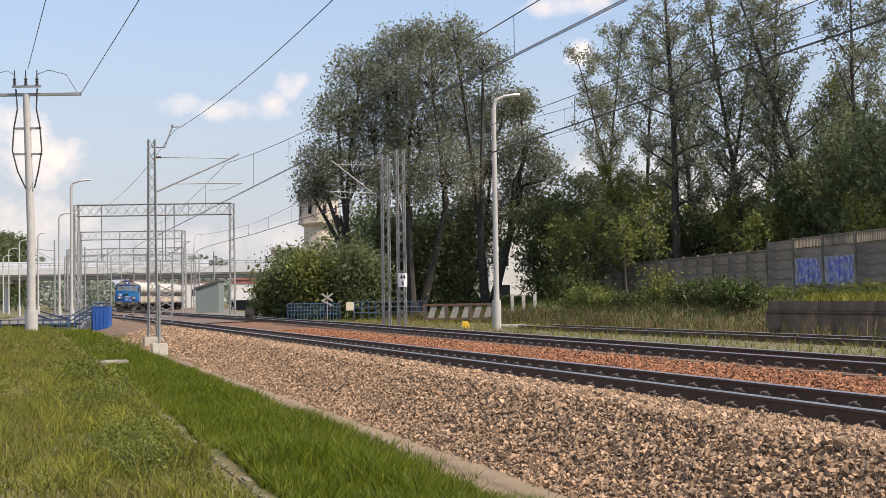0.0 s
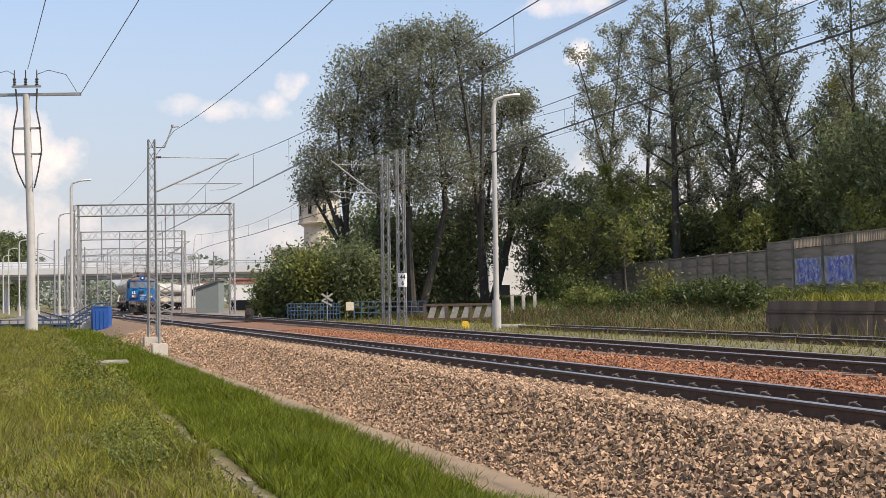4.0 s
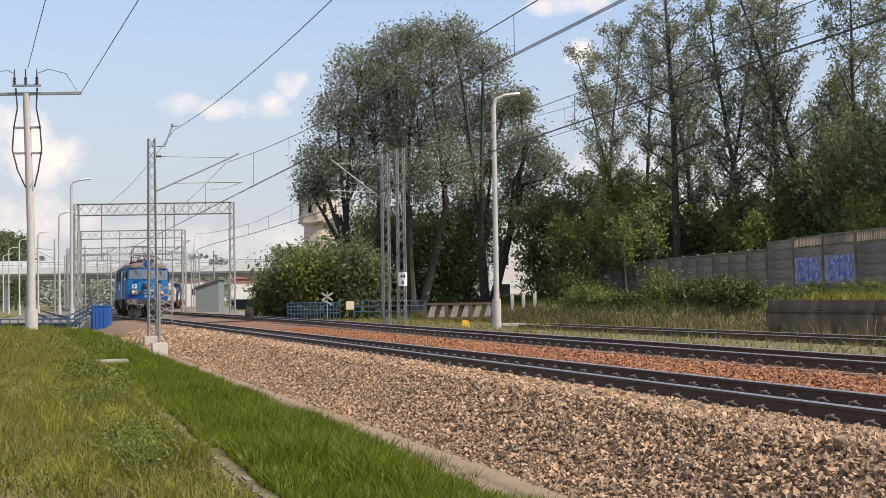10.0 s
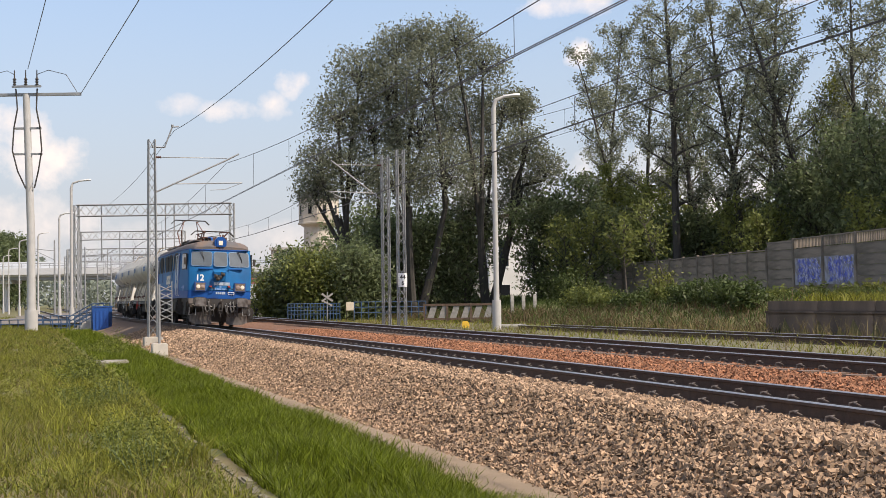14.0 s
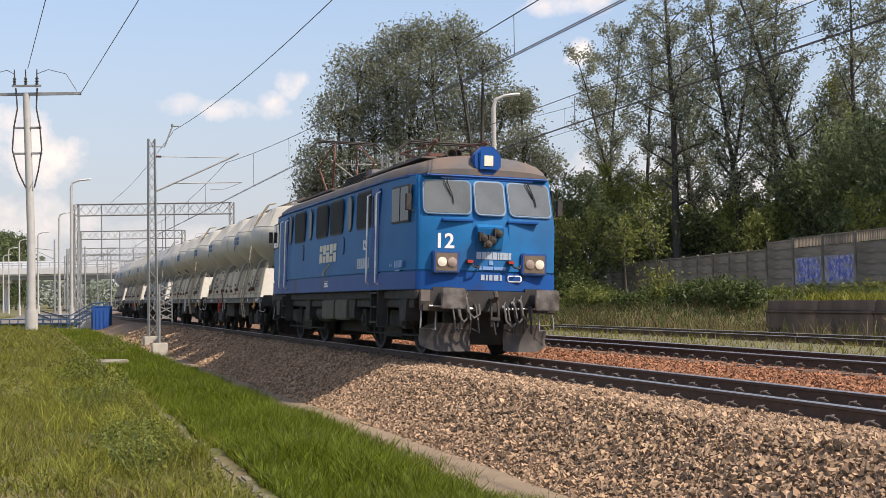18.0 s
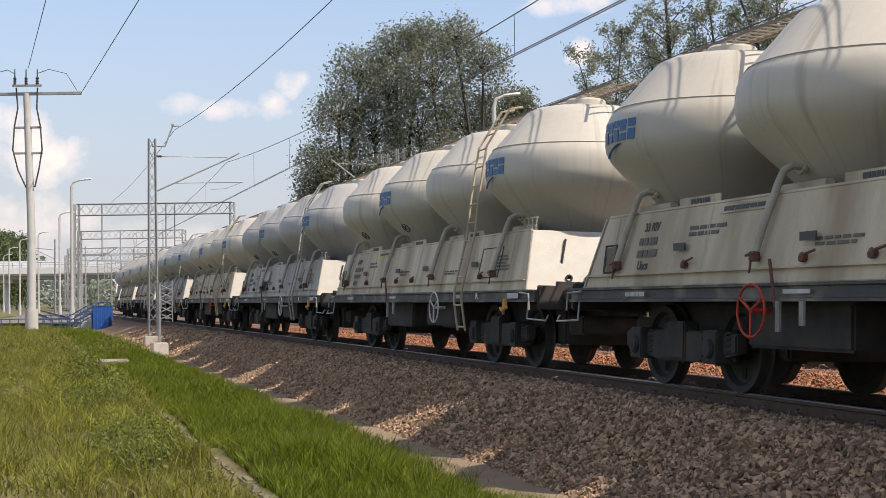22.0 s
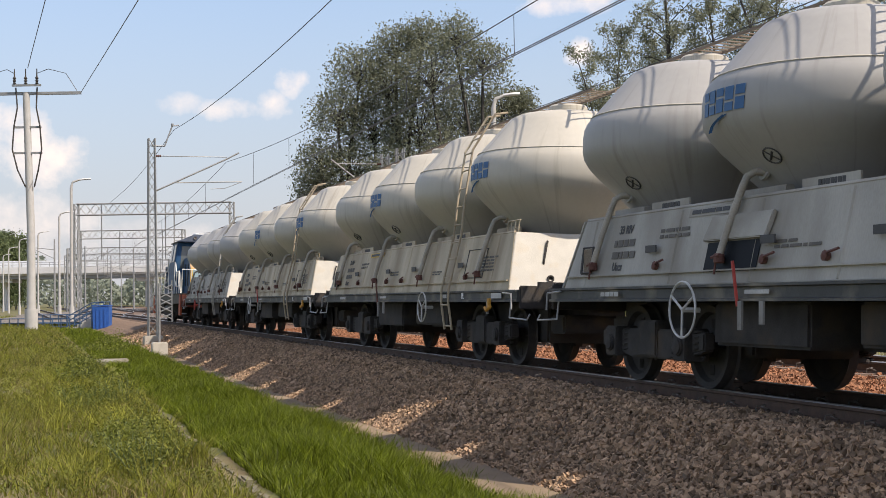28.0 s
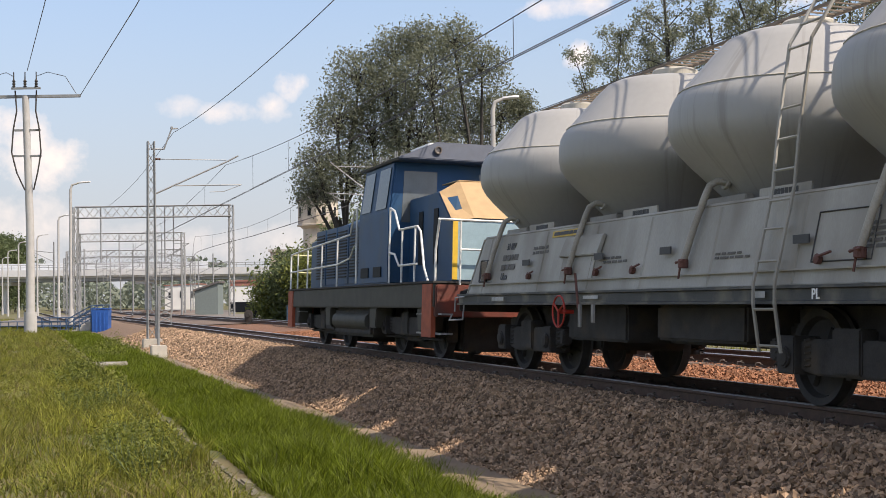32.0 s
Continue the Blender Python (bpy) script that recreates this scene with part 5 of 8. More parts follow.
        # top headlamp in its housing
        house = part("top_lamp_housing", Mesh().loft([[(x, w * math.cos(a), 3.58 + w * 1.05 * math.sin(a)) for a in np.linspace(0, 2 * math.pi, 9)[:-1] + math.pi / 8] for x, w in ((E - 1.05, 0.10), (E - 0.75, 0.22), (E - 0.45, 0.27), (E - 0.24, 0.27))]), M_DEEP, t, at=F, smooth=True)
        part("top_lamp_ring", Mesh().box(E - 0.25, E - 0.20, -0.18, 0.18, 3.40, 3.76), M_DEEP, house, bevel=0.02)
        part("top_lamp_glass", Mesh().box(E - 0.21, E - 0.19, -0.085, 0.085, 3.48, 3.67), M_LAMP if s_ > 0 else M_REFL, house, "lit headlamp" if s_ > 0 else "")
        part("horn", Mesh().turned([(0.03, 0), (0.035, 0.35), (0.05, 0.45), (0.10, 0.55), (0.09, 0.55), (0.02, 0.42)], 12, Matrix.Translation((E - 1.25, -0.55, 3.72)), "x").turned([(0.03, 0), (0.035, 0.25), (0.05, 0.35), (0.08, 0.42), (0.07, 0.42), (0.02, 0.32)], 12, Matrix.Translation((E - 1.15, -0.42, 3.74)), "x"), M_BLACK, t, at=F, smooth=True)
        for y in (-0.84, 0.84):
            box_ = part("headlamp_box", Mesh().box(E - 0.15, E + 0.035, y - 0.25, y + 0.25, 1.49, 1.89), mat("dark_blue_surround", (0.02, 0.07, 0.22), 0.4, bump=0), t, at=F, bevel=0.02)
            part("reflector_plate", Mesh().box(E + 0.03, E + 0.042, y - 0.20, y + 0.20, 1.53, 1.85), M_REFL, box_, "dull brown reflector plate", bevel=0.004)
            for d, on in ((-0.09, y < 0), (0.10, y > 0)):
                part("headlamp", Mesh().turned([(0.085, 0.0), (0.085, 0.02), (0.06, 0.03), (0.0, 0.034)], 16, Matrix.Translation((E + 0.04, y + d, 1.69)), "x"), M_LAMP if (on and s_ > 0) else mat("dark_lens", (0.32, 0.24, 0.20), 0.15, bump=0), box_, "round lamp lens", smooth=True)
        # jumper box with sockets
        jb = part("jumper_box", Mesh().prism([(E - 0.02, 2.40), (E + 0.12, 2.33), (E + 0.02, 1.93), (E - 0.02, 1.93)], -0.30, 0.22), M_BLUE, t, at=F, bevel=0.015)
        for y, z in ((-0.19, 2.14), (-0.02, 2.10), (0.10, 2.22), (-0.10, 2.03)):
            part("socket", Mesh().turned([(0.075, -0.02), (0.08, 0.10), (0.06, 0.17), (0.0, 0.19)], 10, Matrix.Translation((E + 0.05, y, z)), "x").box(E + 0.1, E + 0.2, y - 0.09, y - 0.04, z - 0.06, z + 0.1), M_BLACK, jb)
        for y in (-0.42, 0.36):
            part("tail_lamp_bracket", Mesh().box(E, E + 0.1, y - 0.06, y + 0.06, 1.68, 1.74).tube([(E + 0.05, y, 1.70), (E + 0.14, y + 0.06, 1.62), (E + 0.12, y + 0.16, 1.60), (E + 0.05, y + 0.2, 1.66)], 0.018, 5), M_BLACK, t, at=F)
            part("red_marker", Mesh().box(E + 0.1, E + 0.13, y - 0.05, y + 0.05, 1.685, 1.735), M_RED, t, at=F)
        if s_ > 0:
            words("fleet_number", "12", 0.37, M_WHITE, t, Matrix.Translation((E - 0.066, -0.86, 2.06)) @ Matrix.Rotation(-0.147, 4, "Z") @ on_front(0, 0, 0), "white painted number twelve")
            part("class_plate_bars", bars(Mesh(), -0.27, 1.76, (0.09, 0.09, 0.09, 0.09, 0.03, 0.05, 0.09, 0.05), 0.13, 0.0, 0.012), M_NUMBER, t, at=on_front(E + 0.006, 0, 0) @ Matrix.Rotation(-math.pi / 2, 4, "X"))
            part("small_number_bars", bars(Mesh(), -0.22, 1.57, (0.05, 0.2, 0.22), 0.06, 0.0).box(-0.03, 0.05, -0.004, 0.0, 1.66, 1.74), mat("faded_blue_lettering", (0.16, 0.30, 0.55), 0.5, bump=0), t, at=on_front(E + 0.006, 0, 0) @ Matrix.Rotation(-math.pi / 2, 4, "X"))
            part("brake_mark_bars", bars(Mesh(), -0.18, 1.38, (0.07, 0.04, 0.06, 0.09, 0.04), 0.10, 0.0, 0.025), M_NUMBER, t, at=on_front(E + 0.01, 0, 0) @ Matrix.Rotation(-math.pi / 2, 4, "X"))
            part("depot_plate", Mesh().prism([(0.36, 1.36), (0.58, 1.36), (0.61, 1.39), (0.61, 1.45), (0.58, 1.48), (0.36, 1.48), (0.33, 1.45), (0.33, 1.39)], E - 0.05, E + 0.012, "x"), M_WHITE, t, "small oval white plate")
            part("depot_plate_face", Mesh().box(E + 0.012, E + 0.016, 0.36, 0.58, 1.38, 1.46), M_DEEP, t)
        # headstock, buffers, hook, hoses, ploughs
        part("headstock", Mesh().box(E - 0.18, E + 0.02, -1.28, 1.28, 0.80, 1.188), M_BLACK, t, at=F, bevel=0.02)
        for y in (-1.22, 1.22):
            part("corner_plate", Mesh().prism([(E - 0.02, 1.185), (E + 0.03, 1.185), (E + 0.03, 0.98), (E - 0.02, 0.88)], y - 0.10, y + 0.10), mat("muddy_steel", (0.13, 0.11, 0.095), 0.7, vary=0.3), t, at=F, bevel=0.015)
        part("draw_hook", Mesh().tube([(E, 0, 1.02), (E + 0.28, 0, 1.02), (E + 0.36, 0, 1.08), (E + 0.30, 0, 1.16)], 0.045, 8).tube([(E + 0.26, -0.06, 1.0), (E + 0.30, -0.07, 0.75), (E + 0.28, -0.05, 0.55)], 0.025, 6).tube([(E + 0.26, 0.06, 1.0), (E + 0.30, 0.07, 0.75), (E + 0.28, 0.05, 0.55)], 0.025, 6).box(E + 0.22, E + 0.34, -0.09, 0.09, 0.66, 0.72).tube([(E + 0.3, -0.03, 0.66), (E + 0.3, 0.02, 0.4)], 0.02, 6), M_BLACK, t, at=F)
        rnd = random.Random(3)
        for y in (-0.62, -0.46, -0.30, 0.30, 0.42, 0.58, 0.70, -0.74):
            x1 = E + 0.10 + rnd.uniform(0, 0.12)
            part("brake_hose", Mesh().tube([(E, y, 0.95), (x1, y, 0.90), (x1 + 0.08, y + 0.02, 0.66), (x1 + 0.02, y + rnd.uniform(-0.1, 0.1), 0.44), (x1 - 0.06, y + rnd.uniform(-0.12, 0.12), 0.50)], 0.022, 6), mat("grey_hose", (0.035, 0.034, 0.033), 0.6, vary=0.3), t, at=F)
        for y, z0 in ((-0.55, 0.98), (0.50, 0.98), (-0.36, 1.05), (0.66, 1.02), (0.36, 0.90)):
            w = 0.07 + rnd.uniform(0, 0.05)
            part("hose_loop", Mesh().tube([(E + 0.02, y - w, z0), (E + 0.14, y - w * 1.1, z0 - 0.05), (E + 0.20, y - w, z0 - 0.25), (E + 0.20, y, z0 - 0.36), (E + 0.18, y + w, z0 - 0.28), (E + 0.12, y + w, z0 - 0.1)], 0.024, 7), mat("dusty_hose", (0.10, 0.095, 0.09), 0.55, vary=0.3), t, "dusty rubber brake hose", at=F, smooth=True)
            part("hose_cock", Mesh().tube([(E, y - w, z0), (E + 0.06, y - w, z0)], 0.035, 8).tube([(E + 0.05, y - w, z0), (E + 0.06, y - w + 0.03, z0 + 0.10)], 0.012, 5), mat("bright_cock_metal", (0.34, 0.33, 0.31), 0.45, 0.5, vary=0.2), t, at=F)
        part("pilot_pipe", Mesh().tube([(E + 0.04, -1.15, 0.90), (E + 0.06, -0.3, 0.86)], 0.02, 6).tube([(E + 0.04, 0.3, 0.86), (E + 0.06, 1.15, 0.90)], 0.02, 6), mat("bright_cock_metal", (0.34, 0.33, 0.31), 0.45, 0.5), t, at=F)
        for y in (-1.0, 1.0):
            part("corner_step", Mesh().tube([(E - 0.1, y * 1.25, 0.92), (E - 0.06, y * 1.28, 0.5), (E - 0.06, y * 1.0, 0.48), (E - 0.1, y * 0.98, 0.86)], 0.018, 6), M_GALV, t, at=F)
        for y in (-0.72, 0.72):
            q, cols = (1 if y > 0 else -1), []
            for w in np.linspace(-0.40, 0.50, 11):
                x, lo = E - 0.02 - 0.9 * max(0.0, w) ** 2 - 0.25 * min(0.0, w) ** 2, 0.09 + 0.9 * max(0.0, w - 0.16) ** 2 + 0.9 * max(0.0, -0.24 - w) ** 2
                hi = 0.60 - 1.2 * max(0.0, w - 0.2) ** 2
                cols.append([(x - 0.03, y + q * w, lo), (x - 0.09, y + q * w, hi * 0.6), (x - 0.02, y + q * w, hi), (x - 0.05, y + q * w, hi), (x - 0.12, y + q * w, hi * 0.6), (x - 0.06, y + q * w, lo)])
            part("rail_plough", Mesh().loft(cols), mat("muddy_plough_steel", (0.05, 0.043, 0.038), 0.6, vary=0.4, scale=5, dirt=(0.12, 0.10, 0.085), dirt_amount=0.35), t, "muddy curved rail plough", at=F, smooth=True)
            part("plough_bracket", Mesh().box(E - 0.3, E - 0.2, y - 0.08, y + 0.08, 0.4, 0.85), M_BLACK, t, at=F)
        for y in (-0.875, 0.875):
            buffer(t, s_ * 7.958, y, s_)
    # side lettering
    company_mark("company_mark", 1.75, 0.40, M_CREAM, t, on_near(0.46, -W - 0.006, 2.06), "cream company mark of plain slanted blocks")
    words("fleet_number_side", "12", 0.27, M_WHITE, t, on_near(3.84, -W - 0.006, 2.10))
    part("class_bars", bars(Mesh(), 3.27, 1.64, (0.13, 0.13, 0.13, 0.12, 0.05, 0.06, 0.13, 0.06), 0.21, -W - 0.006, 0.03), M_NUMBER, t)
    part("number_bars", bars(Mesh(), 6.0, 1.60, (0.06, 0.16, 0.17, 0.05), 0.13, -1.438, 0.04).box(5.70, 5.76, -1.455, -1.44, 1.62, 1.68).box(5.8, 5.86, -1.452, -1.44, 1.62, 1.68).box(6.05, 6.35, -1.442, -1.43, 1.53, 1.56), mat("faded_blue_lettering", (0.16, 0.30, 0.55), 0.5, bump=0), t)
    part("data_plate", Mesh().box(0.15, 0.55, -W - 0.010, -W - 0.006, 1.30, 1.34).box(0.15, 0.55, -W - 0.010, -W - 0.006, 1.42, 1.43).box(0.2, 0.5, -W - 0.010, -W - 0.006, 1.36, 1.40), M_WHITE, t)
    # underframe
    part("sole_bar", Mesh().box(-7.2, 7.2, -1.36, 1.36, 1.02, 1.185), M_BLACK, t, bevel=0.02)
    part("equipment_box", Mesh().box(-0.5, 0.75, -1.38, -0.6, 0.58, 1.02), mat("dusty_olive_box", (0.085, 0.078, 0.052), 0.75, vary=0.3), t, "dusty olive equipment box", bevel=0.03)
    part("equipment_box", Mesh().box(0.82, 2.0, -1.38, -0.6, 0.58, 1.02), mat("dusty_olive_box", (0.085, 0.078, 0.052), 0.75, vary=0.3), t, bevel=0.03)
    part("cable_duct", Mesh().box(-6.9, 6.9, -1.30, -1.15, 0.86, 1.02).box(-6.9, 6.9, 1.15, 1.30, 0.86, 1.02), M_BLACK, t, bevel=0.02)
    part("underfloor_gear", Mesh().box(-1.9, 2.1, -0.55, 0.55, 0.30, 1.02).box(-6.6, -2.0, -0.55, 0.55, 0.2, 1.05).box(2.0, 6.6, -0.55, 0.55, 0.2, 1.05), M_BLACK, t, bevel=0.03)
    for x in (-6.3, -2.3, 2.3, 6.3):
        part("sand_box", Mesh().prism([(x - 0.2, 0.62), (x + 0.2, 0.62), (x + 0.28, 1.02), (x - 0.28, 1.02)], -1.34, -1.02).tube([(x, -1.1, 0.62), (x + (0.25 if abs(x) > 4 else -0.25) * (1 if x < 0 else -1), -0.85, 0.16)], 0.022, 5), M_BLACK, t, bevel=0.02)
    part("air_reservoir", Mesh().tube([(-1.9, -1.0, 0.72), (-0.55, -1.0, 0.72)], 0.22, 14).tube([(-1.9, 1.0, 0.72), (1.6, 1.0, 0.72)], 0.22, 14), M_BLACK, t, smooth=True)
    wheels = []
    for x in (-4.25, 4.25):
        wheels += bogie(t, x, 3.05, 0.625, True)
    # roof gear
    part("roof_box", Mesh().loft([[(x, -w, 3.62), (x, -w * 0.8, z), (x, w * 0.8, z), (x, w, 3.62)] for x, w, z in ((-1.6, 0.8, 3.66), (-1.35, 0.8, 3.98), (1.0, 0.8, 3.98), (1.35, 0.8, 3.66))]), M_ROOF, t, "louvred dark roof housing", bevel=0.02)
    lv = Mesh()
    for i in range(6):
        lv.box(-1.2, 0.85, -0.84 + i * 0.022, -0.80 + i * 0.022, 3.68 + i * 0.045, 3.70 + i * 0.045)
    part("roof_louvre", lv, M_BLACK, t)

    def pantograph(x, raised, k):
        base = part("pantograph_base", Mesh().box(x - 0.8, x + 0.8, -0.55, -0.48, 3.86, 3.92).box(x - 0.8, x + 0.8, 0.48, 0.55, 3.86, 3.92).box(x - 0.75, x - 0.68, -0.55, 0.55, 3.86, 3.92).box(x + 0.68, x + 0.75, -0.55, 0.55, 3.86, 3.92), mat("rusty_pantograph_steel", (0.14, 0.06, 0.04), 0.7, vary=0.3), t)
        for a in (-0.7, 0.7):
            for b_ in (-0.5, 0.5):
                part("roof_insulator", Mesh().turned([(0.04, 0), (0.07, 0.03), (0.04, 0.06), (0.07, 0.09), (0.04, 0.12), (0.07, 0.15), (0.03, 0.19)], 10, Matrix.Translation((x + a, b_, 3.67))), mat("brown_porcelain", (0.10, 0.045, 0.03), 0.25, bump=0), base)
        top = 5.24 if raised else 4.24
        mid = (top + 3.9) / 2 + 0.05
        for y in (-0.42, 0.42):
            for d in (-1, 1):
                elbow = (x + d * (1.25 if not raised else 0.95), y * 1.25, mid)
                part("pantograph_arm", Mesh().tube([(x + d * 0.3, y, 3.92), elbow], 0.03, 6).tube([elbow, (x + d * 0.1, y * 0.75, top - 0.08)], 0.02, 6), mat("rusty_pantograph_steel", (0.14, 0.06, 0.04), 0.7, vary=0.3), base)
        part("collector_head", Mesh().tube([(x - 0.14, -0.95, top - 0.22), (x - 0.14, -0.75, top - 0.03), (x - 0.14, 0.75, top - 0.03), (x - 0.14, 0.95, top - 0.22)], 0.022, 6).tube([(x + 0.14, -0.95, top - 0.22), (x + 0.14, -0.75, top - 0.03), (x + 0.14, 0.75, top - 0.03), (x + 0.14, 0.95, top - 0.22)], 0.022, 6).tube([(x - 0.14, -0.4, top - 0.08), (x + 0.14, -0.4, top - 0.08)], 0.02, 5).tube([(x - 0.14, 0.4, top - 0.08), (x + 0.14, 0.4, top - 0.08)], 0.02, 5), M_BLACK, base)

    pantograph(4.3, False, 1)
    pantograph(-4.3, True, -1)
    part("roof_busbar", Mesh().tube([(-3.2, 0.3, 4.02), (3.2, 0.3, 4.02)], 0.02, 5).tube([(2.0, -0.4, 3.98), (3.3, 0.1, 4.04), (5.4, 0.2, 3.98)], 0.018, 5), M_BLACK, t)
    for x in (-2.6, -1.9, 1.7, 2.4, 2.9, 5.6):
        part("roof_insulator", Mesh().turned([(0.04, 0), (0.08, 0.04), (0.04, 0.08), (0.08, 0.12), (0.04, 0.16), (0.08, 0.2), (0.03, 0.34)], 10, Matrix.Translation((x, 0.3, 3.68))), mat("brown_porcelain", (0.10, 0.045, 0.03), 0.25, bump=0), t)
    for x0 in (-6.0, 1.7):
        part("roof_walkway", Mesh().box(x0, x0 + 4.3, -0.95, -0.65, 3.70, 3.74), M_ROOF, t)
    part("vent_dome", Mesh().turned([(0.13, 0), (0.13, 0.14), (0.10, 0.2), (0.0, 0.22)], 14, Matrix.Translation((5.95, -0.3, 3.66))), M_DEEP, t, smooth=True)
    return t, wheels


def tank_profile():
    return [(0.40, 1.62), (0.52, 1.78), (1.30, 2.50), (1.42, 2.63), (1.485, 2.74), (1.505, 2.84), (1.505, 2.99), (1.49, 3.09), (1.455, 3.17), (1.40, 3.24), (1.25, 3.415), (1.10, 3.59), (0.98, 3.73), (0.90, 3.81), (0.78, 3.868), (0.55, 3.912), (0.30, 3.94), (0.0, 3.95)]


def tank_mesh():
    b = Mesh().turned([(max(r, 0.002), z) for r, z in tank_profile()], 40)
    return b.data("tank", 0, True)


def hopper_wagon(k, m_side, label, grey):
    t = thing("cement_wagon", label, "wagon", group="cement wagons of the train")
    L, F = 6.95, 6.30
    sill = mat("black_frame_paint", (0.05, 0.052, 0.05), 0.6, vary=0.35, dirt=(0.20, 0.18, 0.14), dirt_amount=0.4, scale=3)
    for y in (-1, 1):
        part("sole_bar", Mesh().prism([(y * 1.30, 0.95), (y * 1.42, 0.95), (y * 1.42, 0.975), (y * 1.385, 0.985), (y * 1.385, 1.085), (y * 1.42, 1.095), (y * 1.42, 1.12), (y * 1.30, 1.12)], -F, F, "x"), sill, t, "dusty black side sill")
    part("floor_plate", Mesh().box(-F, F, -1.33, 1.33, 1.0, 1.10), M_BLACK, t)
    for s_ in (-1, 1):
        part("headstock", Mesh().box(min(s_ * F, s_ * (F + 0.06)), max(s_ * F, s_ * (F + 0.06)), -1.36, 1.36, 0.85, 1.18), M_BLACK, t, bevel=0.015)
        for y in (-0.875, 0.875):
            buffer(t, s_ * L, y, s_)
        part("draw_hook", Mesh().tube([(s_ * F, 0, 1.02), (s_ * (L - 0.1), 0, 1.02)], 0.05, 8), M_BLACK, t)
        part("shunter_step", Mesh().tube([(s_ * (F - 0.25), -1.38, 0.95), (s_ * (F - 0.25), -1.40, 0.72), (s_ * (F + 0.45), -1.40, 0.70), (s_ * (F + 0.45), -1.36, 0.78)], 0.013, 6), mat("dull_step_bar", (0.36, 0.36, 0.35), 0.5, 0.2, bump=0), t, "pale bent step bar")
        part("corner_handle", Mesh().tube([(s_ * (F - 0.45), -1.44, 1.08), (s_ * (F - 0.05), -1.46, 1.06), (s_ * (F - 0.02), -1.46, 0.84)], 0.013, 6), mat("dull_step_bar", (0.36, 0.36, 0.35), 0.5), t)
    # sloping side boards leaning in over the sill, and bright end boards
    top_v, bot_v, z0, z1 = 1.20, 1.385, 1.121, 1.98
    for y in (-1, 1):
        b = Mesh()
        xs = (-5.85, 5.95)
        b.loft([[(x0 - 0.32 * (z - z0) * (1 if x0 > 0 else -1), y * (bot_v + (top_v - bot_v) * (z - z0) / (z1 - z0)), z) for x0, z in ((xs[0], z0), (xs[1], z0), (xs[1], z1), (xs[0], z1))],
                [(x0 - 0.32 * (z - z0) * (1 if x0 > 0 else -1), y * (bot_v - 0.05 + (top_v - bot_v) * (z - z0) / (z1 - z0)), z) for x0, z in ((xs[0], z0), (xs[1], z0), (xs[1], z1), (xs[0], z1))]])
        part("side_board", b, m_side, t, "dusty cream sloping side board with streaks", bevel=0.008)
        lean = lambda x, z, o: (x, y * (bot_v + o + (top_v - bot_v) * (z - z0) / (z1 - z0)), z)
        for x in (-5.2, -2.9, -1.2, 0.3, 1.9, 3.5, 5.1):
            part("side_rib", Mesh().tube([lean(x, z0 + 0.02, 0.0), lean(x, z1 - 0.03, 0.0)], 0.016, 4), m_side, t)
        part("top_rail", Mesh().tube([lean(-5.55, z1, -0.02), lean(5.65, z1, -0.02)], 0.028, 6), m_side, t)
        part("lower_lip", Mesh().box(-5.80, 5.86, min(y * 1.355, y * 1.392), max(y * 1.355, y * 1.392), 1.255, 1.272), m_side, t)
    for s_ in (-1, 1):
        b = Mesh()
        x0, x1 = s_ * 5.92, s_ * 5.66
        b.loft([[(x0, -1.38, z0), (x0, 1.38, z0), (x1, 1.19, z1), (x1, -1.19, z1)], [(x0 + s_ * 0.03, -1.38, z0), (x0 + s_ * 0.03, 1.38, z0), (x1 + s_ * 0.03, 1.19, z1), (x1 + s_ * 0.03, -1.19, z1)]])
        e = part("end_board", b, mat("clean_end_paint", (0.46, 0.44, 0.385), 0.5, vary=0.08, per=0.05, dirt=(0.48, 0.42, 0.32), dirt_amount=0.25), t, "pale smooth end board", bevel=0.006)
        part("end_socket", Mesh().turned([(0.055, 0), (0.055, 0.02), (0.035, 0.02), (0.03, 0.0)], 12, Matrix.Translation((s_ * 5.90, -0.72, 1.30)) @ Matrix.Rotation(0 if s_ > 0 else math.pi, 4, "Z"), "x"), M_BLACK, e)
        part("end_coupling", Mesh().turned([(0.07, 0), (0.08, 0.05), (0.05, 0.08), (0.03, 0.05)], 12, Matrix.Translation((s_ * 5.90, -0.40, 1.30)) @ Matrix.Rotation(0 if s_ > 0 else math.pi, 4, "Z"), "x").tube([(s_ * 5.93, -0.40, 1.30), (s_ * 5.99, -0.25, 1.34), (s_ * 5.97, -0.18, 1.33)], 0.02, 6), mat("rusty_brass", (0.25, 0.12, 0.05), 0.6, vary=0.3), e, "rusty hose coupling")
        part("end_handle", Mesh().tube([(s_ * 5.82, -0.80, 1.50), (s_ * 5.84, -0.80, 1.55), (s_ * 5.76, -0.72, 1.86), (s_ * 5.72, -0.70, 1.84)], 0.016, 5), M_BLACK, e)
    if "tank" not in _font:
        me = tank_mesh()
        me.materials.append(M_TANK)
        _font["tank"] = me
        me = tank_mesh()
        me.materials.append(streaked("grey_tank_paint", (0.35, 0.345, 0.325), (0.20, 0.19, 0.165)))
        _font["tank grey"] = me
        seam = Mesh()
        for r, z in ((1.405, 3.242),):
            seam.tube([(r * math.cos(a), r * math.sin(a), z) for a in np.linspace(0, 2 * math.pi, 41)], 0.010, 4)
        me = seam.data("seam", 0, True)
        me.materials.append(M_TANK)
        _font["seam"] = me
        lid = Mesh().turned([(0.30, 3.93), (0.30, 4.02), (0.27, 4.05), (0.0, 4.08)], 20)
        me = lid.data("lid", 0, True)
        me.materials.append(M_TANK)
        _font["lid"] = me
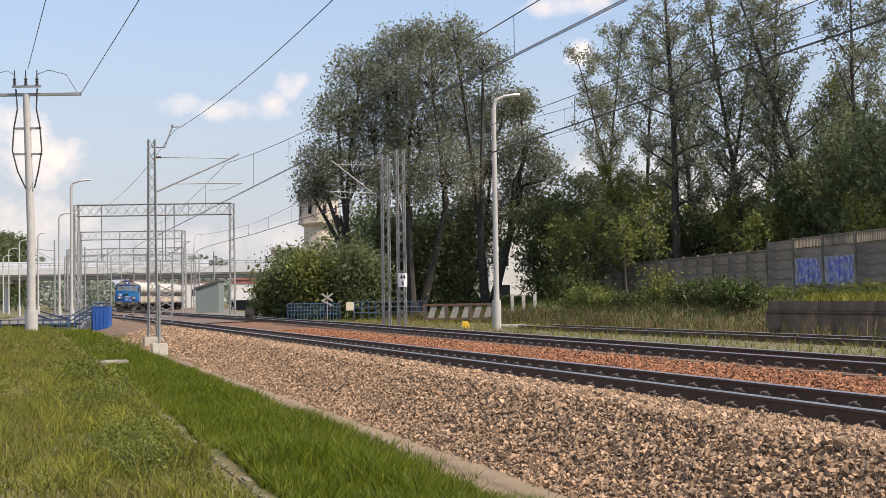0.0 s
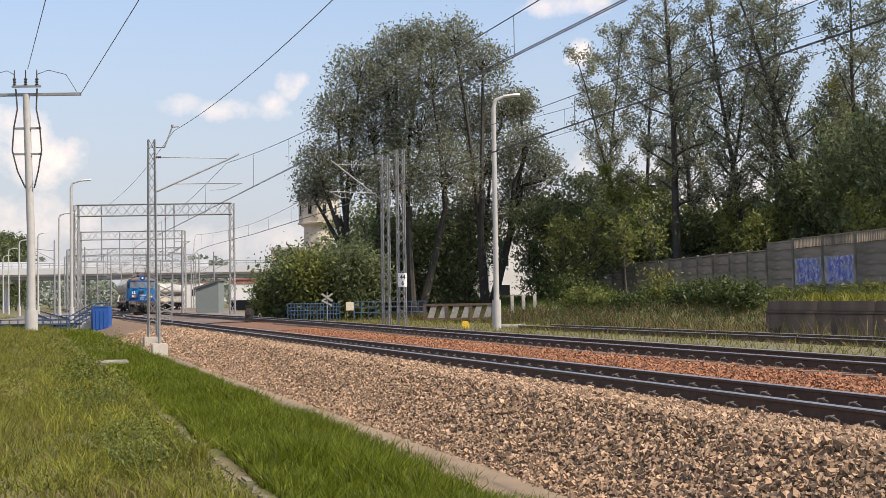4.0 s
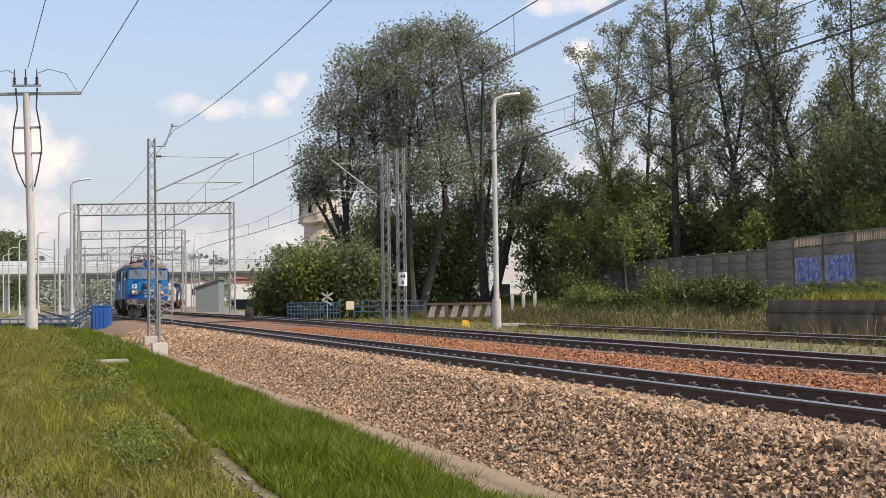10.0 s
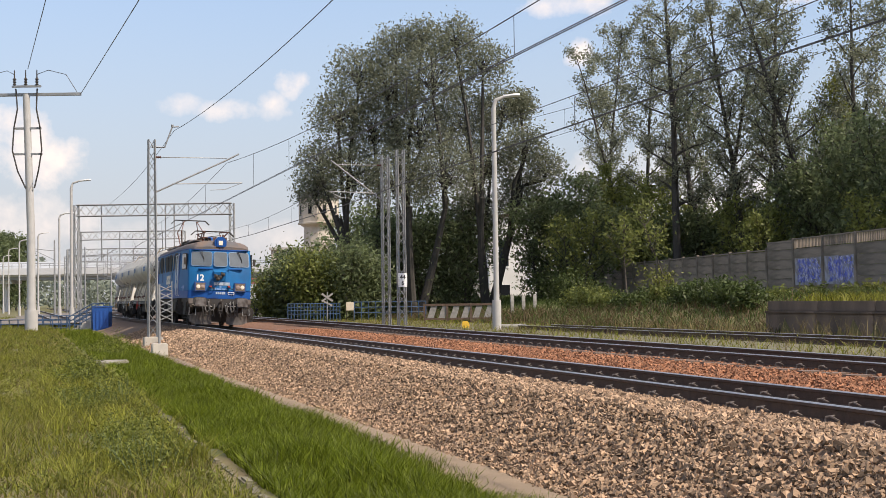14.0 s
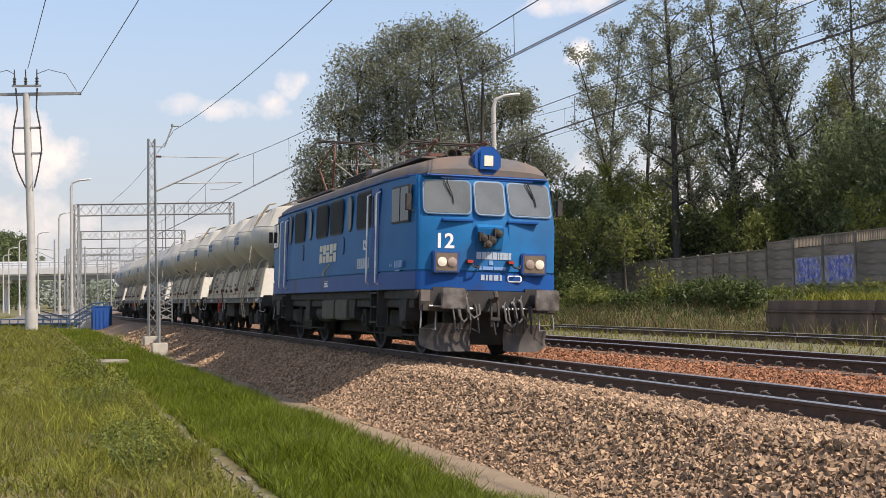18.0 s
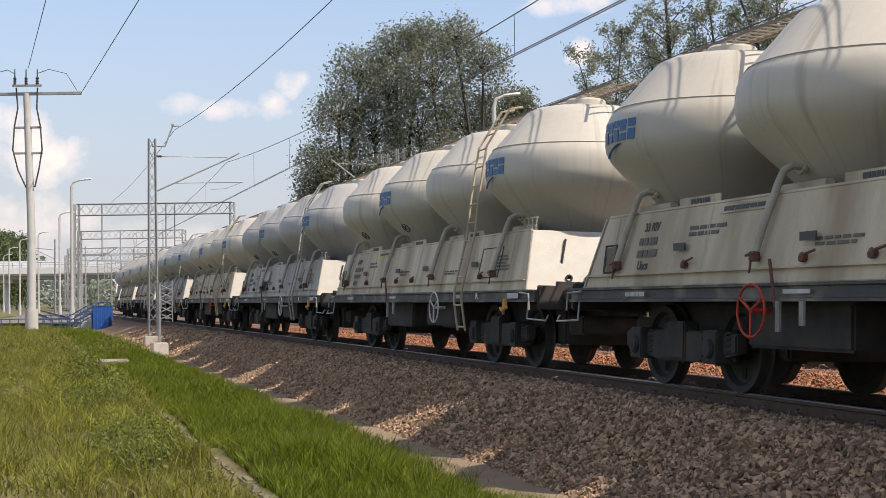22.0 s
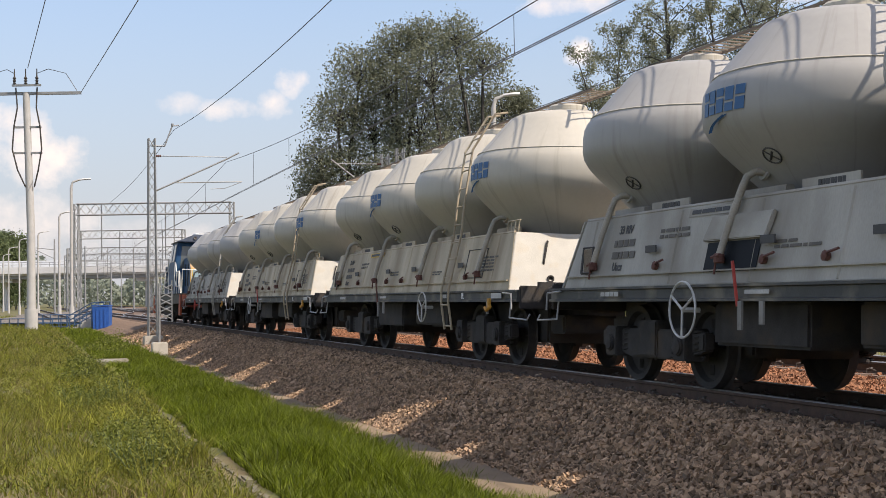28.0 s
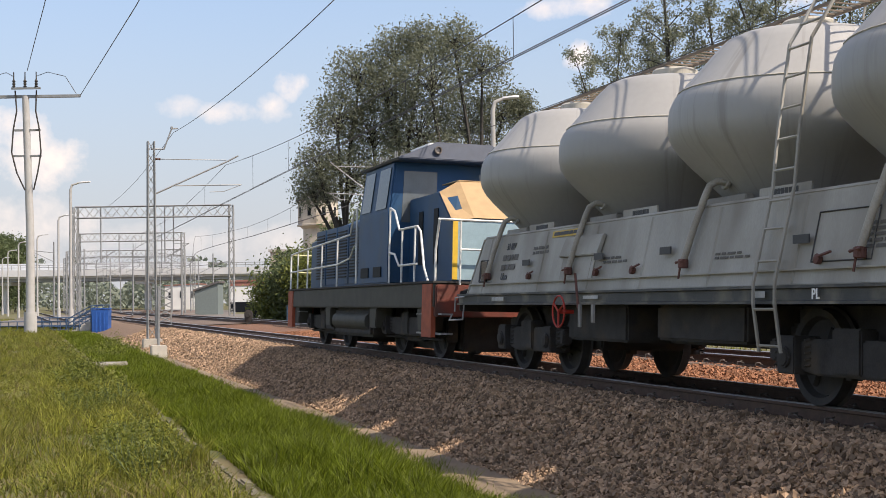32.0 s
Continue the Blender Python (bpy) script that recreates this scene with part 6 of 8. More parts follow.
    for i, x in enumerate((-4.74, -1.58, 1.58, 4.74)):
        tk = part("tank", _font["tank" if not grey else "tank grey"], None, t, "rounded cream cement tank with a conical bottom", at=Matrix.Translation((x, 0, 0)))
        part("weld_seam", _font["seam"], None, tk)
        part("manhole_lid", _font["lid"], None, tk)
        words("tank_number", str(4 - i), 0.2, M_DARKINK, tk, Matrix.Rotation(-0.03, 4, "Z") @ on_near(0, -1.236, 2.45, 0.816))
        if 1 <= k <= 6 and i in (0, 1):
            part("round_mark", Mesh().tube([(0.1 * math.cos(a), 0.1 * math.sin(a), 0.003) for a in np.linspace(0, 2 * math.pi, 19)], 0.010, 4).tube([(-0.065, 0.065, 0.003), (0.065, -0.065, 0.003)], 0.009, 4).tube([(-0.05, -0.05, 0.003), (0.03, 0.05, 0.003)], 0.014, 4), M_DARKINK, tk, "small round black painted mark", at=Matrix.Rotation(0.30, 4, "Z") @ on_near(0, -1.165, 2.38, 0.816))
        # discharge pipe, bent over the top rail and down the side board
        pipe = part("discharge_pipe", Mesh().tube([(x + 0.03, -0.98, 2.24), (x + 0.02, -1.11, 2.25), (x + 0.0, -1.19, 2.20), (x - 0.02, -1.235, 2.08), (x - 0.10, -1.33, 1.72), (x - 0.17, -1.40, 1.40)], 0.038, 10), mat("grimy_pipe_paint", (0.36, 0.33, 0.27), 0.6, vary=0.25, scale=4), t, "thick bent discharge pipe", smooth=True)
        part("valve", Mesh().turned([(0.04, -0.05), (0.055, -0.04), (0.055, 0.04), (0.04, 0.05)], 12, Matrix.Translation((x - 0.17, -1.40, 1.38))).tube([(x - 0.26, -1.44, 1.39), (x - 0.10, -1.44, 1.41)], 0.016, 5).tube([(x - 0.20, -1.42, 1.35), (x - 0.22, -1.43, 1.22)], 0.012, 5), mat("rusty_valve", (0.13, 0.055, 0.042), 0.75, vary=0.4), pipe, "rusty outlet valve")
        part("pipe_flange", Mesh().turned([(0.045, 0), (0.085, 0.0), (0.085, 0.03), (0.045, 0.03)], 12, Matrix.Translation((x + 0.03, -0.99, 2.24)) @ Matrix.Rotation(math.radians(70), 4, "X")), m_side, pipe)
        for y in (-1.0, 0.85):
            part("tank_foot", Mesh().box(x - 0.42, x + 0.42, y, y + 0.10, 1.9, 2.10), m_side, t, bevel=0.01)
    for x in {0: (1.58, -4.74), 7: ()}.get(k, (4.74, -1.58)):
        company_mark("company_mark", 0.82, 0.24, M_INK, t, on_near(x, -1.507, 2.94), "dark blue company mark of plain slanted blocks", 1.507)
    # cat walk, rails and ladder
    walkway = part("roof_walkway", Mesh().box(-6.1, 6.1, -0.20, -0.17, 4.08, 4.11).box(-6.1, 6.1, 0.17, 0.20, 4.08, 4.11), mat("rusty_walkway", (0.20, 0.155, 0.115), 0.8, vary=0.3), t, "narrow slatted walkway along the tank tops")
    slats = Mesh()
    for x in np.arange(-6.05, 6.06, 0.16):
        slats.box(x - 0.012, x + 0.012, -0.17, 0.17, 4.09, 4.105)
    tagged(part("walkway_slats", slats, MATS["rusty_walkway"], walkway), kind="stuff")
    hr = Mesh()
    for x in np.arange(-6.0, 6.1, 2.0):
        hr.tube([(x, 0.38, 4.02), (x, 0.42, 4.22)], 0.014, 5)
    hr.tube([(-6.0, 0.42, 4.22), (6.0, 0.42, 4.22)], 0.014, 5)
    part("walkway_rail", hr, m_side, t)
    lx = 3.16
    for d in (-0.19, 0.19):
        part("ladder_stile", Mesh().tube([(lx + d, -1.40, 0.50), (lx + d, -1.47, 0.95), (lx + d, -1.47, 1.15), (lx + d, -1.27, 2.05), (lx + d, -1.22, 2.6), (lx + d, -1.10, 3.45), (lx + d, -0.72, 4.06), (lx + d, -0.5, 4.10)], 0.020, 6), m_side, t)
    rungs = [(-1.41, 0.56), (-1.465, 0.90), (-1.42, 1.35), (-1.355, 1.66), (-1.30, 1.93), (-1.255, 2.22), (-1.22, 2.52), (-1.18, 2.82), (-1.145, 3.12), (-1.11, 3.40), (-0.98, 3.65), (-0.82, 3.9)]
    for y, z in rungs:
        part("ladder_rung", Mesh().tube([(lx - 0.19, y, z), (lx + 0.19, y, z)], 0.014, 5), m_side, t)
    # hand wheel on the side sill
    w = Mesh()
    c, wr = Vector(({0: -1.6, 4: -2.3, 6: -2.3, 7: -1.75}.get(k, 2.02), -1.52, 0.86)), {4: 0.29, 3: 0.20, 7: 0.20}.get(k, 0.25)
    w.tube([c + Vector((wr * math.cos(a), 0, wr * math.sin(a))) for a in np.linspace(0, 2 * math.pi, 25)], 0.013, 6)
    for a in (0.5, 2.6, 4.7):
        w.tube([c, c + Vector((wr * math.cos(a), 0, wr * math.sin(a)))], 0.014, 5)
    w.tube([c, c + Vector((0, 0.2, 0))], 0.03, 6)
    part("brake_wheel", w, M_RED if k in (0, 3, 7) else mat("pale_grey_paint", (0.5, 0.5, 0.48), 0.5), t, "round brake hand wheel")
    # small fittings and stencilled data as plain bars
    for x in (-0.9, 0.9, 3.6, -3.4):
        part("label_frame", Mesh().box(x - 0.13, x + 0.13, -1.36, -1.345, 1.50, 1.58), M_DARKINK, t, at=Matrix.Rotation(0, 4, "X"))
    for x in (-3.16, 0.0, 3.16):
        plate = part("number_plate_board", Mesh().box(x - 0.62, x + 0.30, -1.16, -1.14, 1.985, 2.09), m_side, t, "pale board between the tanks with a faded number")
        part("number_mark", bars(Mesh(), x - 0.35, 2.01, (0.05, 0.05, 0.06, 0.06, 0.03, 0.06, 0.05), 0.055, -1.161, 0.012), M_DARKINK, plate)
    part("hook_bracket", Mesh().box(5.22, 5.30, -1.46, -1.42, 0.84, 1.00).tube([(5.14, -1.46, 0.86), (5.26, -1.48, 0.82), (5.38, -1.46, 0.88)], 0.025, 6), mat("worn_orange_paint", (0.55, 0.27, 0.04), 0.6, vary=0.3), t, "worn orange roping hook")
    crate = part("mesh_box", Mesh().tube([(-5.28, -1.395, 1.30), (-5.28, -1.36, 1.62), (-4.98, -1.36, 1.62), (-4.98, -1.395, 1.30), (-5.28, -1.395, 1.30)], 0.016, 4), M_DARKINK, t, "small framed mesh holder")
    part("mesh_face", Mesh().box(-5.26, -5.0, -1.372, -1.366, 1.32, 1.60), mat("brown_mesh", (0.17, 0.13, 0.09), 0.7, vary=0.4, scale=40), crate)
    guard = Mesh()
    for x in np.arange(5.2, 5.75, 0.16):
        guard.tube([(x, -1.15, 1.98), (x, -1.13, 2.16)], 0.010, 4)
    part("end_guard", guard.tube([(5.2, -1.13, 2.16), (5.72, -1.13, 2.16)], 0.012, 4), m_side, t)
    lean = math.atan2(bot_v - top_v, z1 - z0)
    M = lambda x, z: on_near(x, -(bot_v + 0.006 + (top_v - bot_v) * (z - z0) / (z1 - z0)), z, -lean)
    rnd = random.Random(50 + k)
    for x, z, n, h in ((-4.20, 1.60, 2, 0.085), (-3.0, 1.72, 2, 0.04), (-0.5, 1.50, 2, 0.03), (2.3, 1.45, 2, 0.025), (4.85, 1.62, 5, 0.03)):
        b = Mesh()
        for i in range(n):
            xx = -0.34
            while xx < 0.25 + rnd.uniform(-0.2, 0.1):
                ww = rnd.uniform(0.06, 0.2)
                b.box(xx, xx + ww, i * -h * 1.7, i * -h * 1.7 + h, 0, 0.003)
                xx += ww + 0.035
        tagged(part("stencil", b, mat("faded_dark_stencil", (0.11, 0.10, 0.085), 0.7, vary=0.3), t, at=M(x, z)), kind="stuff")
    words("traffic_code", "33 RIV", 0.14, M_DARKINK, t, M(-4.28, 1.80))
    words("type_code", "Uacs", 0.14, M_DARKINK, t, M(-4.34, 1.36))
    part("data_panel", Mesh().tube([(-0.45, -0.3, 0), (0.45, -0.3, 0), (0.45, 0.16, 0), (-0.45, 0.16, 0), (-0.45, -0.3, 0)], 0.008, 4), M_DARKINK, t, at=M(4.2, 1.62))
    part("pressure_plate", Mesh().box(-0.52, 0.52, -0.045, 0.045, 0, 0.004), mat("worn_yellow_plate", (0.55, 0.36, 0.06), 0.6, vary=0.3) if k % 2 else m_side, t, "worn yellow pressure plate" if k % 2 else "", at=M(-2.2, 1.90))
    part("plate_bars", bars(Mesh(), -0.45, -0.02, (0.2, 0.28, 0.12, 0.14), 0.045, 0.0).box(0, 0.01, 0, 0.004, 0, 0.01), M_DARKINK, t, at=M(-2.2, 1.90) @ Matrix.Rotation(-math.pi / 2, 4, "X") @ Matrix.Translation((0, -0.006, 0)))
    for x in (-3.25, -0.95, 0.1, 3.9):
        part("cock_handle", Mesh().tube([(0, 0, 0.02), (0.06, 0.02, 0.06), (0.24, 0.05, 0.07)], 0.014, 5).turned([(0.04, 0), (0.05, 0.05), (0.0, 0.07)], 8), mat("rusty_valve", (0.13, 0.055, 0.042), 0.75, vary=0.4), t, at=M(x, 1.34))
    if k in (2, 4, 7):
        part("hatch_cover", Mesh().prism([(-0.62, -0.10), (0.62, -0.10), (0.70, 0.16), (-0.50, 0.16)], 0.0, 0.05, "z"), m_side, t, "tool hatch cover in the side board", at=M(-1.6, 1.66), bevel=0.01)
        part("hatch_opening", Mesh().box(-0.55, 0.5, -0.42, -0.11, 0.0, 0.006), M_GRILLE if k != 7 else m_side, t, at=M(-1.6, 1.66))
    for x, h in ((-1.25, 0.26), (-0.85, 0.2), (5.2, 0.16)):
        part("ticket_holder", Mesh().box(x - 0.035, x + 0.035, -1.45, -1.425, 0.93 - h, 0.95), mat("dusty_grey_paint", (0.24, 0.23, 0.21), 0.6, vary=0.3), t)
    part("brake_lever", Mesh().tube([(-1.3, -1.44, 0.9), (-1.36, -1.46, 1.30), (-1.37, -1.46, 1.34)], 0.018, 5), M_RED if k in (4, 6) else mat("rusty_valve", (0.13, 0.055, 0.042), 0.75, vary=0.4), t)
    words("country_code", "PL", 0.13, M_WHITE, t, on_near(3.95, -1.424, 1.035))
    tagged(part("sill_stencils", bars(Mesh(), -4.6, 1.01, (0.1, 0.14, 0.08, 0.12), 0.05, -1.424).box(-1.2, -0.75, -1.424, -1.421, 1.02, 1.06).box(2.9, 3.1, -1.424, -1.421, 1.01, 1.07).box(5.3, 5.75, -1.424, -1.421, 1.0, 1.08), mat("faded_white_lettering", (0.45, 0.45, 0.43), 0.6), t), kind="stuff")
    part("brake_cylinder", Mesh().tube([(-0.9, -0.3, 0.72), (0.1, -0.3, 0.72)], 0.2, 12).tube([(0.6, 0.5, 0.7), (1.8, 0.5, 0.7)], 0.19, 12).tube([(-2.6, 0, 0.62), (2.6, 0, 0.62)], 0.03, 5), M_BLACK, t, smooth=True)
    for x0, x1, w, z in ((-2.3, -0.5, 1.15, 0.50), (0.2, 2.2, 1.10, 0.55), (-5.6, -2.4, 0.62, 0.36), (2.4, 5.6, 0.62, 0.36)):
        part("underframe_box", Mesh().box(x0, x1, -w, w, z, 0.95), M_BLACK, t, bevel=0.03)
    part("draft_beam", Mesh().box(-6.1, 6.1, -0.58, 0.58, 0.50, 0.775), M_BLACK, t, bevel=0.03)
    part("centre_sill", Mesh().box(-F, F, -0.3, 0.3, 0.78, 1.0), M_BLACK, t)
    wheels = []
    for x in (-3.95, 3.95):
        wheels += bogie(t, x, 1.80, 0.46)
    return t, wheels


def diesel_shunter():
    t = thing("diesel_shunter", "dark blue diesel shunting locomotive with white handrails behind the wagons", "locomotive")
    blue = mat("dull_navy_paint", (0.016, 0.066, 0.145), 0.5, vary=0.15, scale=1.5, bump=0.03, spec=0.25, dirt=(0.045, 0.075, 0.10), dirt_amount=0.35)
    frame_m = mat("grimy_olive_frame", (0.055, 0.052, 0.04), 0.7, vary=0.3, scale=3)
    rail_m = mat("white_handrail_paint", (0.72, 0.72, 0.68), 0.45, bump=0)
    part("frame", Mesh().box(-6.30, 6.45, -1.42, 1.42, 0.90, 1.32), frame_m, t, "grimy olive-brown frame", bevel=0.02)
    part("walkway", Mesh().box(-6.32, 6.47, -1.45, 1.45, 1.325, 1.36), M_BLACK, t)
    for s_ in (-1, 1):
        for y in (-0.875, 0.875):
            buffer(t, s_ * 7.05, y, s_)
        part("headstock", Mesh().box(min(s_ * 6.3, s_ * 6.5), max(s_ * 6.3, s_ * 6.5), -1.40, 1.40, 0.75, 1.30), mat("orange_red_paint", (0.17, 0.035, 0.02), 0.65, vary=0.3, scale=3, dirt=(0.08, 0.04, 0.03), dirt_amount=0.4), t, "orange-red end beam", bevel=0.02)
        for y in (-1.36, 1.36):
            part("end_step_side", Mesh().box(min(s_ * 5.80, s_ * 6.36), max(s_ * 5.80, s_ * 6.36), min(y, y * 1.06), max(y, y * 1.06), 0.40, 1.31), mat("faded_red_plate", (0.36, 0.075, 0.03), 0.65, vary=0.3), t)
            for z in (0.45, 0.78):
                part("step", Mesh().box(min(s_ * 5.2, s_ * 6.7), max(s_ * 5.2, s_ * 6.7), min(y, y * 0.85), max(y, y * 0.85), z, z + 0.03), M_GALV, t)
    # cab
    W = 1.40
    c0, c1 = 0.95, 3.30
    part("cab", Mesh().loft([[(x0 - dx, -w, z), (x1 + dx, -w, z), (x1 + dx, w, z), (x0 - dx, w, z)] for z, w, dx, x0, x1 in ((1.36, W, 0, c0, c1), (2.75, W, 0, c0, c1), (3.72, W - 0.12, -0.06, c0, c1))]), blue, t, bevel=0.03)
    part("cab_roof", Mesh().loft([[(c0 - 0.25, -1.32, 3.72), (c0 - 0.25, 1.32, 3.72), (c1 + 0.35, 1.32, 3.72), (c1 + 0.35, -1.32, 3.72)], [(c0 - 0.28, -1.34, 3.76), (c0 - 0.28, 1.34, 3.76), (c1 + 0.38, 1.34, 3.76), (c1 + 0.38, -1.34, 3.76)], [(c0 - 0.2, -0.55, 4.10), (c0 - 0.2, 0.55, 4.10), (c1 + 0.3, 0.55, 4.10), (c1 + 0.3, -0.55, 4.10)]]), mat("dark_blue_roof", (0.03, 0.045, 0.075), 0.5, vary=0.15), t, "dark blue faceted cab roof", bevel=0.01)
    part("roof_unit", Mesh().box(1.4, 2.7, -0.45, 0.45, 4.10, 4.20), M_WHITE, t, "pale air-conditioning unit", bevel=0.03)
    part("roof_lamp", Mesh().turned([(0.075, 0), (0.075, 0.05), (0.055, 0.05), (0.04, 0.02), (0.0, 0.02)], 14, Matrix.Translation((c1 + 0.36, -0.55, 3.93)), "x"), M_BUFFER, t)
    for x0, x1 in ((c0 + 0.22, c0 + 0.95), (c0 + 1.35, c1 - 0.2)):
        for y in (-1, 1):
            part("cab_side_window", Mesh().loft([[(x0, y * 1.402, 2.82), (x1, y * 1.402, 2.82), (x1, y * 1.30, 3.62), (x0, y * 1.30, 3.62)], [(x0, y * 1.41, 2.82), (x1, y * 1.41, 2.82), (x1, y * 1.31, 3.62), (x0, y * 1.31, 3.62)]]), M_GLASS, t)
    for x, d in ((c1, 1), (c0, -1)):
        for y0, y1 in ((-1.15, -0.45), (0.45, 1.15)):
            part("cab_end_window", Mesh().loft([[(x + d * 0.002, y0, 2.55), (x + d * 0.002, y1, 2.55), (x - d * 0.05, y1 * 0.95, 3.55), (x - d * 0.05, y0 * 0.95, 3.55)], [(x + d * 0.014, y0, 2.55), (x + d * 0.014, y1, 2.55), (x - d * 0.04, y1 * 0.95, 3.55), (x - d * 0.04, y0 * 0.95, 3.55)]]), M_SCREEN, t)
    part("cab_vent", Mesh().box(c0 + 0.3, c0 + 0.9, -W - 0.02, -W, 1.5, 1.7).box(c0 + 1.3, c0 + 1.9, -W - 0.02, -W, 1.5, 1.7), M_GRILLE, t)
    # hoods: the short one towards the wagons
    hood = lambda x0, x1, w, z1, ch0, ch1: Mesh().loft([[(x0, -w, 1.36), (x0, w, 1.36), (x0, w, z1 - ch0), (x0 + (0.4 if ch0 > 0.3 else 0), w * 0.55, z1 - ch0 * 0.4), (x0 + (0.4 if ch0 > 0.3 else 0), -w * 0.55, z1 - ch0 * 0.4), (x0, -w, z1 - ch0)],
                                                   [(x1 - (0.9 if ch1 > 0.3 else 0), -w, 1.36), (x1 - (0.9 if ch1 > 0.3 else 0), w, 1.36), (x1 - 0.9 * (ch1 > 0.3), w, z1 - 0.22), (x1 - 0.9 * (ch1 > 0.3), w * 0.6, z1), (x1 - 0.9 * (ch1 > 0.3), -w * 0.6, z1), (x1 - 0.9 * (ch1 > 0.3), -w, z1 - 0.22)],
                                                   [(x1, -w, 1.36), (x1, w, 1.36), (x1, w, z1 - max(0.22, ch1 + 0.1)), (x1, w * 0.6, z1 - ch1), (x1, -w * 0.6, z1 - ch1), (x1, -w, z1 - max(0.22, ch1 + 0.1))]])
    part("short_hood", hood(c1 + 0.01, 6.05, 0.98, 3.20, 0.22, 0.75), blue, t, "short dark blue hood", bevel=0.015)
    # tan top and slope and a pale front, lighter than the navy hood
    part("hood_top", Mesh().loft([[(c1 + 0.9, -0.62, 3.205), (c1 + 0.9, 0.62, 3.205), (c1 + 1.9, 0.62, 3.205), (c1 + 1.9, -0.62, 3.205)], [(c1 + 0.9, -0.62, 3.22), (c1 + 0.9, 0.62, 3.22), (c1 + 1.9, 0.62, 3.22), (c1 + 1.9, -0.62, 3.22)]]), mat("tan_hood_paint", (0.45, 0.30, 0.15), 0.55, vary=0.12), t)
    part("hood_slope", Mesh().loft([[(c1 + 1.87, -0.97, 2.99), (c1 + 1.87, -0.60, 3.215), (c1 + 1.87, 0.60, 3.215), (c1 + 1.87, 0.97, 2.99)], [(6.07, -0.98, 2.38), (6.07, -0.60, 2.48), (6.07, 0.60, 2.48), (6.07, 0.98, 2.38)]], closed=False), mat("tan_hood_paint", (0.45, 0.30, 0.15), 0.55, vary=0.12), t, "tan sloping hood top")
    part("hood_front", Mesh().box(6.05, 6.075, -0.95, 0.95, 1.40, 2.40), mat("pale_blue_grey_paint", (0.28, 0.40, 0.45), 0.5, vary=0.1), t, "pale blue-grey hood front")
    for y in (-0.99, 0.90):
        part("hood_edge_stripe", Mesh().box(6.06, 6.09, y, y + 0.09, 1.40, 2.46), M_YELLOW, t, "yellow edge stripe")
    part("long_hood", hood(-5.9, c0 - 0.01, 0.95, 3.10, 0.55, 0.0), blue, t, "long dark blue engine hood with louvred doors", bevel=0.015)
    for i in range(5):
        x = -5.2 + i * 1.18
        d = part("engine_door", Mesh().box(x, x + 1.08, -0.975, -0.95, 1.45, 2.80), blue, t, bevel=0.008)
        lv = Mesh()
        for j in range(16):
            lv.box(x + 0.12, x + 0.96, -0.995, -0.972, 1.60 + j * 0.07, 1.63 + j * 0.07)
        part("louvre", lv, M_GRILLE, d)
    for i in range(2):
        x = 4.0 + i * 0.95
        part("side_grille", Mesh().box(x, x + 0.25, -1.0, -0.982, 1.7, 2.7), M_GRILLE, t)
    # handrails
    def railing(pts, uprights, y):
        part("handrail", Mesh().tube([(x, y, z) for x, z in pts], 0.022, 6), rail_m, t, "white tubular handrail", smooth=True)
        for x, z in uprights:
            part("handrail_post", Mesh().tube([(x, y, 1.34), (x, y, z)], 0.020, 6), rail_m, t)
    for y in (-1.40, 1.40):
        railing([(-6.3, 1.34), (-6.3, 2.25), (-4.9, 2.30), (0.2, 2.45), (0.55, 2.95), (0.75, 2.98), (0.78, 1.4)], [(-5.4, 2.28), (-4.2, 2.32), (-2.6, 2.36), (-1.0, 2.42)], y)
        railing([(-6.3, 1.80), (-0.9, 1.85), (0.2, 1.95), (0.6, 2.2)], [], y)
        railing([(3.42, 2.80), (3.75, 2.72), (4.1, 2.35), (5.3, 2.35), (5.5, 2.25), (5.75, 1.6), (6.0, 1.36)], [(3.42, 2.8), (4.3, 2.35), (5.15, 2.35)], y)
        railing([(3.42, 1.95), (3.8, 1.9), (4.1, 1.68), (5.3, 1.68)], [], y)
        railing([(6.42, 1.34), (6.42, 1.9), (6.6, 2.38), (6.62, 2.4)], [], y)
    part("end_rail", Mesh().tube([(6.55, -1.40, 2.40), (6.55, 1.40, 2.40)], 0.022, 6).tube([(6.55, -1.0, 1.9), (6.55, 1.0, 1.9)], 0.02, 6).tube([(6.55, -1.0, 1.3), (6.55, -1.0, 2.4)], 0.02, 6).tube([(6.55, 1.0, 1.3), (6.55, 1.0, 2.4)], 0.02, 6), rail_m, t)
    part("far_end_rail", Mesh().tube([(-6.38, -1.40, 2.25), (-6.38, 1.40, 2.25)], 0.022, 6).tube([(-6.38, -1.2, 1.8), (-6.38, 1.2, 1.8)], 0.02, 6).tube([(-6.38, -0.6, 1.3), (-6.38, -0.6, 2.25)], 0.02, 6).tube([(-6.38, 0.6, 1.3), (-6.38, 0.6, 2.25)], 0.02, 6), mat("yellow_handrail_paint", (0.60, 0.55, 0.25), 0.45, bump=0), t, "pale yellow end handrail")
    part("fuel_tank", Mesh().box(-1.6, 1.7, -1.28, 1.28, 0.30, 0.9), M_BLACK, t, bevel=0.06)
    for x in (-5.5, 1.8):
        part("traction_gear", Mesh().box(x, x + 3.75, -0.62, 0.62, 0.14, 0.95), M_BLACK, t, bevel=0.05)
    for x in (-5.6, -2.0, 2.1, 5.5):
        part("sand_box", Mesh().prism([(x - 0.22, 0.5), (x + 0.22, 0.5), (x + 0.28, 0.9), (x - 0.28, 0.9)], -1.36, -1.02), frame_m, t, bevel=0.02)
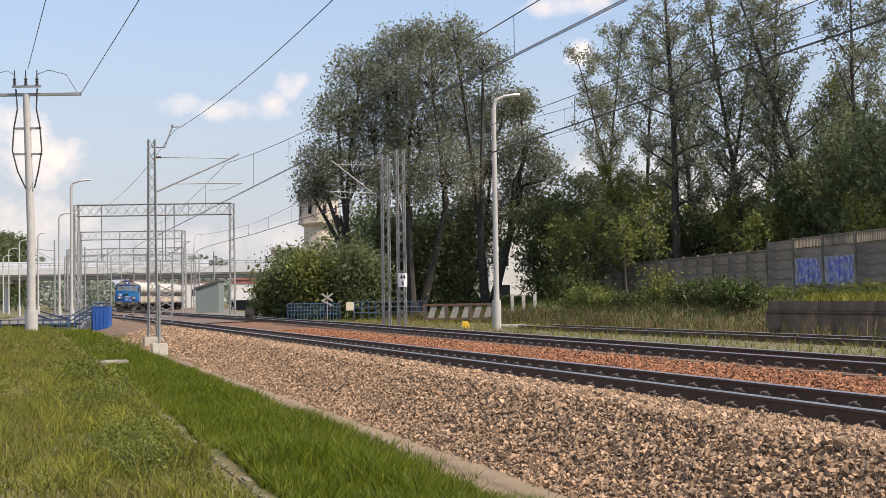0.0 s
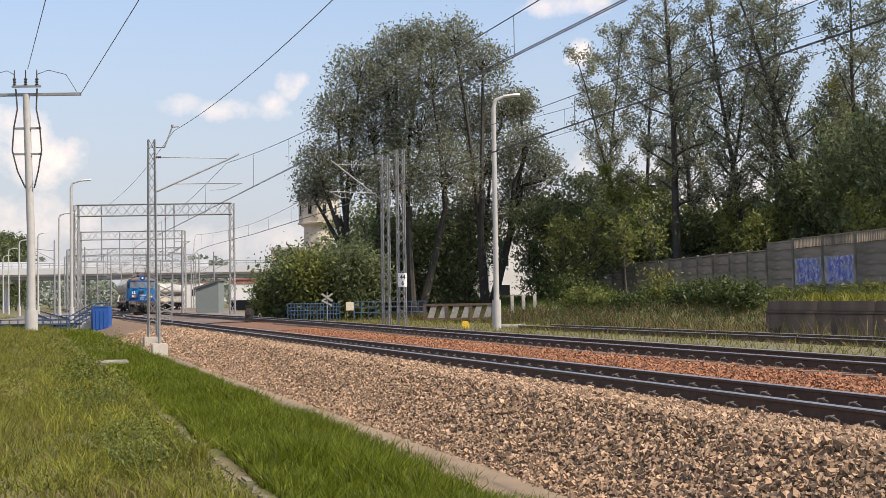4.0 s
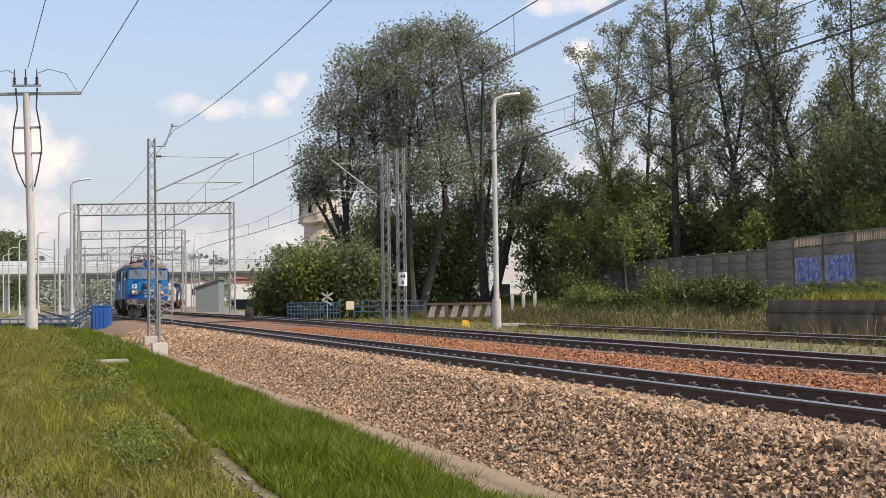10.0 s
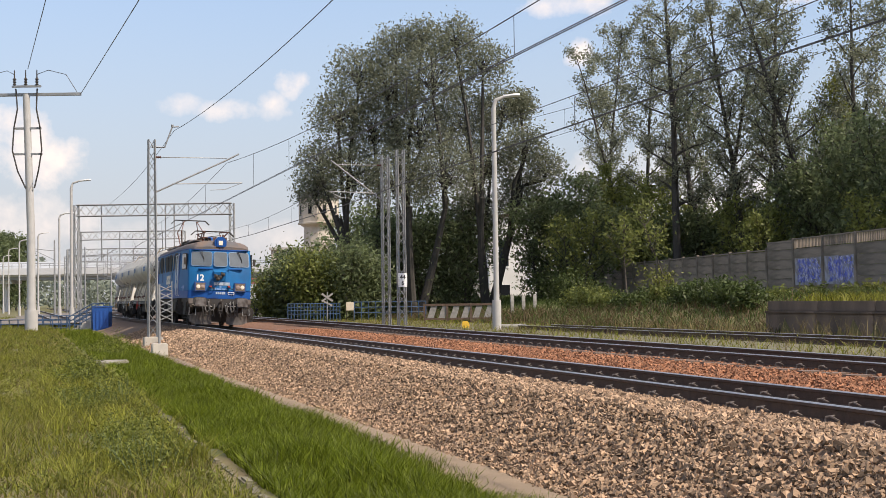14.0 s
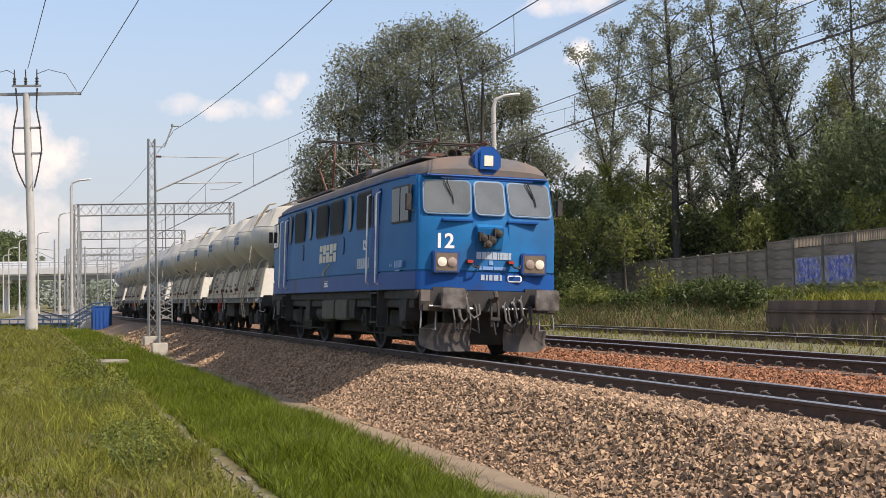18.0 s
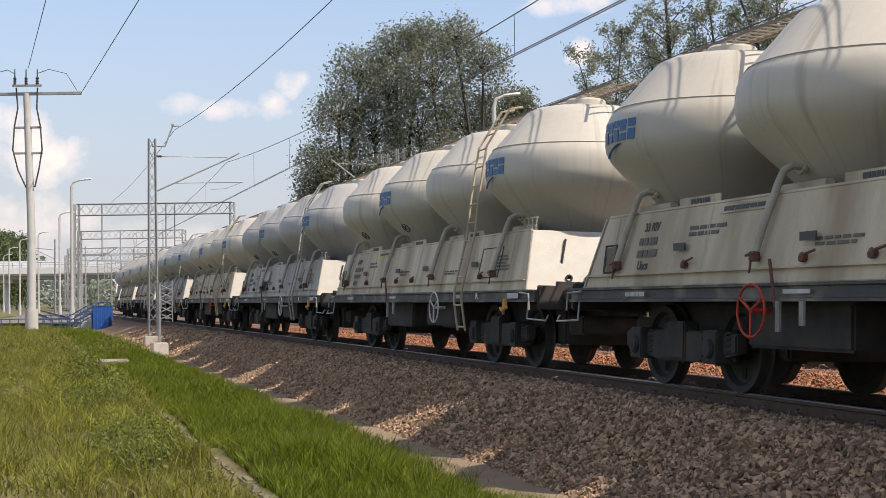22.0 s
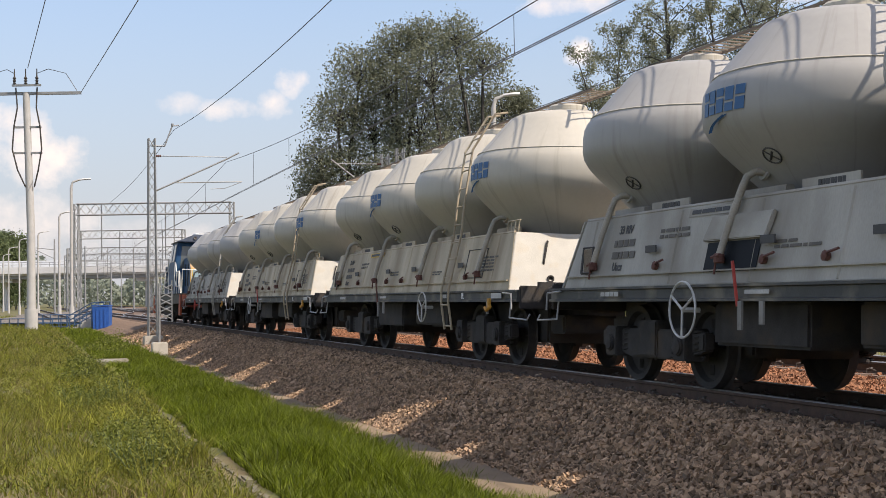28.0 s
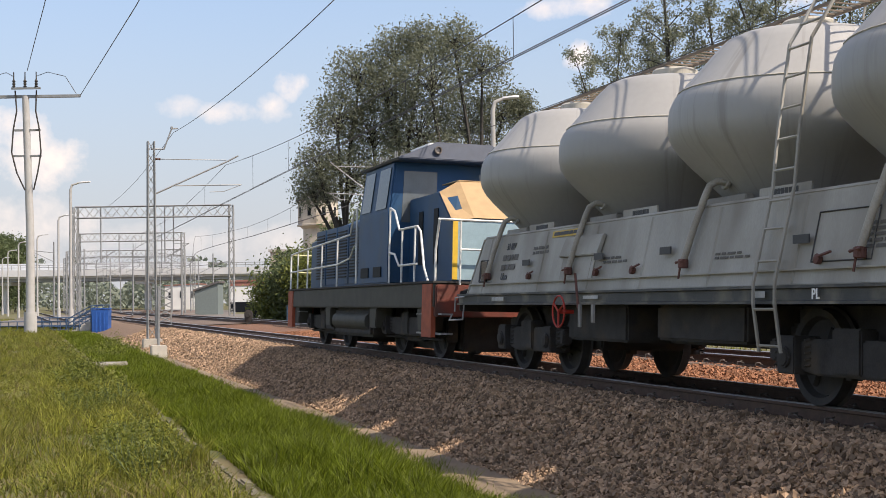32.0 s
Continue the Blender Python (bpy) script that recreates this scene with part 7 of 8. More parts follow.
    part("air_tank", Mesh().tube([(-1.5, -1.18, 0.62), (1.5, -1.18, 0.62)], 0.2, 12), frame_m, t, smooth=True)
    wheels = []
    for x in (-3.6, 3.6):
        wheels += bogie(t, x, 2.6, 0.55, True)
    return t, wheels


# times and places of the train's front along the way
RUN = ((0, 164.6), (1, 156.3), (2, 147.95), (3, 139.55), (4, 131.1), (5, 122.65), (6, 114.2), (7, 105.75), (8, 97.3), (9, 88.9), (10, 80.57), (11, 72.27), (12, 64.03), (13, 55.65), (14, 46.95),
       (15, 38.25), (16, 29.55), (17, 21.0), (18, 12.35), (19, 3.43), (20, -5.28), (21, -14.25), (22, -23.28), (23, -32.15), (24, -41.33), (25, -50.55), (26, -59.8), (27, -69.0), (28, -78.2),
       (29, -87.45), (30, -96.65), (31, -106.22), (32, -115.98))


def front_at(t):
    """Smooth curve through RUN."""
    ts, ss = [r[0] for r in RUN], [r[1] for r in RUN]
    i = min(max(int(t), 0), len(ts) - 2)
    d = lambda k: (ss[min(k + 1, len(ss) - 1)] - ss[max(k - 1, 0)]) / (min(k + 1, len(ss) - 1) - max(k - 1, 0))
    u = t - i
    return (2 * u**3 - 3 * u**2 + 1) * ss[i] + (u**3 - 2 * u**2 + u) * d(i) + (-2 * u**3 + 3 * u**2) * ss[i + 1] + (u**3 - u**2) * d(i + 1)


def vehicle_pose(s_mid, half):
    a, b = P(s_mid - half, 0), P(s_mid + half, 0)
    d = a - b
    return Matrix.Translation((a + b) / 2) @ Matrix.Rotation(math.atan2(d.y, d.x), 4, "Z") @ Matrix.Rotation(CANT, 4, "X")


loco, loco_wheels = electric_loco()
TRAIN = [(loco, loco_wheels, 7.957, 4.25, 0.625)]
WAGON = 13.9
M_SIDE2 = mat("greyed_side_paint", (0.38, 0.365, 0.32), 0.65, vary=0.18, scale=2.0, bump=0.06, dirt=(0.24, 0.22, 0.18), dirt_amount=0.6, stretch=(1, 1, 0.3))
for k in range(8):
    grey = k in (2, 4, 7)
    w, ws = hopper_wagon(k, M_SIDE2 if grey else M_SIDE, "grey-stained cement wagon with four rounded tanks" if grey else "cream cement wagon with four rounded tanks and sloping side boards", grey)
    TRAIN.append((w, ws, 15.915 + WAGON * (k + 0.5), 3.95, 0.46))
shunter, shunter_wheels = diesel_shunter()
TRAIN.append((shunter, shunter_wheels, 15.915 + WAGON * 8 + 7.05, 3.6, 0.55))


# ---- small things along the line ----
def water_tower():
    t = thing("water_tower", "old pale water tower with octagonal head behind the trees", "tower", Matrix.Translation((-20.2, 220, -0.4)))
    wall = mat("pale_old_plaster", (0.50, 0.44, 0.36), 0.9, vary=0.15, scale=0.6, bump=0.2, dirt=(0.34, 0.29, 0.22), dirt_amount=0.4)
    part("shaft", Mesh().turned([(2.7, 0), (2.45, 13.2), (2.45, 13.4)], 12), wall, t)
    part("head", Mesh().turned([(2.5, 13.3), (3.25, 13.9), (3.3, 14.1), (3.3, 17.9), (3.1, 18.0)], 8), wall, t, bevel=0.05)
    part("roof", Mesh().turned([(3.7, 17.95), (3.6, 18.1), (1.2, 20.0), (0.5, 20.6), (0.0, 20.7)], 8), mat("dark_roof_felt", (0.09, 0.085, 0.085), 0.9), t)
    part("cornice", Mesh().turned([(3.3, 13.75), (3.45, 13.8), (3.45, 14.05), (3.3, 14.1)], 8), wall, t)
    for k in range(8):
        m = Matrix.Rotation(math.pi / 4 * (k + 0.5), 4, "Z")
        part("window", Mesh().box(3.0, 3.10, -0.3, 0.3, 15.4, 16.8), M_GRILLE, t, at=m)
    part("annex", Mesh().box(-7.5, -2.2, -3, 3, 0, 9.6), wall, t, bevel=0.05)
    part("annex_roof", Mesh().box(-7.8, -2.0, -3.3, 3.3, 9.6, 10.0), M_CONC, t)
    part("annex_window", Mesh().box(-6.6, -5.6, -3.05, -2.95, 7.2, 8.8), M_GRILLE, t)
    part("annex_window", Mesh().box(-4.6, -3.2, -3.05, -2.95, 7.2, 8.8), M_GRILLE, t)


def house(name, x0, x1, y0, y1, h, wall, roof_m, label, slope=0.0, windows=0, base=-0.4):
    t = thing(name, label, "building", Matrix.Translation((x0, y0, base)))
    w, d = x1 - x0, y1 - y0
    part("wall_shell", Mesh().prism([(0, 0), (w, 0), (w, h), (0, h - slope)], 0, d), wall, t, bevel=0.02)
    part("roof", Mesh().prism([(-0.2, h - slope), (w + 0.2, h + 0.02), (w + 0.2, h + 0.25), (-0.2, h - slope + 0.23)], -0.2, d + 0.2), roof_m, t)
    for i in range(windows):
        x = w * (i + 0.5) / windows
        win = part("window", Mesh().box(x - 0.5, x + 0.5, -0.04, 0.02, h * 0.45, h * 0.75), M_WHITE, t)
        part("pane", Mesh().box(x - 0.43, x + 0.43, -0.06, -0.03, h * 0.47, h * 0.73), M_GLASS, win)
    return t


water_tower()
PLASTER = mat("white_plaster", (0.70, 0.69, 0.66), 0.85, vary=0.08, scale=0.5, bump=0.1)
BRICKRED = mat("dull_red_cladding", (0.30, 0.13, 0.10), 0.8, vary=0.15, scale=1.0)
shop = house("depot_building", -31.5, -23.0, 200, 212, 4.6, PLASTER, BRICKRED, "low white depot building with a dull red fascia", 0, 0)
part("red_fascia", Mesh().box(-0.05, 8.55, -0.08, 0.02, 4.0, 4.85), BRICKRED, shop)
part("dark_plinth", Mesh().box(-0.03, 8.53, -0.06, 0.02, 0, 1.6), M_GRILLE, shop)
house("relay_hut", -29.4, -26.7, 160, 164, 3.9, mat("grey_green_sheet", (0.16, 0.19, 0.18), 0.7, vary=0.15), M_ROOF, "small grey-green equipment hut with a slanted roof", 1.0)
white_house = house("white_house", 4.2, 12.5, 124, 134, 9.2, PLASTER, M_ROOF, "white plastered house half hidden behind the trees", 0.4, 3)
part("dark_doorway", Mesh().box(1.0, 1.9, -0.05, 0.02, 0.0, 2.6), M_GRILLE, white_house)
house("grey_shed", 2.2, 3.7, 116, 120, 6.2, mat("grey_render", (0.30, 0.30, 0.29), 0.9, vary=0.15), M_ROOF, "narrow grey shed among the trees", 0.2)
house("yard_building", -66, -58, 320, 330, 6.0, PLASTER, BRICKRED, "distant white yard building", 0.3, 3)


def dwarf_signal(x, y, h, label):
    t = thing("dwarf_signal", label, "signal", Matrix.Translation((x, y, -0.28)))
    part("signal_base", Mesh().box(-0.14, 0.14, -0.14, 0.14, 0, h * 0.28), M_BLACK, t, bevel=0.02)
    part("signal_head", Mesh().prism([(-0.2, h * 0.28), (0.2, h * 0.28), (0.24, h * 0.8), (0.12, h), (-0.12, h), (-0.24, h * 0.8)], -0.13, 0.13), M_BLACK, t, bevel=0.02)
    part("signal_hood", Mesh().tube([(0, -0.13, h * 0.68), (0, -0.32, h * 0.68)], 0.12, 10), M_BLACK, t)
    part("signal_lens", Mesh().turned([(0.08, 0), (0.05, -0.02), (0.0, -0.03)], 10, Matrix.Translation((0, -0.14, h * 0.68)), "y"), M_RED, t, "dark red lens")


dwarf_signal(-11.25, 78, 0.95, "low black shunting signal standing between the tracks")
dwarf_signal(-14.5, 104, 1.05, "low black shunting signal farther along the tracks")


def blue_rail(x0, x1, y, z0, h, gaps, label, rails_=3, posts=8):
    m = mat("blue_railing_paint", (0.035, 0.08, 0.155), 0.5, vary=0.2, dirt=(0.06, 0.07, 0.08), dirt_amount=0.3)
    t = thing("blue_railing", label, "railing", Matrix.Translation((x0, y, z0)))
    w = x1 - x0
    for i in range(posts + 1):
        part("railing_post", Mesh().tube([(w * i / posts, 0, -0.5), (w * i / posts, 0, h)], 0.035, 6), m, t)
    for k in range(rails_):
        z = h - 0.03 - k * gaps
        part("railing_bar", Mesh().tube([(0, 0, z), (w, 0, z)], 0.032, 6), m, t)
    return t


blue_rail(bear(508) * 86, bear(600) * 86, 86, -0.05, 0.92, 0.22, "blue painted steel railing at the foot crossing", 4, 16)
blue_rail(bear(625) * 86, bear(752) * 86, 86.3, -0.05, 0.98, 0.34, "blue painted steel railing at the foot crossing", 3, 10)
blue_rail(bear(-60) * 85, bear(122) * 85, 85, -0.62, 0.74, 0.27, "low blue steel railing beside the platform stairs", 3, 12)
blue_rail(bear(60) * 92, bear(160) * 92, 92, -0.62, 0.9, 0.3, "low blue steel railing beside the platform stairs", 3, 7)


def stair():
    m = mat("blue_railing_paint", (0.035, 0.08, 0.155), 0.5)
    t = thing("stair_railing", "sloping blue handrails over the steps to the platform", "railing", Matrix.Translation((bear(118) * 85, 85, -0.62)))
    for y in (0, 1.6):
        for z in (0.2, 0.5, 0.8):
            part("sloping_bar", Mesh().tube([(0, y, z), (1.55, y, z + 0.85), (2.3, y, z + 0.9)], 0.035, 6), m, t)
        for x, z in ((0, 0.8), (0.8, 1.25), (1.55, 1.65), (2.3, 1.7)):
            part("post", Mesh().tube([(x, y, -0.3), (x, y, z)], 0.035, 6), m, t)
    for i in range(5):
        part("stair_step", Mesh().box(0.3 * i, 2.4, 0.05, 1.55, 0.17 * i - 0.2, 0.17 * i - 0.03), M_CONC, t, bevel=0.01)
    b = thing("blue_container", "bright blue steel container by the steps", "container", Matrix.Translation((bear(163) * 84, 84, -0.66)))
    part("container_body", Mesh().loft([[(0.0, 0, 0), (0.98, 0, 0), (0.98, 0.9, 0), (0.0, 0.9, 0)], [(-0.04, -0.02, 1.45), (1.0, -0.02, 1.45), (1.0, 0.92, 1.45), (-0.04, 0.92, 1.45)]]), mat("bright_blue_steel", (0.02, 0.10, 0.36), 0.45, vary=0.15), b, bevel=0.03)
    part("container_lid", Mesh().box(-0.06, 1.02, -0.05, 0.95, 1.46, 1.54), mat("bright_blue_steel", (0.02, 0.10, 0.36), 0.45), b, bevel=0.02)
    for x in (0.25, 0.5, 0.75):
        part("container_rib", Mesh().box(x - 0.03, x + 0.03, -0.05, 0.0, 0.1, 1.3), mat("bright_blue_steel", (0.02, 0.10, 0.36), 0.45), b)


stair()


def boards():
    t = thing("white_board", "small square cream notice board on a dark post", "sign", Matrix.Translation((bear(618) * 84, 84, -0.33)))
    part("board", Mesh().box(-0.24, 0.24, -0.02, 0.02, 0.72, 1.24), mat("cream_board", (0.66, 0.56, 0.42), 0.7, vary=0.1), t, bevel=0.01)
    part("post", Mesh().tube([(-0.2, 0.03, -0.2), (-0.2, 0.03, 0.75)], 0.03, 6).tube([(0.2, 0.03, -0.2), (0.2, 0.03, 0.75)], 0.03, 6), M_BLACK, t)
    c = thing("crossing_sign", "weathered crossed warning boards at the foot crossing", "sign", Matrix.Translation((bear(578) * 84, 84, -0.33)))
    part("post", Mesh().tube([(0, 0.03, -0.2), (0, 0.03, 1.9)], 0.035, 6), M_GALV, c)
    for a in (35, -35):
        part("cross_board", Mesh().box(-0.42, 0.42, -0.015, 0.015, -0.06, 0.06), mat("faded_sign_white", (0.32, 0.30, 0.27), 0.7, vary=0.15), c, at=Matrix.Translation((0, -0.02 if a > 0 else 0.0, 1.55)) @ Matrix.Rotation(radians(a), 4, "Y"), bevel=0.004)
    part("lower_board", Mesh().box(-0.35, 0.35, -0.012, 0.012, -0.05, 0.05), mat("faded_sign_white", (0.32, 0.30, 0.27), 0.7), c, at=Matrix.Translation((0, 0.0, 1.2)) @ Matrix.Rotation(radians(28), 4, "Y"))
    b = thing("rusty_barrier", "rusty steel guard barrier with slanted plates by the siding", "barrier", Matrix.Translation((bear(748) * 74, 74, -0.33)))
    m = mat("rusty_brown_steel", (0.10, 0.065, 0.045), 0.85, vary=0.4, scale=4, bump=0.2)
    part("beam", Mesh().box(0, 3.9, -0.06, 0.06, 0.98, 1.10).box(0, 3.9, -0.06, 0.06, 0.22, 0.32), m, b)
    for i in range(6):
        part("barrier_plate", Mesh().prism([(0.2 + i * 0.62, 0.32), (0.55 + i * 0.62, 0.32), (0.75 + i * 0.62, 0.97), (0.42 + i * 0.62, 0.97)], -0.02, 0.02), mat("grey_plate", (0.25, 0.24, 0.22), 0.8, vary=0.3), b)
    for x in (0.05, 1.3, 2.6, 3.85):
        part("barrier_post", Mesh().box(x - 0.05, x + 0.05, -0.08, 0.08, -0.2, 1.1), m, b)
    y = thing("yellow_marker", "small yellow box in the dry grass by the siding", "marker", Matrix.Translation((bear(822) * 62, 62, -0.36)))
    part("marker_body", Mesh().prism([(-0.17, 0), (0.17, 0), (0.17, 0.26), (0.10, 0.36), (-0.14, 0.36), (-0.17, 0.28)], -0.12, 0.12), M_YELLOW, y, bevel=0.02)
    s = thing("concrete_slab", "pale concrete slab lying in the dry grass", "slab", Matrix.Translation((bear(905) * 60, 60, -0.36)))
    part("slab", Mesh().box(-0.5, 0.6, -0.3, 0.3, 0.12, 0.24).box(-0.4, -0.2, -0.25, 0.25, 0, 0.12).box(0.3, 0.5, -0.25, 0.25, 0, 0.12), M_CONC, s, bevel=0.02)
    for px, d in ((905, 80), (925, 80), (945, 80)):
        q = thing("old_gate_post", "grey weathered post under the trees", "post", Matrix.Translation((bear(px) * d, d, -0.33)))
        part("post", Mesh().box(-0.1, 0.1, -0.1, 0.1, -0.2, 1.5), M_CONC, q, bevel=0.02)
    g = thing("drain_cover", "pale concrete cover slab in the grass beside the ditch", "slab", Matrix.Translation((bear(182) * 37, 37, -0.64)))
    part("slab", Mesh().box(-0.52, 0.48, -0.9, 0.9, 0.0, 0.13), mat("mossy_slab_concrete", (0.27, 0.245, 0.19), 0.95, vary=0.3, scale=4, bump=0.3, dirt=(0.13, 0.12, 0.07), dirt_amount=0.4), g, bevel=0.03)


boards()
for txt, z in (("44", 2.13), ("6", 1.87)):
    words("board_digits", txt, 0.26, M_DARKINK, sign_mast, on_front(0.192, 0.0, z) )


def ditch_edge():
    rnd = random.Random(8)
    t = thing("ditch_edging", "broken stone edging along the shallow ditch in the grass", "edging", kind="structure")
    stone = mat("mossy_edging_stone", (0.17, 0.15, 0.10), 0.95, vary=0.35, scale=6, bump=0.4, per=0.25, dirt=(0.10, 0.11, 0.04), dirt_amount=0.4)
    s = 0.5
    while s < 25:
        l = rnd.uniform(0.18, 0.45)
        w = rnd.uniform(0.03, 0.06)
        part("edging_stone", Mesh().box(-l / 2, l / 2, -w, w, -0.25, rnd.uniform(0.0, 0.05)), stone, t, at=along(s, -6.03 + rnd.uniform(-0.03, 0.03), -0.64) @ Matrix.Rotation(rnd.uniform(-0.10, 0.10), 4, "Z") @ Matrix.Rotation(rnd.uniform(-0.1, 0.1), 4, "X"), bevel=0.02)
        s += l + rnd.uniform(0.01, 0.10)


ditch_edge()


# ---- loose stone, grass and weeds ----
def bed_z(s, v):
    far = np.interp(v, (-3.8, -3.55, -3.0, -2.3, -1.75, -1.0, -0.6), (-0.80, -0.66, -0.52, -0.26, -0.155, -0.15, -0.20))
    near = np.interp(v, (-3.18, -2.93, -2.55, -2.08, -1.75, -1.0, -0.6), (-1.05, -0.91, -0.70, -0.37, -0.155, -0.15, -0.20))
    return far + (near - far) * deep(s)


def quick_mesh(name, verts, faces_per, material, label, category, flat=False):
    """verts: n x k x 3; every piece has the same faces."""
    n, k, _ = verts.shape
    f = np.array([q for q in faces_per if len(q) == len(faces_per[0])])
    m = len(faces_per[0])
    idx = (np.arange(n)[:, None, None] * k + f[None]).reshape(-1)
    me = bpy.data.meshes.new(name)
    me.vertices.add(n * k)
    me.vertices.foreach_set("co", verts.astype(np.float32).ravel())
    me.loops.add(len(idx))
    me.loops.foreach_set("vertex_index", idx.astype(np.int32))
    me.polygons.add(len(idx) // m)
    me.polygons.foreach_set("loop_start", np.arange(0, len(idx), m, dtype=np.int32))
    me.update(calc_edges=True)
    me.validate()
    if flat:
        me.shade_flat()
    me.materials.append(material)
    return tagged(new(name, me), label, category, kind="stuff")


def stones(name, s, v, z, size, material, label, seed):
    rng = np.random.default_rng(seed)
    n = len(s)
    c = P_many(s, v, z)
    cube = np.array([(x, y, w) for w in (-1, 1) for x, y in ((-1, -1), (1, -1), (1, 1), (-1, 1))], float)
    p = cube[None] * rng.uniform(0.55, 1.15, (n, 8, 1)) + rng.normal(0, 0.30, (n, 8, 3))
    p *= rng.uniform(0.40, 1.2, (n, 1, 3))
    q = rng.normal(0, 1, (n, 4))
    q /= np.linalg.norm(q, axis=1)[:, None]
    w, x, y, zz = q.T
    R = np.stack([1 - 2 * (y * y + zz * zz), 2 * (x * y - zz * w), 2 * (x * zz + y * w), 2 * (x * y + zz * w), 1 - 2 * (x * x + zz * zz), 2 * (y * zz - x * w), 2 * (x * zz - y * w), 2 * (y * zz + x * w), 1 - 2 * (x * x + y * y)], 1).reshape(n, 3, 3)
    p = np.einsum("nij,nkj->nki", R, p) * (size * rng.uniform(0.6, 1.25, n))[:, None, None] + c[:, None]
    return quick_mesh(name, p, [(3, 2, 1, 0), (4, 5, 6, 7), (0, 1, 5, 4), (1, 2, 6, 5), (2, 3, 7, 6), (3, 0, 4, 7)], material, label, "ballast", True)


def ballast():
    rng = np.random.default_rng(5)
    for seed, (n, s0, s1, size) in enumerate(((36000, -2.5, 14, 0.0245), (32000, 14, 32, 0.0265), (15000, 32, 58, 0.038))):
        s = rng.uniform(s0, s1, n)
        v = foot(s) - 0.12 + (-0.72 - foot(s)) * rng.uniform(0, 1, n) ** 0.95
        stones("ballast_stones", s, v, bed_z(s, v) + rng.uniform(-0.005, 0.035, n), size, M_BALLAST, "loose crushed tan stone on the embankment slope", 30 + seed)
    n = 28000
    s = 2 + 44 * rng.uniform(0, 1, n) ** 1.3
    v = rng.uniform(0.95, 3.8, n)
    z = np.interp(v, (0.6, 1.6, 3.0, 4.0), (-0.22, -0.235, -0.17, -0.15))
    stones("rust_stones", s, v, z + rng.uniform(0.0, 0.03, n), 0.027, M_RUSTSTONE, "rust-red crushed stone between the tracks", 41)
    n = 9000
    s = 0 + 40 * rng.uniform(0, 1, n)
    v = second(s) + rng.uniform(-0.65, 0.65, n)
    stones("rust_stones", s, v, -0.15 + rng.uniform(0.0, 0.03, n), 0.028, M_RUSTSTONE, "rust-red crushed stone between the rails", 42)


def blades(name, s, v, height, width, material, label, seed, lean=0.35, base=None):
    rng = np.random.default_rng(seed)
    n = len(s)
    c = P_many(s, v, 0.0)
    c[:, 2] = ground_z(c[:, 0], c[:, 1]) + hollow(c[:, 0], c[:, 1]) - 0.02 if base is None else base
    a = rng.uniform(0, 2 * math.pi, n)
    side = np.column_stack([np.cos(a), np.sin(a), np.zeros(n)]) * (width * rng.uniform(0.7, 1.3, n))[:, None]
    d = np.column_stack([rng.normal(0, lean, n), rng.normal(0, lean, n), np.ones(n)])
    h = (height * rng.uniform(0.55, 1.3, n))[:, None]
    mid, tip = c + d * h * 0.5 * np.array([0.6, 0.6, 1.0]), c + d * h * np.array([1.5, 1.5, 1.0])
    p = np.stack([c - side, c + side, mid + side * 0.7, mid - side * 0.7, tip + side * 0.08, tip - side * 0.08], 1)
    return quick_mesh(name, p, [(0, 1, 2, 3), (3, 2, 4, 5)], material, label, "grass")


G_LUSH = leaf_mat("lush_grass", (0.13, 0.165, 0.012), 0.65, 0.5)
G_DRY = leaf_mat("mixed_meadow_grass", (0.18, 0.185, 0.026), 0.65, 0.45)
G_STRAW = leaf_mat("straw_dry_grass", (0.24, 0.19, 0.09), 0.35, 0.4)
G_TUFT = leaf_mat("pale_tuft_grass", (0.25, 0.25, 0.04), 0.5, 0.45)
G_WEED = leaf_mat("dark_weed", (0.065, 0.095, 0.022), 0.4, 0.4)
G_DEAD = leaf_mat("brown_dead_grass", (0.11, 0.075, 0.038), 0.4, 0.3)


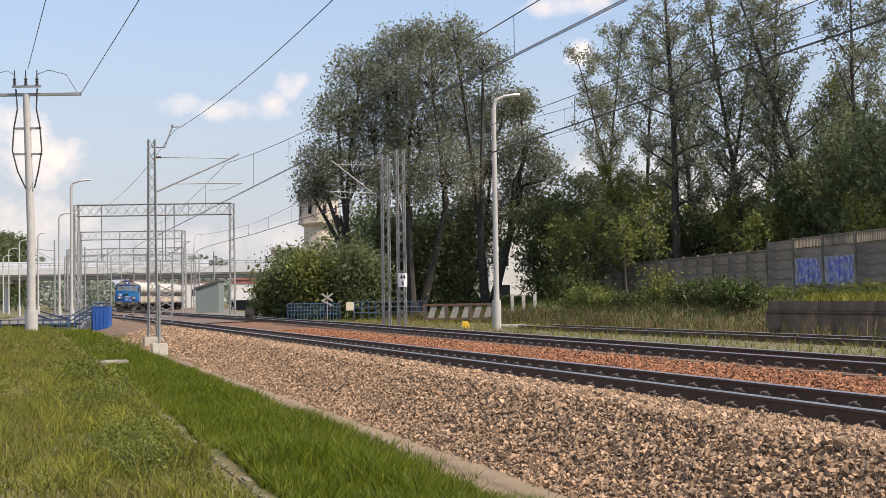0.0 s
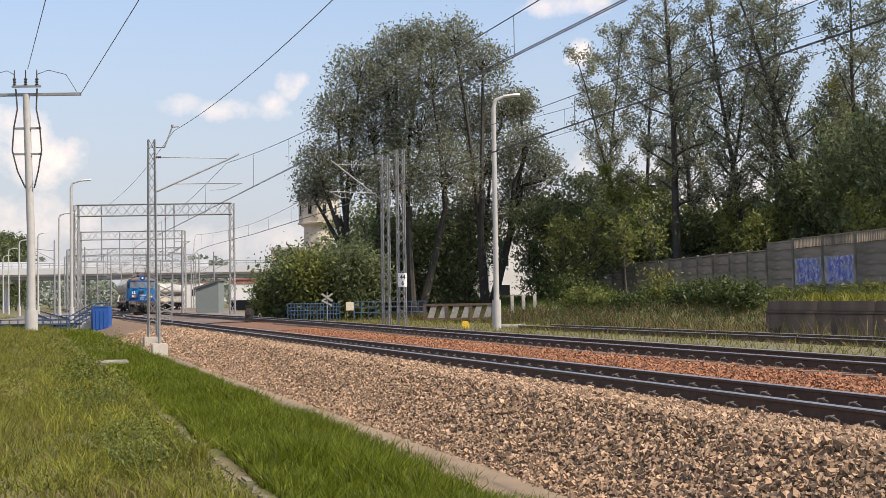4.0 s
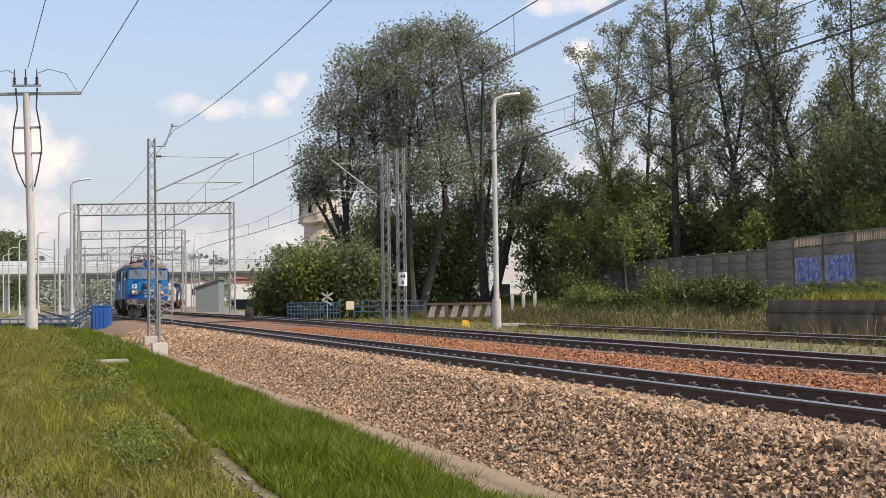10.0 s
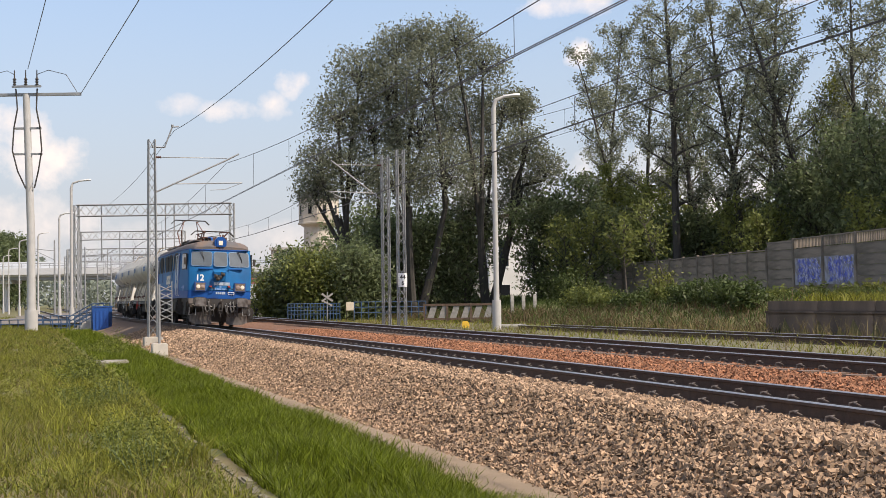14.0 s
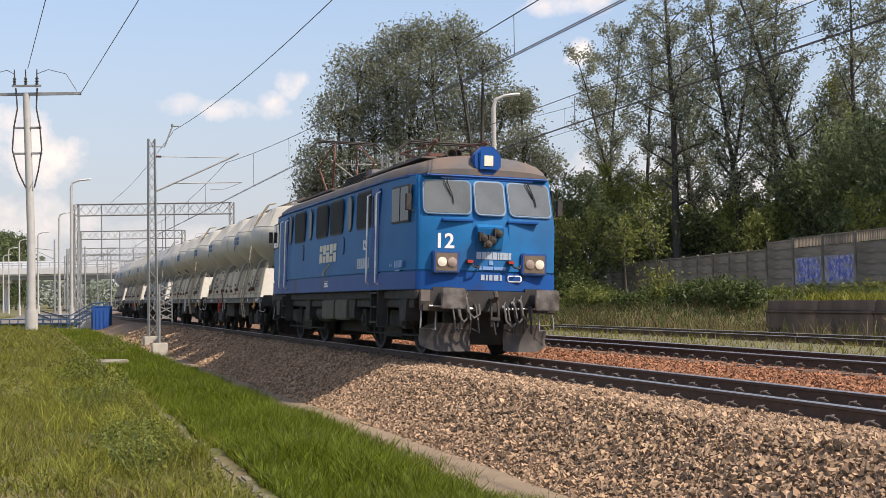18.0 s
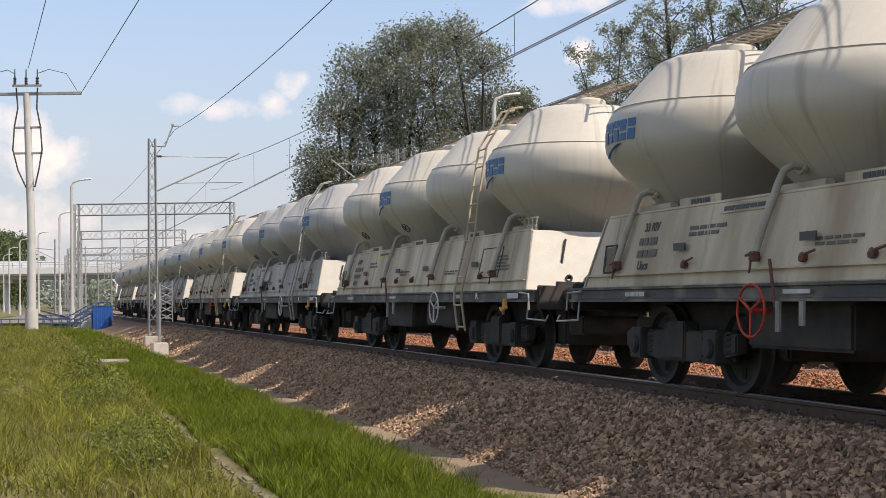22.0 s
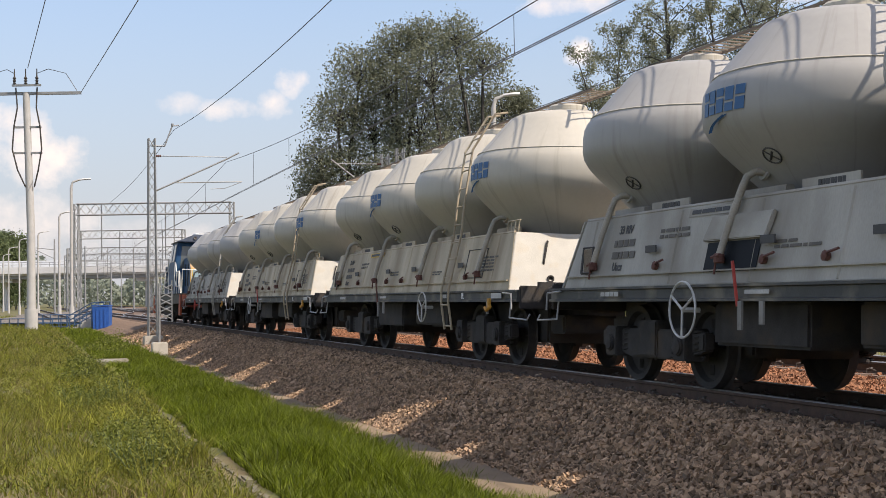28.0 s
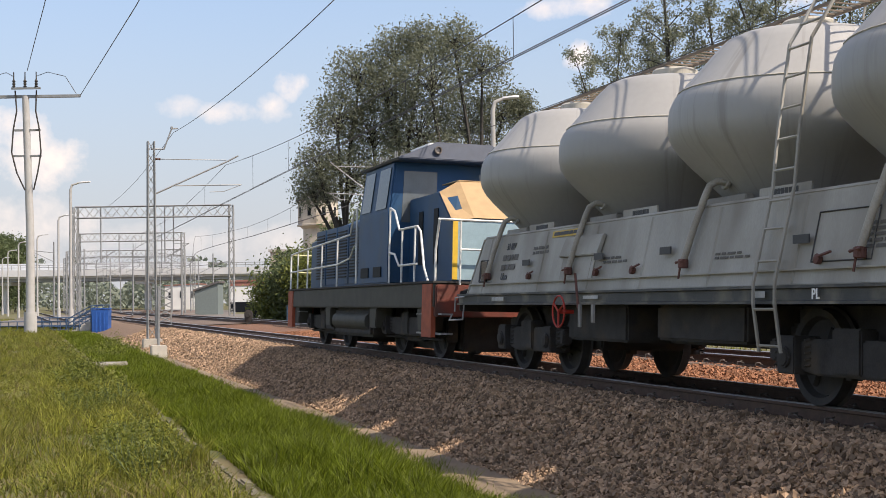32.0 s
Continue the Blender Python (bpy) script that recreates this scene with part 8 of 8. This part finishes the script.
def grass():
    rng = np.random.default_rng(77)
    edge = lambda s: foot(s) - 0.36 + 0.05 * np.sin(s * 0.5) + 0.03 * np.sin(s * 1.3 + 1)
    for i, (n, s0, s1, w, hh) in enumerate(((56000, -1.5, 14, 0.0085, 0.26), (44000, 14, 34, 0.0115, 0.26), (16000, 34, 75, 0.018, 0.24))):
        s = rng.uniform(s0, s1, n)
        v = edge(s) + (-5.86 - edge(s)) * rng.uniform(0, 1, n) ** 0.9
        keep = rng.uniform(0, 1, n) < np.clip((edge(s) - v) * 2.2 + 0.06, 0, 1)
        s, v = s[keep], v[keep]
        patch = 0.78 + 0.30 * np.sin(s * 0.8 + v) * np.sin(s * 0.31 - 2 * v) + 0.16 * np.sin(s * 3.7 + 2 * v) * np.sin(v * 4.3 - s)
        blades("lush_grass", s, v, hh * patch, w, G_LUSH, "lush bright green grass on the ditch bank", 200 + i, 0.30)
    for i, (n, s0, s1, w, hh) in enumerate(((26000, -2, 14, 0.0068, 0.16), (26000, 14, 36, 0.0095, 0.18), (20000, 36, 85, 0.016, 0.22))):
        k = 1500
        cs, cv = rng.uniform(s0, s1, k), -6.2 - 3.6 * rng.uniform(0, 1, k)
        clump = rng.integers(0, k, n)
        loose = rng.uniform(0, 1, n) < 0.25
        tuft = rng.uniform(0.5, 1.5, k)[clump]
        s = np.where(loose, rng.uniform(s0, s1, n), cs[clump] + rng.normal(0, 0.05 + w * 4, n))
        v = np.minimum(np.where(loose, -6.2 - 3.6 * rng.uniform(0, 1, n), cv[clump] + rng.normal(0, 0.05 + w * 4, n)), -6.16)
        bare = np.sin(s * 0.55 + 1.3) * np.sin(v * 1.4 + s * 0.23) + 0.5 * np.sin(s * 1.7 + v * 2.3)
        keep = rng.uniform(-0.4, 0.9, n) > bare - 0.3
        s, v, bare, tuft = s[keep], v[keep], bare[keep], tuft[keep]
        pick = rng.uniform(0, 1, len(s)) < 0.2
        blades("meadow_grass", s[~pick], v[~pick], hh * tuft[~pick] * (1.05 - 0.4 * np.clip(bare[~pick], -0.6, 1)), w, G_DRY, "thin yellowish meadow grass", 210 + i, 0.4)
        blades("straw_grass", s[pick], v[pick], hh * 1.1, w, G_STRAW, "dry straw-coloured grass stalks", 220 + i, 0.5)
    cs, cv = rng.uniform(2.5, 24, 120), -6.2 - 1.5 * rng.uniform(0, 1, 120) ** 1.4
    s, v = np.repeat(cs, 60) + rng.normal(0, 0.12, 7200), np.repeat(cv, 60) + rng.normal(0, 0.10, 7200)
    blades("tall_tufts", s, np.minimum(v, -6.2), np.repeat(rng.uniform(0.18, 0.36, 120), 60), 0.0085, G_TUFT, "tall pale yellow-green grass tufts along the ditch", 230, 0.32)
    n = 3600
    s = rng.uniform(4, 75, n)
    v = second(s) + 2.9 + rng.uniform(0, 1, n) ** 1.2 * 5.0
    blades("trackside_weeds", s, v, 0.22, 0.012, G_STRAW, "dry straw weeds beside the second track", 240, 0.4, base=-0.36)
    n = 5000
    s, v = rng.uniform(8, 75, n), rng.uniform(8, 15.8, n)
    blades("trackside_grass", s, v, 0.26, 0.014, G_DRY, "thin green weeds round the siding", 241, 0.4, base=-0.36)
    n = 700
    s, v = rng.uniform(10, 40, n), 14.6 + rng.uniform(0, 1.2, n)
    blades("tall_straw", s, v, 0.62, 0.012, G_STRAW, "tall dry straw stalks before the retaining wall", 242, 0.25, base=-0.36)
    n = 9000
    s = rng.uniform(14, 31, n)
    v = WALL_V + 0.3 + (fence_v(s) - WALL_V - 0.6) * rng.uniform(0, 1, n)
    blades("bank_grass", s, v, 0.30, 0.02, G_DRY, "rough green grass above the retaining wall", 243, 0.45)
    n = 15000
    s = rng.uniform(29, 105, n)
    v = WALL_V - 0.4 + (fence_v(s) - WALL_V + 0.2) * rng.uniform(0, 1, n)
    blades("bank_weeds", s, v, 0.36, 0.026, G_WEED, "dark weeds on the bank below the fence", 244, 0.5)
    n = 4500
    s = rng.uniform(29, 80, n)
    v = WALL_V - 0.6 + 5.0 * rng.uniform(0, 1, n) ** 1.3
    blades("dead_grass", s, v, 0.45, 0.018, G_DEAD, "brown dead grass at the foot of the bank", 246, 0.4)
    n = 12000
    s = rng.uniform(60, 150, n)
    v = rng.uniform(-40, -4.5, n)
    blades("far_meadow", s, v, 0.3, 0.03, G_DRY, "rough meadow grass far beside the line", 245, 0.4)


def far_woods():
    rng = np.random.default_rng(9)
    n = 60000
    a = rng.uniform(radians(-40), radians(40), n)
    d = rng.uniform(420, 560, n)
    top = 12 + 3 * np.sin(a * 60) + 2 * np.sin(a * 143 + 1) + 1.5 * np.sin(a * 300)
    c = np.column_stack([np.sin(a) * d, np.cos(a) * d, rng.uniform(0, 1, n) ** 0.8 * top])
    u, w = rng.normal(0, 1, (n, 3)), rng.normal(0, 1, (n, 3))
    u, w = u / np.linalg.norm(u, axis=1)[:, None] * 0.8, w / np.linalg.norm(w, axis=1)[:, None] * 0.8
    p = np.stack([c - u, c + w, c + u, c - w], 1)
    # the distance haze is put into the pale leaf colour
    quick_mesh("far_woods", p, [(0, 1, 2, 3)], leaf_mat("haze_tinted_far_leaf", (0.20, 0.23, 0.18), 0.2, 0.35), "green woods on the horizon with haze put into their pale colour", "woods")


WEED = leaf_mat("leafy_weed", (0.155, 0.175, 0.032), 0.5, 0.45)


def ground_cover():
    """Small broad leaves low over the meadow, in patches, with tall weeds in between."""
    rng = np.random.default_rng(31)
    for i, (n, s0, s1, size) in enumerate(((42000, -2, 14, 0.017), (34000, 14, 36, 0.026), (16000, 36, 80, 0.05))):
        cs, cv = rng.uniform(s0, s1, 420), -6.15 - 4.6 * rng.uniform(0, 1, 420) ** 1.2
        pick = rng.integers(0, 420, n)
        s, v = cs[pick] + rng.normal(0, 0.16 * (1 + s0 / 30), n), np.minimum(cv[pick] + rng.normal(0, 0.14, n), -6.2)
        c = P_many(s, v, 0.0)
        tall = rng.uniform(0.03, 0.26, 420)[pick]
        c[:, 2] = ground_z(c[:, 0], c[:, 1]) + hollow(c[:, 0], c[:, 1]) + tall * rng.uniform(0, 1, n)
        u, w = rng.normal(0, 1, (n, 3)) * (1, 1, 0.5), rng.normal(0, 1, (n, 3)) * (1, 1, 0.5)
        u, w = u / np.linalg.norm(u, axis=1)[:, None] * size, w / np.linalg.norm(w, axis=1)[:, None] * size * 0.5
        k = rng.uniform(0.6, 1.5, n)[:, None]
        quick_mesh("ground_cover", np.stack([c - u * k, c + w * k, c + u * k, c - w * k], 1), [(0, 1, 2, 3)], WEED if i != 1 else leaf_mat("pale_weed", (0.19, 0.195, 0.04), 0.45, 0.4), "patches of small broad-leaved weeds in the meadow", "weeds")


ground_cover()
_wr = random.Random(6)
TALL_WEEDS = [(_wr.uniform(3.5, 25), -6.4 - 0.9 * _wr.random() ** 1.5, _wr.uniform(0.14, 0.26), _wr.uniform(0.30, 0.52), 420) for _ in range(34)]
for i, (sc, vc, r, h, n) in enumerate([(5.0, -6.95, 0.30, 0.46, 1100), (5.6, -6.75, 0.24, 0.44, 800), (11.2, -7.15, 0.34, 0.40, 700), (13.6, -7.3, 0.32, 0.34, 700), (16.6, -6.5, 0.30, 0.46, 700), (20.0, -7.3, 0.4, 0.35, 700), (24.0, -6.7, 0.45, 0.40, 700), (43.5, -4.6, 0.5, 0.45, 700), (41.0, -4.1, 0.4, 0.35, 500), (47.0, -4.4, 0.6, 0.5, 700), (34.0, -6.6, 0.6, 0.35, 600), (38.0, -5.6, 0.6, 0.45, 700), (36.0, -5.0, 0.5, 0.4, 600)] + TALL_WEEDS):
    q = P(sc, vc)
    weed = bush(q.x, q.y, gz(q.x, q.y), r, h, 300 + i, WEED, "leafy green weed growing out of the grass", n, 0.022 if sc < 15 else 0.035)
    weed.name = "weed"
    tagged(weed, category="plant")


def station_masts():
    rnd = random.Random(21)
    for i, (px, y, h) in enumerate(((96, 150, 8.5), (118, 190, 9), (150, 170, 8.5), (172, 230, 9), (196, 205, 8.5), (214, 260, 9), (236, 180, 8.5), (284, 240, 9), (305, 195, 8.5), (322, 150, 8), (338, 220, 8.5), (352, 175, 7.5), (378, 165, 7.5))):
        t = thing("station_mast", "thin grey mast with a cantilever arm in the far station", "mast", Matrix.Translation((bear(px) * y, y, -0.35)), "far station masts")
        part("post", Mesh().tube([(0, 0, -0.3), (0, 0, h)], 0.13, 6, 0.08), M_GALV, t)
        d = rnd.choice((-1, 1))
        part("arm", Mesh().tube([(0, 0, h - 1.2), (d * 2.6, 0, h - 0.9)], 0.04, 5).tube([(0, 0, h - 2.2), (d * 2.6, 0, h - 0.95)], 0.035, 5), M_GALV, t)
        part("registration_arm", Mesh().tube([(0, 0, h - 2.6), (d * 2.8, 0, h - 2.5)], 0.03, 5), M_GALV, t)


station_masts()
ballast()
grass()
far_woods()
sleepers()


def motions():
    for body, wheels, back, half, r in TRAIN:
        walk(body, [(t, vehicle_pose(front_at(t) + back, half)) for t in [i * 0.5 for i in range(65)]])
        spin = [(i / 15, (front_at(0) - front_at(i / 15)) / r) for i in range(481)]
        for w in wheels:
            at = w.matrix_basis.translation.copy()
            walk(w, [(t, Matrix.Translation(at) @ Matrix.Rotation(a, 4, "Y")) for t, a in spin])


motions()
